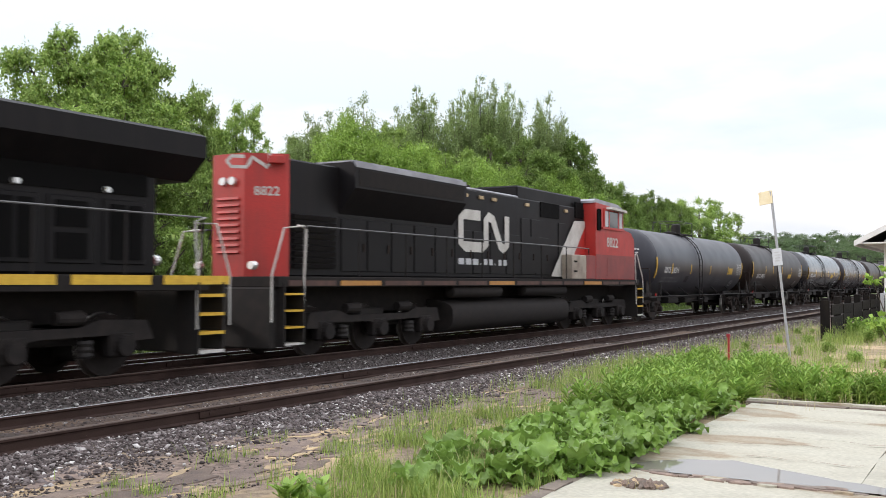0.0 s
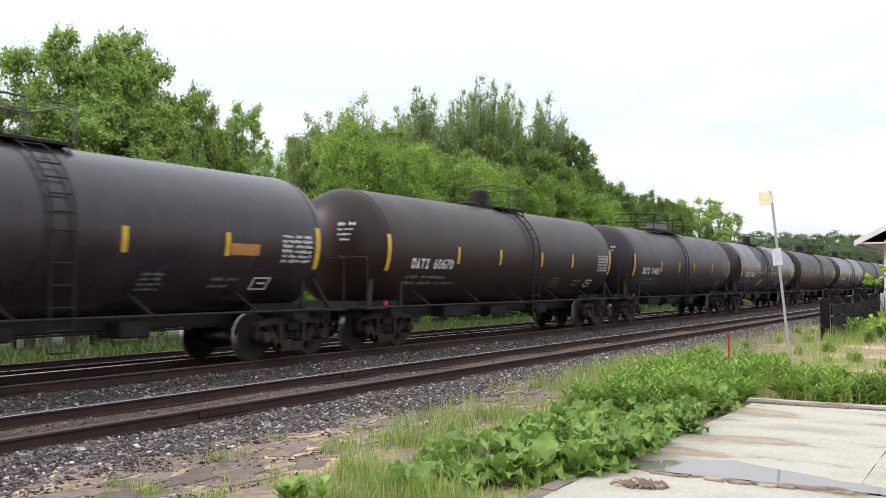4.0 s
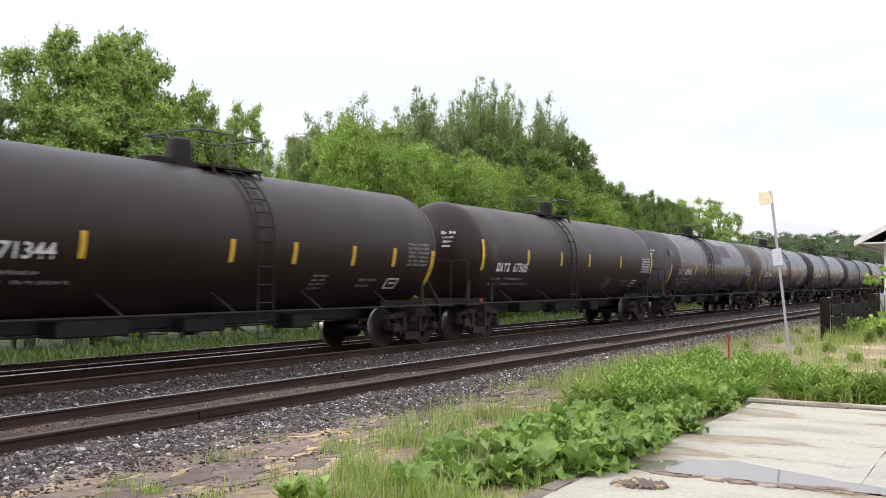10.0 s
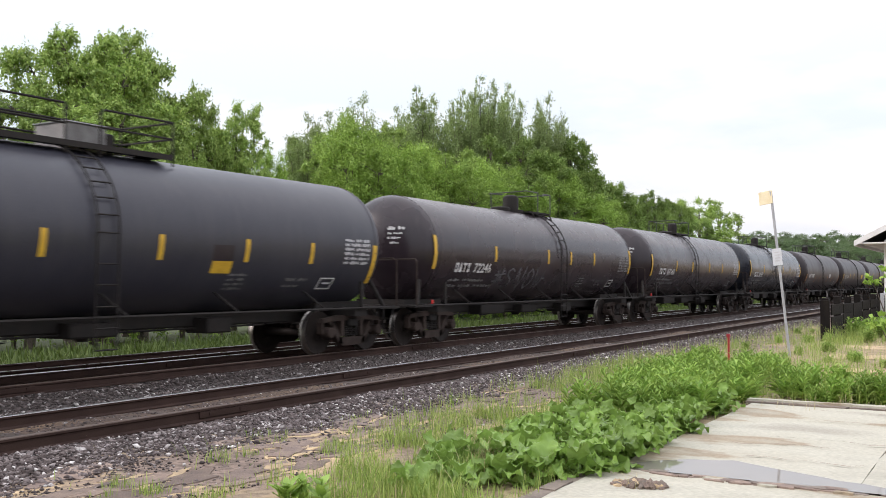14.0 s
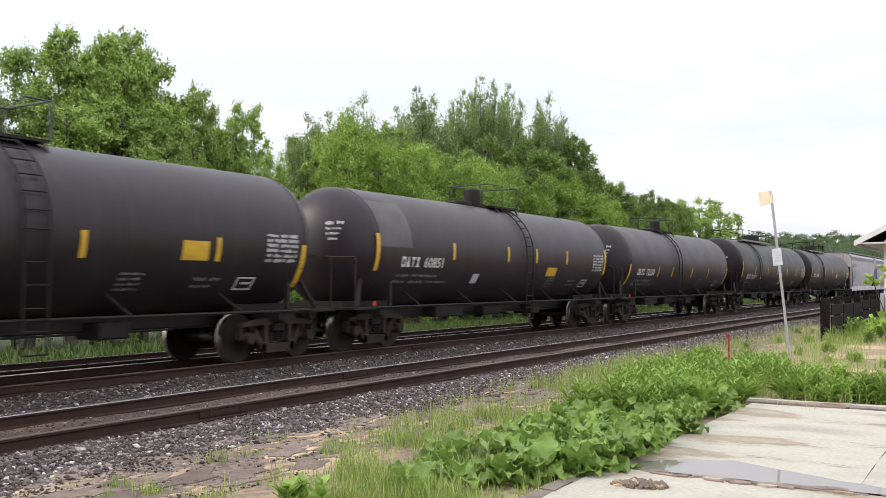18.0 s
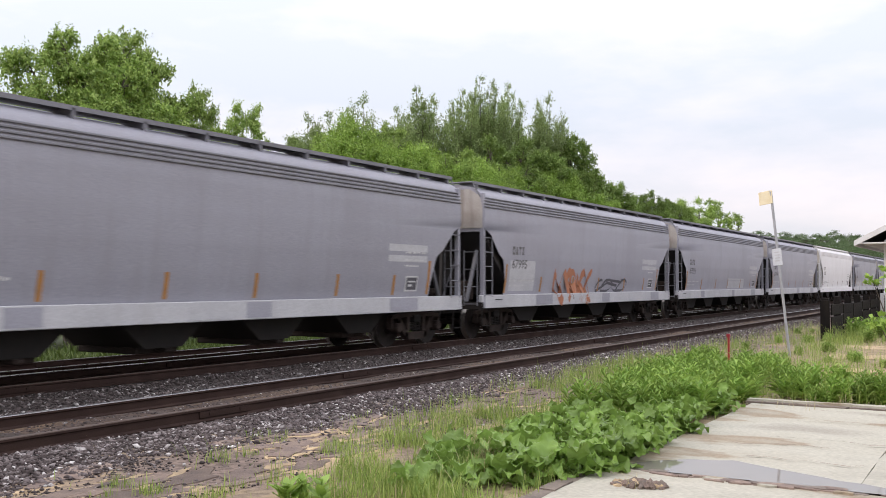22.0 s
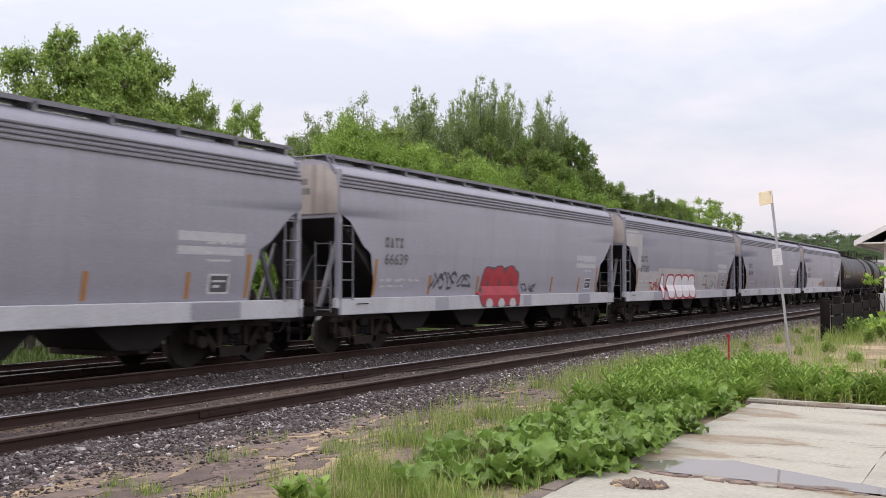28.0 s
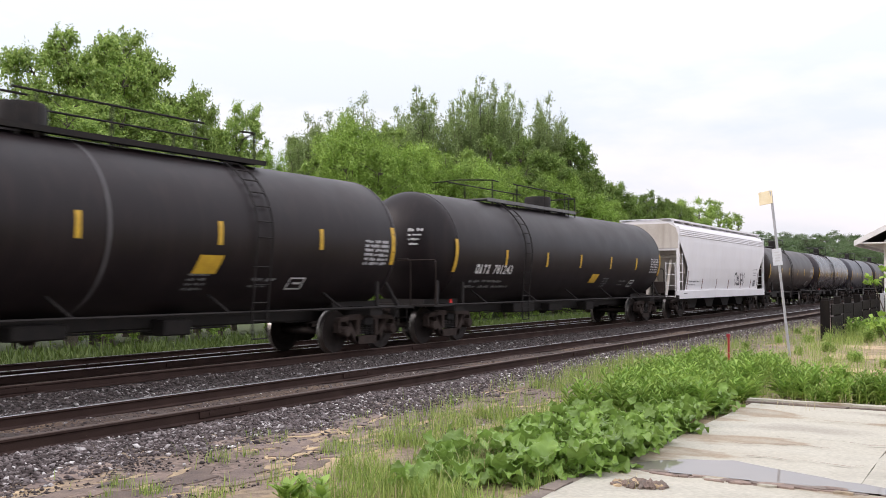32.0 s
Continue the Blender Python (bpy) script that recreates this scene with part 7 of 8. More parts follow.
# the row of poplars: several plumes with dips between them
TREES += [
    ("poplar", 41.9, 34.1, 11.3, 0.81), ("poplar", 43.6, 33.9, 11.9, 0.86), ("poplar", 45.9, 34.3, 12.5, 0.78), ("poplar", 46.9, 33.9, 13.2, 0.78),
    ("poplar", 50.5, 33.8, 13.3, 0.75), ("poplar", 53.6, 34.3, 15.1, 0.81), ("poplar", 57.3, 35.2, 15.0, 0.72), ("poplar", 61.0, 35.0, 16.3, 0.67),
    ("poplar", 63.5, 34.9, 17.7, 0.69), ("poplar", 64.4, 34.1, 17.1, 0.62), ("poplar", 67.6, 34.6, 17.9, 0.65), ("poplar", 72.2, 34.1, 17.1, 0.58),
    ("poplar", 74.3, 34.0, 17.8, 0.63), ("poplar", 77.0, 33.9, 16.4, 0.56), ("poplar", 45.3, 38.0, 10.4, 1.04), ("poplar", 47.8, 38.0, 11.5, 1.04),
    ("poplar", 50.2, 38.0, 12.1, 1.04), ("poplar", 53.8, 38.0, 12.6, 1.04), ("poplar", 55.8, 38.0, 12.6, 1.04), ("poplar", 58.4, 38.0, 14.3, 1.04),
    ("poplar", 60.8, 38.0, 14.7, 0.90), ("poplar", 63.7, 38.0, 14.1, 0.90), ("poplar", 67.3, 38.0, 16.5, 0.90), ("poplar", 70.3, 38.0, 17.1, 0.90),
    ("poplar", 73.4, 38.0, 17.4, 0.90), ("poplar", 76.7, 38.0, 16.0, 0.90), ("poplar", 79.6, 38.0, 16.6, 0.90), ("poplar", 82.1, 38.0, 17.3, 0.90),
    ("poplar", 84.7, 38.0, 16.6, 0.90),
]
TREES += [("shrub", 44.0 + i * 4.1, 24.2 + (i * 7 % 5) * 0.3, 1.5 + (i * 3 % 4) * 0.5, 1.1) for i in range(20)]
TREES += [("shrub", 12.0 + i * 2.3, 26.4 + (i * 5 % 4) * 0.3, 2.9 + (i * 7 % 5) * 0.35, 1.2) for i in range(46)]
TREES += [
    ("maple", 39.0, 29.0, 10.2, 0.86), ("maple", 39.4, 28.0, 9.1, 0.86), ("maple", 42.4, 28.5, 9.7, 0.86), ("maple", 43.6, 28.0, 9.3, 0.86),
    ("maple", 46.2, 28.5, 10.1, 0.86), ("maple", 47.6, 28.0, 9.0, 0.86), ("maple", 51.9, 28.5, 9.3, 0.86), ("maple", 54.6, 28.5, 10.0, 0.86),
    ("maple", 59.4, 29.0, 9.8, 0.86), ("maple", 63.6, 29.0, 10.2, 0.86), ("maple", 68.4, 29.5, 10.3, 0.86), ("maple", 73.7, 30.0, 10.3, 0.86),
]
build_trees()


# ---------- platform remains, signs and fence ----------
def slab_bm(x0, x1, y0, y1, z0, z1, seed, rough_edge=0.03):
    """A worn slab with a ragged outline and a slightly uneven top."""
    rng = random.Random(seed)
    nx, ny = max(2, int((x1 - x0) / 0.35)), max(2, int((y1 - y0) / 0.35))
    bm = bmesh.new()
    top = []
    for i in range(nx + 1):
        row = []
        for j in range(ny + 1):
            x = x0 + (x1 - x0) * i / nx + (rng.uniform(-1, 1) * rough_edge if i in (0, nx) else 0)
            y = y0 + (y1 - y0) * j / ny + (rng.uniform(-1, 1) * rough_edge if j in (0, ny) else 0)
            row.append(bm.verts.new((x, y, z1 + 0.012 * noise.noise(Vector((x * 1.3, y * 1.3, seed))))))
        top.append(row)
    for i in range(nx):
        for j in range(ny):
            bm.faces.new((top[i][j], top[i + 1][j], top[i + 1][j + 1], top[i][j + 1]))
    rim = [top[i][0] for i in range(nx + 1)] + [top[nx][j] for j in range(1, ny + 1)] + [top[i][ny] for i in range(nx - 1, -1, -1)] + [top[0][j] for j in range(ny - 1, 0, -1)]
    low = [bm.verts.new((v.co.x, v.co.y, z0)) for v in rim]
    for i in range(len(rim)):
        bm.faces.new((rim[i], rim[(i + 1) % len(rim)], low[(i + 1) % len(rim)], low[i]))
    return bm


PAD_Z = -0.20


def build_pad():
    pad = root("concrete_platform", pose(0, 0, 0), "cracked weathered concrete slab of an old platform", "pavement")
    pad["kind"] = "structure"
    rows = [(8.98, 11.55), (11.562, 13.0), (13.012, 14.55)]
    for i, (a, b) in enumerate(rows):
        for j, (c, d) in enumerate(((-6.0, -1.6), (-1.592, 1.2), (1.208, 3.38))):
            part("slab", slab_bm(a, b, c, d, -0.5, PAD_Z, 3, 0.008), M["concrete"], pad, smooth=30)
    for j, (c, d) in enumerate(((-6.0, -0.8), (-0.78, 1.6), (1.62, 3.4))):
        part("slab", slab_bm(3.0, 8.74, c, d, -0.5, PAD_Z + 0.008, 20 + j, 0.015), M["concrete"], pad, smooth=30)
    part("channel_bed", slab_bm(8.6, 9.1, -6.0, 3.36, -0.55, PAD_Z - 0.012, 33, 0.0), M["sand"], pad, "sunken joint between the slabs")
    for i in range(6):
        y = -5.2 + i * 1.45
        part("kerb_stone", slab_bm(14.56, 14.80, y, y + 1.43, -0.5, PAD_Z + 0.02, 50 + i, 0.03), M["kerb"], pad, "low stained kerb", smooth=30)
        part("kerb_cap", slab_bm(14.66, 14.84, y, y + 1.42, PAD_Z - 0.2, PAD_Z + 0.05, 90 + i, 0.03), M["concrete"], pad, "pale worn kerb edge", smooth=30)
    for i in range(8):
        x = 5.0 + i * 0.42
        part("kerb_stone", slab_bm(x, x + 0.41, 3.40, 3.56, -0.5, PAD_Z + 0.02 - 0.01 * (i % 2), 60 + i, 0.02), M["kerb"], pad, smooth=30)
    rng = random.Random(5)
    for i in range(60):
        y = rng.uniform(-1.2, 3.0)
        x = 8.70 + 0.05 * math.sin(y * 2.3) + rng.uniform(-0.05, 0.05)
        s = rng.uniform(0.05, 0.13)
        part("broken_chip", slab_bm(x, x + s * 0.8, y, y + s * rng.uniform(1.2, 3.2), PAD_Z - 0.05, PAD_Z + rng.uniform(0.010, 0.022), 120 + i, 0.025), M["crust"] if i % 3 else (M["concrete"] if i % 2 else M["kerb"]), pad, "crumbled concrete edge")
    for i in range(5):
        bm = bmesh.new()
        x, y = rng.uniform(9.8, 14.2), rng.uniform(0.6, 3.2)
        prev = None
        for k in range(12):
            w = 0.004 + 0.012 * rng.random() ** 2
            cur = (bm.verts.new((x - w, y, PAD_Z + 0.016)), bm.verts.new((x + w, y, PAD_Z + 0.016)))
            if prev:
                bm.faces.new((prev[0], prev[1], cur[1], cur[0]))
            prev = cur
            y -= rng.uniform(0.05, 0.16)
            x += rng.uniform(-0.07, 0.08)
        part("crack", bm, M["crust"], pad, "thin brown crack")
    return pad


build_pad()


def puddle():
    m = bpy.data.materials.new("puddle_water")
    m.use_nodes = True
    b = m.node_tree.nodes["Principled BSDF"]
    b.inputs["Base Color"].default_value = (0.22, 0.2, 0.175, 1)
    b.inputs["Roughness"].default_value = 0.03
    b.inputs["IOR"].default_value = 1.33
    b.inputs["Specular IOR Level"].default_value = 0.5
    far = ((-6.0, 8.96), (0.3, 9.0), (0.98, 9.06), (1.41, 9.23), (2.06, 9.5), (2.43, 9.69), (2.89, 9.51), (3.08, 9.29), (3.3, 9.0))
    bm = bmesh.new()
    prev = None
    for i in range(91):
        y = -3.0 + 6.28 * i / 90
        (ya, xa), (yb, xb) = next(q for q in zip(far, far[1:]) if q[0][0] <= y <= q[1][0])
        edge = xa + (xb - xa) * (y - ya) / (yb - ya) + 0.05 * noise.noise(Vector((y * 4, 3, 0)))
        near = 8.78 + 0.05 * noise.noise(Vector((y * 3, 0, 5)))
        cur = (bm.verts.new((near, y, PAD_Z + 0.0145)), bm.verts.new((max(near + 0.02, edge), y, PAD_Z + 0.0145)))
        if prev:
            bm.faces.new((prev[0], prev[1], cur[1], cur[0]))
        prev = cur
    tagged(part("puddle", bm, m), "shallow rain puddle lying in the slab joint", "water", kind="structure")


puddle()


def leaning_sign():
    s = root("sign_post", pose(24.42, 4.75, -0.25), "leaning grey post with faded flag sign and small plate", "sign")
    tip = (-0.07, 0.39, 4.12)
    part("post", tubes([(0, 0, 0), tip], r=0.033, n=8), M["galv"], s, smooth=40)
    def plate(y0, y1, z0, z1, x, th=0.01):
        return boxes((x - th, x, y0, y1, z0, z1), bevel=0.003)
    fl = part("flag_sign", plate(0.0, 0.40, -0.33, 0.0, 0.0), M["sign_cream"], s, "sun-faded blank cream plate", at=pose(-0.1, 0.36, 4.14, -5.5, 0, -26))
    pl = part("notice_plate", plate(-0.12, 0.12, -0.21, 0.21, 0.0), M["sign_white"], s, "small white notice plate", at=pose(-0.075, 0.25, 2.48, -5.5, 0, -12))
    for i in range(4):
        part("notice_bar", boxes((-0.013, -0.011, -0.07, 0.06, 0.1 - i * 0.07, 0.125 - i * 0.07)), M["pale_patch"], pl, "unreadable print")
    for z in (2.35, 2.6, 3.95, 4.05):
        part("bolt", lathe(bmesh.new(), [(-0.02, 0.012), (0.0, 0.012)], 6), M["galv"], s, at=pose(-0.05, 0.39 * z / 4.12, z))
    k = root("marker_stake", pose(19.82, 5.06, -0.25), "thin red painted marker stake in the weeds", "stake")
    part("shaft", tubes([(0, 0, 0), (0.01, 0.0, 0.78)], r=0.022, n=6), M["stake_red"], k)
    part("ribbon", boxes((-0.03, 0.03, -0.035, 0.035, 0.72, 0.79), bevel=0.008), M["graf_red"], k, "frayed red ribbon at the tip")


leaning_sign()


def timber_fence():
    f = root("timber_fence", pose(0, 0, 0), "dark creosoted timber barrier half sunk in weeds", "fence")
    x = 31.7
    i = 0
    while x < 62:
        part("post", lambda: boxes((-0.11, 0.11, -0.11, 0.11, -0.4, 1.14), bevel=0.02), M["wood_dark"], f, "square timber post", at=pose(x, 5.07, random.uniform(-0.05, 0.03), random.uniform(-1.5, 1.5), random.uniform(-1.5, 1.5), 0), key="fpost")
        for k in range(3):
            part("board", lambda: boxes((0.1, 2.3, -0.17, -0.125, 0.0, 0.33), bevel=0.01), M["wood_dark"], f, at=pose(x, 5.07, -0.18 + k * 0.37 + random.uniform(-0.03, 0.03)), key="fboard")
        x += 2.35
        i += 1
    for k in range(1):
        part("end_board", lambda: boxes((-0.17, -0.132, -0.14, 0.14, -0.3, 1.05), bevel=0.01), M["wood_dark"], f, "upright end board of the barrier", at=pose(31.7, 5.07 - k * 0.285, random.uniform(-0.04, 0.02)), key="fend")
    r = root("guard_rail", pose(0, 0, 0), "pale horizontal guard rail beyond the barrier", "rail")
    part("rail_beam", lambda: boxes((40, 62, 4.22, 4.3, 1.12, 1.27), bevel=0.02), M["sign_white"], r)
    for i in range(8):
        part("post", lambda: boxes((-0.06, 0.06, -0.06, 0.06, -0.3, 1.2), bevel=0.01), M["galv"], r, at=pose(40 + i * 3.1, 4.36, 0), key="gpost")


timber_fence()


def shelter():
    h = root("station_shelter", pose(45, 0, 0), "small station building with white gable trim and grey roof", "building")
    part("wall", lambda: boxes((0.9, 15, -0.9, 4.9, -0.3, 3.45)), M["roof_white"], h, "pale painted wall")
    part("gable_wall", lambda: prism_x([(-0.9, 3.45), (4.9, 3.45), (2.0, 5.15)], 0.9, 1.0), M["roof_white"], h, "white gable wall")
    part("soffit", lambda: boxes((0.0, 15.5, -1.8, 5.8, 3.3, 3.36)), M["roof_white"], h, "pale underside of the eaves")
    for s in (-1, 1):
        part("roof", lambda: prism_x([(2.0, 5.5), (2.0 + s * 3.95, 3.42), (2.0 + s * 3.95, 3.34), (2.0, 5.4)], 0.0, 15.5), M["shingle"], h, "shingled roof slope", key=("roof", s))
        part("rake_board", lambda: prism_x([(2.0, 5.52), (2.0 + s * 3.98, 3.44), (2.0 + s * 3.98, 3.2), (2.0, 5.26)], -0.06, 0.0), M["roof_white"], h, "white rake board", key=("rake", s))
        part("eave_board", lambda: boxes((0.0, 15.5, -0.03, 0.03, 3.2, 3.4)), M["roof_white"], h, at=pose(0, 2.0 + s * 3.97, 0), key="eave")
    for i in range(5):
        w = part("window", lambda: boxes((-0.5, 0.5, -0.04, 0.04, 0.9, 2.2)), M["cab_glass"], h, at=pose(2.4 + i * 2.6, 4.92, 0), key="swin")
        part("window_frame", lambda: boxes((-0.56, 0.56, -0.06, 0.06, 2.2, 2.28), (-0.56, 0.56, -0.06, 0.06, 0.82, 0.9), (-0.56, -0.5, -0.06, 0.06, 0.9, 2.2), (0.5, 0.56, -0.06, 0.06, 0.9, 2.2)), M["roof_white"], w, key="swinf")


shelter()


# ---------- broken asphalt along the dirt strip ----------
def broken_paving():
    """Worn asphalt broken into flat plates, each with a sandy frayed rim."""
    rng = random.Random(77)
    pav = root("broken_paving", pose(0, 0, 0), "broken sandy asphalt crust beside the ballast", "pavement")
    pav["kind"] = "structure"

    def plate(x, y, r, z, mat, grow, ang, shape, name):
        bm = bmesh.new()
        n = len(shape)
        pts = []
        for k, q in enumerate(shape):
            a = 2 * math.pi * k / n
            u, v = 1.5 * r * q * grow * math.cos(a), 0.6 * r * q * grow * math.sin(a)
            pts.append((x + u * math.cos(ang) - v * math.sin(ang), y + u * math.sin(ang) + v * math.cos(ang)))
        top = [bm.verts.new((a, b, ground_height(a, b) + z)) for a, b in pts]
        low = [bm.verts.new((x + (a - x) * 1.05, y + (b - y) * 1.05, ground_height(a, b) - 0.02)) for a, b in pts]
        mid = bm.verts.new((x, y, ground_height(x, y) + z + 0.003))
        for k in range(n):
            bm.faces.new((top[k], top[(k + 1) % n], mid))
            bm.faces.new((top[k], low[k], low[(k + 1) % n], top[(k + 1) % n]))
        part(name, bm, mat, pav)

    for i in range(120):
        u = rng.random()
        x = 5.0 * (36 / 5.0) ** u
        y = rng.uniform(6.1, 7.75)
        r = rng.uniform(0.07, 0.3) * (1.6 if i % 6 == 0 else 1.0)
        shape = [rng.uniform(0.55, 1.25) for k in range(17)]
        ang = rng.uniform(-0.4, 0.4)
        if rng.random() < 0.6:
            plate(x + rng.uniform(-0.08, 0.08), y - 0.03, r, 0.003 + 0.005 * rng.random(), M["sand"], 1.0 + 0.09 / r, ang, [q * rng.uniform(0.75, 1.2) for q in shape], "sandy_rim")
        plate(x, y, r, 0.007 + 0.012 * rng.random(), M["crust"], 1.0, ang, shape, "crust_piece")


broken_paving()


# ---------- weeds and grass ----------
def blades(name, label, rows, mat, seed, wide=0.006):
    """Grass as one mesh of bent three-sided blades. rows: (count, region test, x range, y range, height range)."""
    rng = np.random.default_rng(seed)
    X, Y, H = [], [], []
    for count, test, (xa, xb), (ya, yb), (ha, hb) in rows:
        x = xa * (xb / xa) ** rng.random(count)
        y = rng.uniform(ya, yb, count)
        keep = np.array([rng.random() < test(a, b) for a, b in zip(x, y)])
        X.append(x[keep]), Y.append(y[keep]), H.append(rng.uniform(ha, hb, keep.sum()))
    x, y, h = np.concatenate(X), np.concatenate(Y), np.concatenate(H)
    n = len(x)
    z = np.array([ground_height(a, b) for a, b in zip(x, y)]) - 0.01
    a = rng.uniform(0, 2 * math.pi, n)
    h = h * np.array([0.55 + 0.75 * clump(a_, b_, 1.7) for a_, b_ in zip(x, y)])
    bend = h * rng.uniform(0.08, 0.8, n)
    dx, dy = np.cos(a), np.sin(a)
    w = wide * rng.uniform(0.5, 1.5, n)
    p = np.stack([x, y, z], 1)
    side = np.stack([-dy * w, dx * w, np.zeros(n)], 1)
    mid = p + np.stack([dx * bend * 0.3, dy * bend * 0.3, h * 0.6], 1)
    tip = p + np.stack([dx * bend, dy * bend, h], 1)
    verts = np.stack([p - side, p + side, mid - side * 0.8, mid + side * 0.8, tip], 1).reshape(-1, 3)
    k = np.arange(n)[:, None] * 5
    faces = np.concatenate([k + np.array([[0, 1, 3]]), k + np.array([[0, 3, 2]]), k + np.array([[2, 3, 4]])], 1).reshape(-1, 3)
    return tagged(raw_mesh(name, verts, faces, mat), label, "grass", kind="stuff")


def clump(x, y, f=1.1, s=0.0):
    return max(0.0, min(1.0, 0.5 + 1.7 * noise.noise(Vector((x * f, y * f, 7 + s)))))


def verge(x, y):
    """Thickest between the slab and the dirt strip, in clumps, thinning towards the ballast."""
    edge = 5.55 + (0.36 * (x - 6.5) if x < 10 else 1.26 + 0.12 * (x - 10)) - (0.0 if x > 6.5 else 1.2 * (6.5 - x)) + 0.7 * noise.noise(Vector((x * 0.7, 1, 1))) + 0.4 * noise.noise(Vector((x * 2.1, y * 2.1, 1)))
    if y > edge + 0.5:
        return 0.0015
    k = 1.0 if y < edge - 0.7 else max(0.05, (edge + 0.5 - y) / 1.2) ** 1.5
    if x > 11.5:
        k *= 0.55
    return k * (0.06 + 0.94 * clump(x, y, 1.7) ** 2.2)


def tufts(x, y):
    """Small grass tufts that have taken hold in the broken asphalt."""
    best = 0.0
    for a, b, r in ((5.85, 6.93, 0.17), (5.87, 6.5, 0.2), (6.05, 5.95, 0.25), (7.26, 7.05, 0.2), (7.6, 6.95, 0.16), (8.26, 6.35, 0.24), (6.45, 6.05, 0.14), (8.7, 6.6, 0.2), (5.5, 6.7, 0.14)):
        best = max(best, 1.0 - math.hypot(x - a, y - b) / r)
    return min(1.0, 1.6 * best)


def sparse(x, y):
    return 0.9 * clump(x, y, 1.6, 3) ** 5


blades("grass", "long green verge grass with seed heads", [
    (120000, verge, (4.6, 22), (3.5, 8.0), (0.04, 0.25)),
    (9000, tufts, (5.4, 9.2), (5.3, 7.4), (0.03, 0.17)),
    (40000, lambda x, y: 0.9 * clump(x, y, 0.8), (15, 40), (-3, 7.4), (0.1, 0.42)),
    (3800, lambda x, y: 0.2 + 0.8 * clump(x, y, 0.9), (30, 46), (3.9, 4.9), (0.2, 0.6)),
    (5000, sparse, (7.8, 22), (5.9, 7.7), (0.03, 0.12)),
], M["grass"], 41, 0.0036)
blades("dry_grass", "straw-coloured dry grass among the green", [
    (15000, lambda x, y: 0.55 * clump(x, y, 1.5, 9) * verge(x, y), (4.8, 24), (3.8, 7.8), (0.10, 0.36)),
    (7000, lambda x, y: 0.7 * clump(x, y, 1.2, 5), (14, 40), (2, 7.6), (0.1, 0.35)),
    (240, lambda x, y: 1.0, (8.0, 8.4), (4.4, 4.75), (0.15, 0.42)),
    (520, lambda x, y: 1.0, (7.97, 8.25), (2.58, 3.0), (0.06, 0.2)),
], M["dry_grass"], 43, 0.0032)
# bank blades use the darkened grass, shade painted into their colour
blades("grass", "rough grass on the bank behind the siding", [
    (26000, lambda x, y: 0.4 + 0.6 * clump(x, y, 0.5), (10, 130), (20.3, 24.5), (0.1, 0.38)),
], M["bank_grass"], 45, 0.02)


def leaf_bm(length, width, wave, seed, curl=0.3):
    """One broad leaf: heart-shaped outline, ruffled edge, quilted between the veins and a sunk midrib, on the x axis."""
    bm = bmesh.new()
    nx, ny = 16, 8
    rows = []
    for i in range(nx + 1):
        u = i / nx
        w = width / 2 * (math.sin(math.pi * (0.05 + 0.95 * u) ** 0.66) ** 0.8 + 0.015)
        row = []
        for j in range(-ny // 2, ny // 2 + 1):
            v = j / (ny / 2)
            e = abs(v)
            side = 1 if v > 0 else 4
            ruffle = wave * e ** 2.2 * (math.sin(u * 10 + side + seed) + 0.45 * math.sin(u * 23 + side * 2 + seed * 3))
            quilt = 0.05 * width * math.sin(u * 26 - e * 7) * math.sin(math.pi * e)
            z = curl * length * (u - 1.25 * u * u) + 0.16 * width * e * (1 - 0.5 * e) + ruffle * 0.6 + quilt
            back = -0.10 * length * e * e * max(0.0, 1 - 3 * u)
            row.append(bm.verts.new((length * u + back + 0.06 * ruffle, w * v * (1 + 0.12 * ruffle), z)))
        rows.append(row)
    for a, b in zip(rows, rows[1:]):
        for k in range(ny):
            bm.faces.new((a[k], a[k + 1], b[k + 1], b[k]))
    return bm


def burdock(x, y, size, seed, count=9):
    rng = random.Random(seed)
    z = ground_height(x, y) if y > 3.5 else PAD_Z
    p = root("burdock_plant", pose(x, y, z, 0, 0, rng.uniform(0, 360)), "burdock with big wavy light green leaves", "weed", "burdock along the slab edge")
    for i in range(count):
        a = i * 137.5 + rng.uniform(-25, 25)
        tilt = rng.uniform(-8, 48) if i > 2 else rng.uniform(35, 66)
        k = rng.randint(0, 5)
        s = size * rng.uniform(0.7, 1.15)
        rise = 0.35 * size + 0.25 * size * rng.random()
        st = math.cos(radians(tilt)) * 0.25 * size
        m = pose(0, 0, 0, 0, 0, a) @ pose(st, 0, rise * math.sin(radians(tilt)) + 0.03, 0, -tilt * 0.75, 0, ) @ pose(0, 0, 0, rng.uniform(-34, 34)) @ Matrix.Diagonal((s, s, s, 1))
        part("leaf", lambda: leaf_bm(1.0, 0.70, 0.24, k, 0.36), M["leaf_weed"], p, at=m, key=("burdock", k), smooth=60)
        if i % 4:
            continue
        part("stalk", lambda: tubes([(0, 0, 0), (0.5, 0, 0.35), (1, 0, 1)], r=0.06, n=5), M["leaf_fern"], p,
             at=pose(0, 0, 0, 0, 0, a) @ Matrix.Diagonal((max(0.02, st), 0.12 * size, rise * math.sin(radians(tilt)) + 0.03, 1)), key="bstalk")
    return p


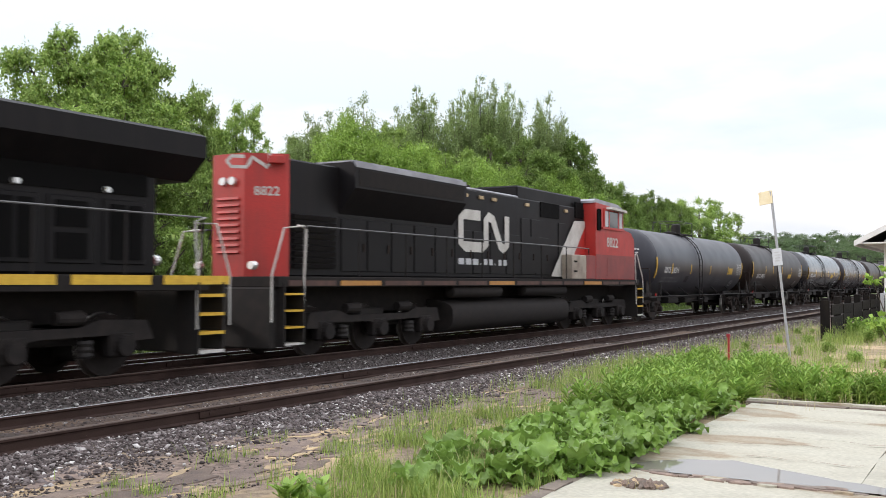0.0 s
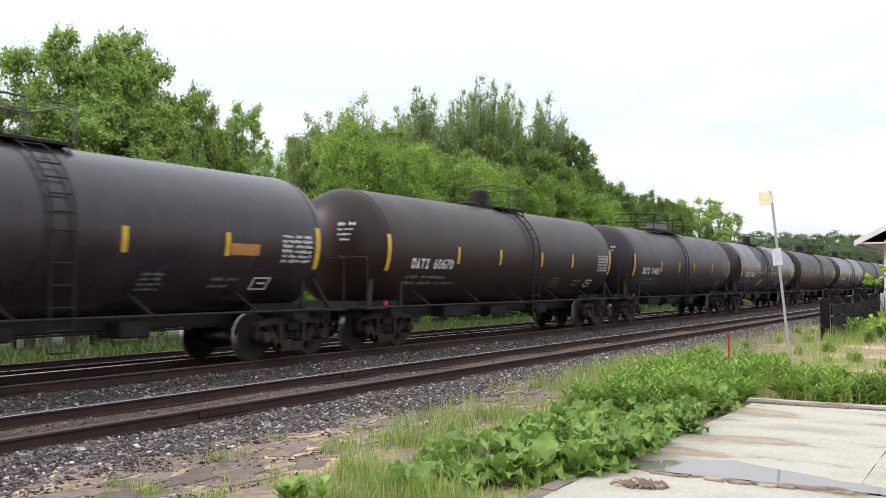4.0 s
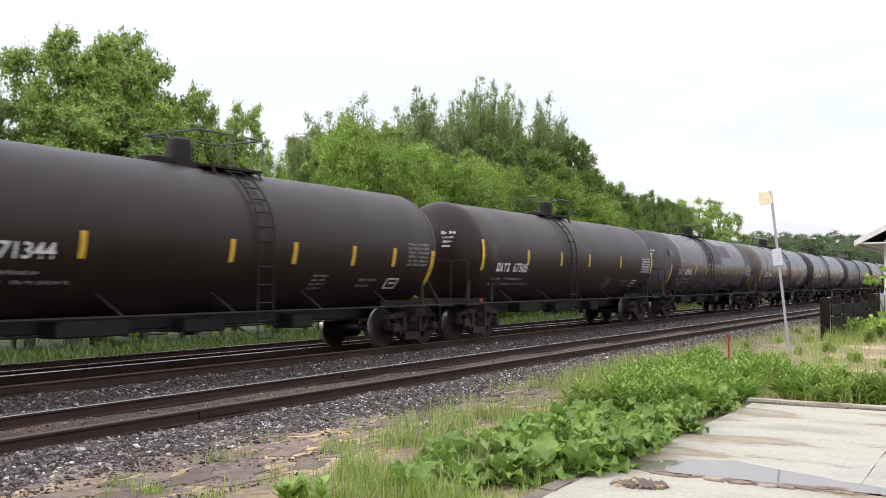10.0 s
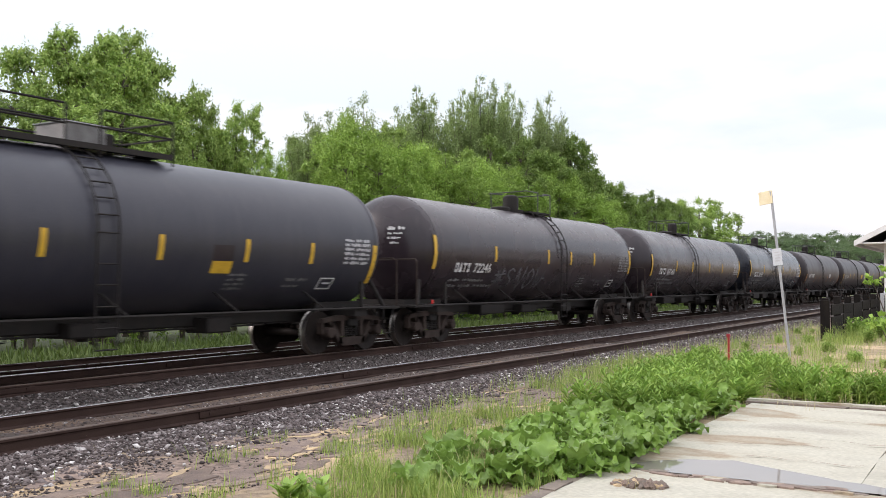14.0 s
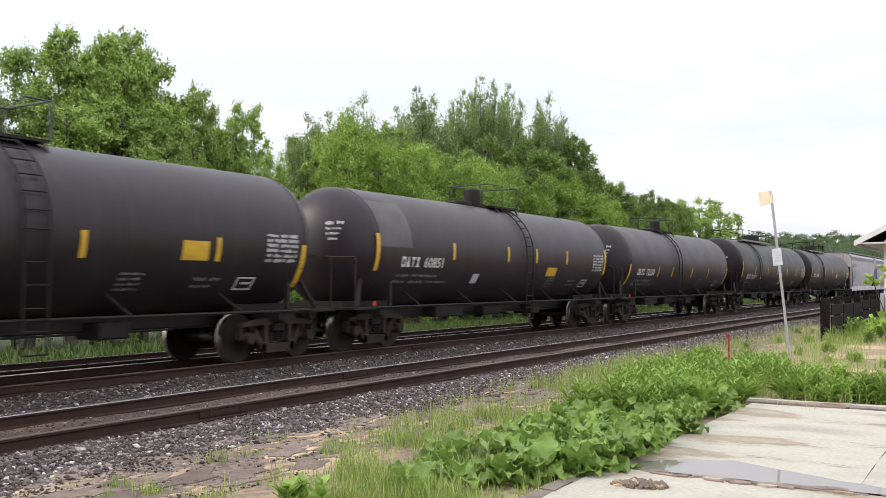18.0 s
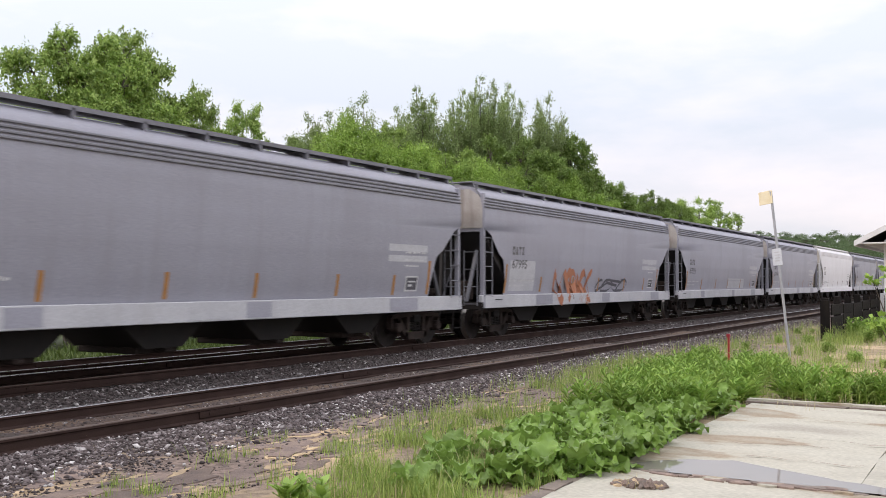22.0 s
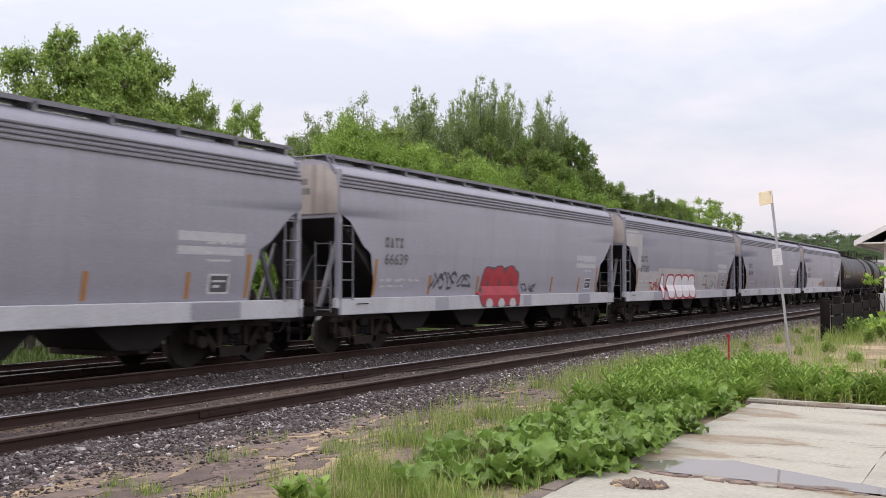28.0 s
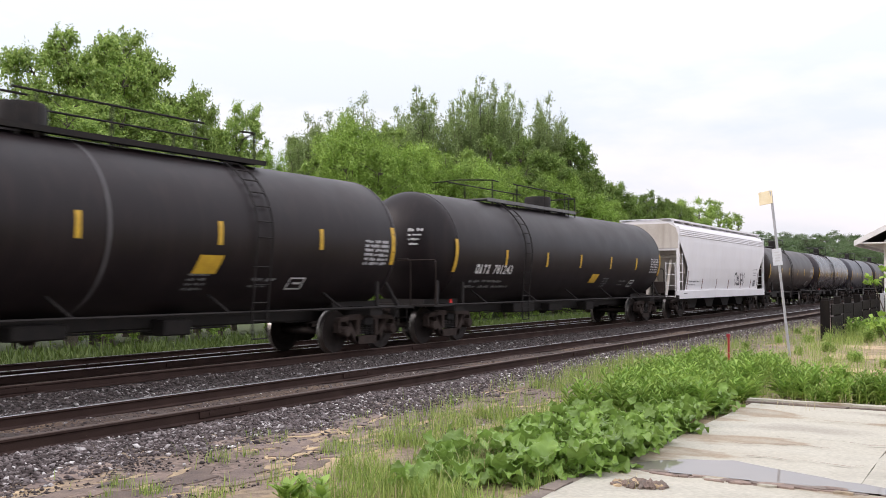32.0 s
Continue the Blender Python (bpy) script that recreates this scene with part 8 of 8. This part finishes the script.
def build_burdock():
    rng = random.Random(17)
    spots = [(7.0, 4.5, 0.28), (7.35, 4.25, 0.28), (7.75, 4.0, 0.32), (8.1, 3.85, 0.36), (8.5, 4.1, 0.36), (8.55, 3.6, 0.34),
             (9.0, 3.75, 0.38), (9.2, 4.2, 0.38), (9.5, 3.6, 0.36), (9.75, 4.0, 0.40), (10.1, 3.7, 0.38), (10.3, 4.3, 0.38), (10.6, 3.8, 0.38), (10.9, 4.2, 0.36), (11.1, 3.65, 0.36),
             (11.5, 3.95, 0.36), (11.9, 3.6, 0.34), (12.2, 4.1, 0.36), (12.6, 3.75, 0.34), (13.0, 4.0, 0.34), (13.4, 3.6, 0.32), (13.9, 3.8, 0.32), (9.9, 4.7, 0.34), (11.2, 4.8, 0.34), (8.9, 4.7, 0.3)]
    spots += [(rng.uniform(7.6, 13.8), rng.uniform(3.55, 4.9), rng.uniform(0.28, 0.4)) for i in range(30)]
    spots += [(8.3, 3.52, 0.34), (8.75, 3.45, 0.36), (9.2, 3.42, 0.36), (9.7, 3.45, 0.34), (10.3, 3.47, 0.33), (11.3, 3.48, 0.3)]
    for i, (x, y, s) in enumerate(spots):
        burdock(x, y, s * 0.88, 100 + i, 13)


build_burdock()


def milkweed(x, y, seed):
    """Upright stems with broad oblong leaves in pairs."""
    rng = random.Random(seed)
    p = root("milkweed_plant", pose(x, y, ground_height(x, y), 0, 0, rng.uniform(0, 360)), "milkweed with broad upright pale green leaves", "weed", "milkweed in the dirt")
    h = rng.uniform(0.2, 0.27)
    part("stem", tubes([(0, 0, -0.02), (0.01, 0.01, h * 0.6), (0.02, 0, h)], r=0.008, n=6), M["leaf_fern"], p)
    for i in range(10):
        u = 0.2 + 0.08 * i
        k = rng.randint(6, 8)
        s = 0.21 * (1.15 - 0.6 * u) * rng.uniform(0.85, 1.15)
        part("leaf", lambda: leaf_bm(1.0, 0.46, 0.03, k, 0.2), M["leaf_fern"], p, at=pose(0.01, 0, h * u, 0, 0, (i % 2) * 180 + (i // 2) * 90 + rng.uniform(-15, 15)) @ pose(0, 0, 0, 0, -rng.uniform(15, 48), 0) @ Matrix.Diagonal((s, s, s, 1)), key=("milk", k), smooth=60)


for _i, (_x, _y) in enumerate(((5.93, 5.03), (6.02, 4.93), (5.86, 4.96), (6.06, 4.78))):
    milkweed(_x, _y, 300 + _i)


def lump_bm(seed):
    """A jagged broken lump sitting on its base."""
    rng = random.Random(seed)
    bm = bmesh.new()
    bmesh.ops.create_icosphere(bm, subdivisions=1, radius=1.0)
    for v in bm.verts:
        v.co *= rng.uniform(0.6, 1.15)
        v.co.z = max(-0.05, v.co.z)
    return bm


def rubble():
    """Crumbled concrete and dead stalks on the slab's broken corner, and old paving far along the verge."""
    rng = random.Random(91)
    for i in range(64):
        a, q = rng.uniform(0, 6.28), rng.random() ** 0.6
        x, y = 8.10 + 0.13 * q * math.cos(a), 2.86 + 0.26 * q * math.sin(a)
        s = rng.uniform(0.022, 0.05) + 0.045 * (1 - q)
        c = root("rubble_piece", pose(x, y, PAD_Z + 0.008, 0, 0, rng.uniform(0, 360)), "crumbled lump of brown concrete on the slab", "rubble", "rubble on the slab")
        part("lump", lambda: lump_bm(i % 7), (M["kerb"], M["crust"], M["sand"], M["crust"])[i % 4], c, at=Matrix.Diagonal((s, s * rng.uniform(0.6, 1), s * rng.uniform(0.6, 1.2), 1)), key=("lump", i % 7))
    old = root("old_paving", pose(0, 0, 0), "worn sandy concrete patches in the grass", "pavement")
    old["kind"] = "structure"
    for i, (x0, x1, y0, y1) in enumerate(((21.0, 21.9, 0.2, 3.4), (24.8, 26.2, 1.4, 3.9), (28.6, 30.2, 2.0, 4.2))):
        part("slab", slab_bm(x0, x1, y0, y1, -0.5, -0.235, 70 + i, 0.3), M["sand"], old, smooth=30)


rubble()


def weed_mesh(seed, high, n_stem, leaf, mat, name, parent):
    """Stems set with many narrow leaves."""
    rng = np.random.default_rng(seed)
    P, T, S = [], [], []
    for k in range(n_stem):
        a = rng.uniform(0, 2 * math.pi)
        r = rng.uniform(0, 0.22)
        bx, by = r * math.cos(a), r * math.sin(a)
        lx, ly = rng.uniform(-0.25, 0.25, 2)
        h = high * rng.uniform(0.6, 1.1)
        for i in range(16):
            u = 0.12 + 0.88 * i / 16
            ang = i * 2.4 + k
            P.append((bx + lx * u * h, by + ly * u * h, h * u))
            T.append((math.cos(ang), math.sin(ang), rng.uniform(0.35, 1.3) + u * 0.6))
            S.append(leaf * (1.15 - 0.55 * u) * rng.uniform(0.7, 1.2))
    p, t, s = np.array(P), np.array(T), np.array(S)
    t /= np.linalg.norm(t, axis=1)[:, None]
    b = np.cross(t, np.array([0, 0, 1.0]))
    b /= np.linalg.norm(b, axis=1)[:, None]
    up = np.cross(b, t)
    mid = p + t * s[:, None] * 0.5 + up * s[:, None] * 0.06
    verts = np.stack([p, mid + b * s[:, None] * 0.105, p + t * s[:, None] - np.array([0, 0, 1]) * s[:, None] * 0.22, mid - b * s[:, None] * 0.105], 1).reshape(-1, 3)
    k = np.arange(len(p))[:, None] * 4
    faces = np.concatenate([k + np.array([[0, 1, 2]]), k + np.array([[0, 2, 3]])], 1).reshape(-1, 3)
    return raw_mesh(name, verts, faces, mat, parent)


def build_weeds():
    rng = random.Random(29)
    protos, settle = [], []
    for s in range(4):
        w = root("weed", pose(0, 0, 0), "leafy green weed clump beside the slab", "weed", "leafy weeds on the verge")
        weed_mesh(200 + s, 0.52, 18, 0.22, M["leaf_fern"], "foliage", w)
        st = bmesh.new()
        tube(st, [(0, 0, 0), (0.03, 0.02, 0.2), (0.02, 0.05, 0.36)], [0.012, 0.009, 0.004], 5)
        part("stem", st, M["leaf_fern"], w)
        protos.append(w)
    spots = []
    for i in range(96):      # thick stand along the verge near the stake
        x = rng.uniform(11.8, 19.5)
        spots.append((x, rng.uniform(3.9, 5.0 + 0.11 * (x - 12)), rng.uniform(0.72, 1.08)))
    for i in range(46):      # row behind the slab
        spots.append((rng.uniform(15.0, 17.2), rng.uniform(-3.5, 4.2), rng.uniform(0.6, 1.05)))
    for i in range(40):      # scattered growth towards the fence
        spots.append((rng.uniform(20, 38), rng.uniform(1.0, 7.0), rng.uniform(0.25, 0.65)))
    for i in range(22):
        spots.append((rng.uniform(31, 50), rng.uniform(3.6, 4.8), rng.uniform(0.7, 1.3)))
    for i, (x, y, s) in enumerate(spots):
        m = pose(x, y, ground_height(x, y) - 0.02, 0, 0, rng.uniform(0, 360)) @ Matrix.Diagonal((s * rng.uniform(0.9, 1.4), s * rng.uniform(0.9, 1.4), s, 1))
        if i < 4:
            settle.append((protos[i], m))
        else:
            copy_thing(protos[i % 4], m)
    for proto, m in settle:
        proto.matrix_basis = m


build_weeds()


def edge_bush():
    t = root("bush", pose(17.4, 1.98, -0.25), "bright green leafy bush at the platform edge", "bush")
    cents = []
    rng = random.Random(3)
    bm = bmesh.new()
    for i in range(22):
        a = rng.uniform(0, 6.28)
        r = rng.uniform(0.1, 0.62)
        z = rng.uniform(0.5, 2.05)
        c = (r * math.cos(a), r * math.sin(a) - 0.45, z, rng.uniform(0.1, 0.2))
        cents.append(c)
        tube(bm, [(0, -0.45, 0), (c[0] * 0.5, c[1] * 0.5 - 0.22, z * 0.6), c[:3]], [0.02, 0.014, 0.005], 5)
    part("branches", bm, M["bark"], t)
    crown_mesh("foliage", 71, cents, 0.055, 55, 1.5, M["leaf_bright"], t)


edge_bush()


# ---------- the train ----------
SPEED = 21.89
TRAIN = []


def first(n):
    return 45.5 + 17.0 * (n - 1) - (0.13 if n > 3 else 0.0)


BLACK = "black tank car with yellow tape stripes and white stencils"
TRAIN += [lead_locomotive(2.3), locomotive(25.5)]
BLUE = (-7.35, -6.9, 2.78, 3.05, "tank_grey", "dull blue painted square")
TRAIN += [
    tank_car(first(1), "68311", "grey", label="dark grey tank car with yellow stripes and placard", shorts=(-5.09, -2.29, 0.95, 4.24), sz=1.99, tall=1.8, num=(-6.1, 2.02), placard=(4.4, 5.1, 2.03, 2.34, 0), plates=((-2.9, -2.4, 1.62, 1.9, "tank_soot", "black patch"),), seed=1),
    tank_car(first(2), "88813", "brown", label="dark brown tank car with white numerals", shorts=(-4.05, -2.0, 0.66, 3.6), sz=2.16, tall=1.94, num=(-6.1, 1.86), placard=(2.6, 3.5, 1.88, 2.14, 0.1), seed=2),
    tank_car(first(3), "67516", "sheen", label="glossy black tank car with bright sky reflection", shorts=(-4.29, -1.82, 1.22, 4.06), sz=2.07, tall=1.84, num=(-6.28, 2.01), placard=(2.4, 3.3, 1.97, 2.24, 0.05), seed=3),
    tank_car(first(4), "35899", "black", label=BLACK, top_style="B", shorts=(-4.08, -0.91, 1.99, 4.41), sz=2.1, num=(-6.3, 2.2), plates=((4.5, 5.3, 2.12, 2.34, "orange", "dusty yellow panel"),), seed=4),
    tank_car(first(5), "60670", "brown", label="dusty brown tank car with yellow stripes", top_style="B", seed=5),
    tank_car(first(6), "71402", "charcoal", top_style="G", label="charcoal tank car with a long railed walkway", shorts=(-3.9, -1.4, 0.85, 3.92), sz=2.05, tall=1.86, plates=((5.85, 6.75, 1.95, 2.55, "tank_patch", "grey data panel"),), seed=6),
    tank_car(first(7), "37688", "black", label="black tank car with smeared top and yellow placard", shorts=(-3.69, -1.34, 0.26, 3.68), sz=2.15, tall=1.93, num=(-6.12, 1.93), placard=(-2.45, -1.9, 1.43, 1.78, 0.12), plates=(BLUE,),
             patches=((-3.2, 1.5, 2.9, 3.7, "tank_soot"), (-2.6, 2.0, 2.25, 2.9, "tank_soot")), seed=7),
    tank_car(first(8), "67518", "brown", top_style="B", label="brown tank car with rose-brown repainted top and rusty numerals", shorts=(-4.04, -0.7, 1.92, 4.6), sz=2.13, tall=1.9, num=(-6.07, 1.99), mark_mat="rust_ink", num_mat="rust_ink",
             patches=((-7.1, -1.75, 2.78, 3.88, "tank_rose"), (1.9, 7.05, 2.84, 3.88, "tank_rose")), scrawls=((-2.0, -0.9, 1.6, 2.0, 4, 80), (3.2, 4.4, 1.75, 2.05, 4, 81)), plates=((5.9, 6.7, 2.0, 2.6, "tank_patch", "grey data panel"),), seed=8),
    tank_car(first(9), "72562", "black", top_style="B", label=BLACK, shorts=(-3.89, -0.37, 1.4, 3.73), sz=2.08, tall=1.86, num=(-6.13, 1.87), bands=((-0.1, 0.25, "tank_brown"),), plates=(BLUE, (4.9, 5.5, 1.82, 2.05, "pale_patch", "pale green plate")), seed=9),
    tank_car(first(10), "28421", "brown", top_style="B", label="brown tank car with dusty ends", ends="tank_tan", shorts=(-3.77, -0.77, 1.7, 4.53), sz=2.09, num=(-6.08, 2.0), placard=(3.6, 4.5, 1.84, 2.08, 0.1), plates=((-0.75, -0.45, 1.78, 2.0, "pale_patch", "pale smudge"),), seed=10),
    tank_car(first(11), "69804", "black", top_style="B", ends="tank_tan", label="black tank car with a tan dusty end", shorts=(-3.84, -1.87, -0.12, 1.86, 3.72), sz=2.08, tall=1.53, num=(-6.18, 1.88), seed=11),
    tank_car(first(12), "71344", "brown", top_style="B", label="dull brown tank car with white numerals", shorts=(-3.49, -0.12, 1.72, 3.75, 5.37), sz=1.98, tall=1.54, num=(-5.98, 1.96), seed=12),
    tank_car(first(13), "67505", "brown", ends="tank_brown", label="dull brown tank car with white numerals", shorts=(-4.33, -1.86, 0.52, 3.58), sz=2.15, tall=1.94, num=(-6.3, 1.92), plates=((-6.75, -6.3, 2.2, 2.75, "tank_charcoal", "dull grey patch"),), seed=13),
    tank_car(first(14), "67816", "black", bands=((-7.05, -5.9, "tank_soot"), (5.85, 7.05, "tank_soot")), ends="tank_patch", label="black tank car with patchy repainted rings", shorts=(-3.54, -1.69, 1.7, 4.11), sz=1.94, tall=1.5, num=(-6.15, 1.96), plates=(BLUE,),
             patches=((-1.6, 0.9, 2.5, 3.8, "tank_soot"), (0.9, 3.0, 2.9, 3.5, "tank_charcoal")), seed=14, mark_mat="rust_ink"),
    tank_car(first(15), "67081", "black", top_style="B", ends="tank_tan", bands=((-1.1, -0.1, "tank_sheen"), (-5.6, -5.5, "tank_patch"), (-3.8, -3.72, "tank_patch")), label="black tank car with tan dusty ends", shorts=(-3.79, -2.23, -0.18, 1.94, 3.69), sz=2.02, tall=1.5, tall_right=5.72, num=(-6.1, 1.96), seed=15),
    tank_car(first(16), "59594", "black", label="black tank car with pale sprayed scrawls", shorts=(-3.94, -1.63, 0.49, 2.98), sz=2.16, tall=1.94, num=(-6.23, 1.98), scrawls=((-3.2, -1.3, 1.42, 1.9, 7, 21), (0.4, 2.2, 1.42, 2.0, 6, 25), (0.1, 0.7, 2.05, 2.3, 3, 27), (4.2, 5.0, 1.85, 2.2, 3, 29)), plates=((-7.3, -7.08, 2.78, 2.84, "yellow", "short end of torn tape"),), seed=16),
    tank_car(first(17), "89746", "grey", top_style="G", label="blue-grey tank car with a long railed walkway", shorts=(-5.02, -3.04, -1.66, 0.69, 2.86, 4.83), sz=1.99, tall=1.58, num=(-6.05, 1.83), placard=(1.98, 2.5, 1.77, 2.0, 0), plates=((1.95, 2.5, 2.0, 2.3, "tank_charcoal", "faded upper half of the placard"),), seed=17),
    tank_car(first(18), "72246", "black", top_style="B", label="black tank car with a pale sprayed word", shorts=(-3.89, -0.31, 1.47, 3.52), sz=2.19, tall=1.95, num=(-6.1, 1.88), sprayed=("#SNOW", -3.8, -0.35, 1.42, 2.02), seed=18),
    tank_car(first(19), "67360", "black", label=BLACK, seed=19),
    tank_car(first(20), "60957", "navy", label="blue-black tank car with yellow stripes", shorts=(-3.9, -0.4, 1.4, 3.63), sz=2.2, tall=1.98, plates=((5.85, 6.9, 1.98, 2.52, "tank_patch", "grey data panel"),), seed=20),
    tank_car(first(21), "60867", "charcoal", label="charcoal tank car with white numerals", stripe="orange", shorts=(-3.66, -1.77, 1.66, 3.74), sz=1.67, tall=1.36, num=(-6.25, 1.99), plates=((2.3, 2.95, 2.0, 2.28, "pale_patch", "pale plate"), (-7.0, -6.7, 2.42, 2.66, "tank_patch", "dull square")), seed=21),
    tank_car(first(22), "59647", "charcoal", top_style="B", label="charcoal tank car with a plain round end", placard=(3.75, 4.4, 2.0, 2.35, 0), shorts=(-3.38, -1.04, 1.64, 4.64), sz=1.99, tall=1.5, num=(-6.27, 1.99), seed=22),
    tank_car(first(23), "60851", "charcoal", top_style="B", label="charcoal tank car with a grey repainted square", placard=(2.25, 3.0, 1.80, 2.08, 0), shorts=(-3.69, -0.54, 1.37, 3.69), sz=2.2, tall=1.88, num=(-6.15, 1.98), patches=((-7.1, -5.75, 2.45, 3.55, "tank_patch"),), plates=((-2.45, -2.1, 1.58, 1.84, "pale_patch", "grey plate"),), seed=23),
    tank_car(first(24), "72250", "charcoal", label="charcoal tank car with white numerals", shorts=(-3.71, -1.83, 1.06, 3.74), sz=1.84, tall=1.45, num=(-6.25, 1.9), seed=24),
    tank_car(455.4, "781219", "soot", half=10.2, r=1.56, top_style="P", lx=-4.93, label="long black pressure tank car with a railed walkway", shorts=(-5.93, -2.73, -0.08, 2.8, 5.66), sz=2.07, tall=1.9, num=(-7.7, 1.81), placard=(1.0, 1.6, 1.51, 1.82, 0.14), box=(-4.4, 1.83), seed=25, group="long pressure tank cars"),
    tank_car(475.9, "64640", "soot", half=10.2, r=1.56, top_style="P", lx=-4.24, label="long black pressure tank car with white numerals", shorts=(-6.12, -3.05, 0.05, 3.46, 6.26), sz=2.28, tall=2.02, num=(-7.9, 2.03), placard=(2.05, 2.78, 1.99, 2.28, 0), box=(-5.3, 2.0), plates=((-3.75, -3.3, 2.32, 2.48, "dim_ink", "pale stencil panel"),), seed=26, group="long pressure tank cars"),
]
HOPS = [
    ("66322", {}), ("67995", dict(graffiti=[("graf_orange", -3.4, -0.4, 1.0, 1.95, 0.16, 7, 3), ("graf_black", 0.2, 3.2, 1.3, 1.7, 0.05, 6, 4)], patches=((-6.6, -4.9, 1.35, 0.9),), label="grey hopper car with orange spray paint")),
    ("67921", dict(patches=((0.4, 3.8, 1.32, 0.5),))), ("67944", {}), ("7657", dict(white=True, mark=3, label="clean off-white covered hopper car")),
    ("66640", dict(patches=((-5.6, -3.0, 1.3, 0.5), (-1.6, 3.0, 1.32, 0.45)))), ("66218", {}), ("67827", {}),
    ("66639", dict(emblem="red", graffiti=[("graf_black", -4.4, -3.1, 1.45, 1.85, 0.045, 6, 11), ("graf_black", -3.0, -2.3, 1.5, 1.8, 0.04, 3, 12), ("graf_black", 0.8, 1.8, 1.33, 1.55, 0.03, 5, 14)], label="grey hopper car with a red spray-painted emblem")),
    ("67582", dict(emblem="white", graffiti=[("graf_red", -5.3, -4.1, 1.32, 1.6, 0.035, 6, 21), ("graf_black", 2.4, 5.0, 1.3, 1.95, 0.03, 8, 23)], patches=((-6.7, -4.3, 1.26, 0.8, "beige_patch"), (-4.3, 0.6, 1.26, 0.95, "beige_patch"), (0.6, 5.0, 1.26, 0.86, "beige_patch"), (-8.2, -6.75, 3.0, 0.62, "beige_patch"), (-6.9, -6.4, 2.2, 1.3, "beige_patch")), label="grey hopper car with red and white spray paint")),
    ("66548", {}), ("66207", dict(graffiti=[("graf_orange", -1.55, -0.95, 1.42, 1.68, 0.07, 5, 31), ("graf_orange", -0.85, -0.42, 1.5, 1.66, 0.05, 4, 32), ("graf_orange", -0.25, 0.33, 1.47, 1.7, 0.06, 5, 33), ("graf_orange", 0.45, 0.8, 1.4, 1.5, 0.05, 3, 34), ("graf_orange", 0.74, 0.84, 1.5, 1.9, 0.06, 2, 35)], patches=((-6.6, -0.8, 1.25, 0.68),))),
]
for i, (num, extra) in enumerate(HOPS):
    opts = dict(label="light grey covered hopper car with orange tape", seed=40 + i)
    opts.update(extra)
    TRAIN.append(hopper_car(486.3 + 17.82 * (i + 0.5), num, **opts))
TRAIN += [
    tank_car(710.3, "64657", "soot", half=10.2, r=1.56, top_style="Q", lx=4.25, label="long charcoal pressure tank car", shorts=(-5.89, -3.48, -0.03, 3.1, 6.09), sz=2.29, tall=2.02, num=(-7.9, 2.02), placard=(2.55, 3.15, 1.76, 2.1, 0.1), box=(-5.3, 2.02), bands=((0.55, 0.62, "tank_patch"),), seed=61, group="long pressure tank cars"),
    tank_car(730.5, "781243", "soot", half=9.7, r=1.56, top_style="P", lx=-4.2, label="long black pressure tank car", shorts=(-5.5, -2.7, 0.0, 2.8, 5.5), num=(-7.2, 1.85), placard=(1.2, 1.8, 1.6, 1.9, 0.12), seed=62, group="long pressure tank cars"),
    hopper_car(750.8 - 0.9, "", white=True, label="off-white covered hopper car behind the tanks", seed=63, graffiti=[("graf_black", 1.6, 3.6, 1.5, 2.1, 0.06, 7, 51)]),
]
for i, pnt in enumerate(("brown", "black", "grey", "charcoal", "black", "brown", "black", "charcoal")):
    TRAIN.append(tank_car(767.4 + 17.0 * i, "", pnt, label="dark tank car with yellow tape stripes", seed=70 + i, detail=1))


# ---------- movement ----------
def motions():
    """The train rolls past at a steady speed; every wheelset turns with it."""
    places = {v: v.matrix_basis.translation.x for v in TRAIN}
    for v in TRAIN:
        S = places[v]
        walk(v, [(t, pose(S - SPEED * t, TRAIN_TRACK, 0)) for t in (0.0, 8.0, 16.0, 24.0, 32.0)])
    for w, car, r, at in SPINNERS:
        S = places[car]
        t0 = max(0.0, (S - 95) / SPEED)
        t1 = min(32.0, (S + 4) / SPEED)
        if t1 <= t0:
            continue
        f0, f1 = int(t0 * FPS), int(math.ceil(t1 * FPS))
        turn = -math.degrees(SPEED / FPS / r)
        rows = [(f / FPS, at @ pose(0, 0, 0, 0, turn * (f - f0), 0)) for f in range(f0, f1 + 1)]
        if f0 > 0:
            rows.insert(0, (0.0, rows[0][1]))
        if f1 < 32 * FPS:
            rows.append((32.0, rows[-1][1]))
        walk(w, rows)


motions()
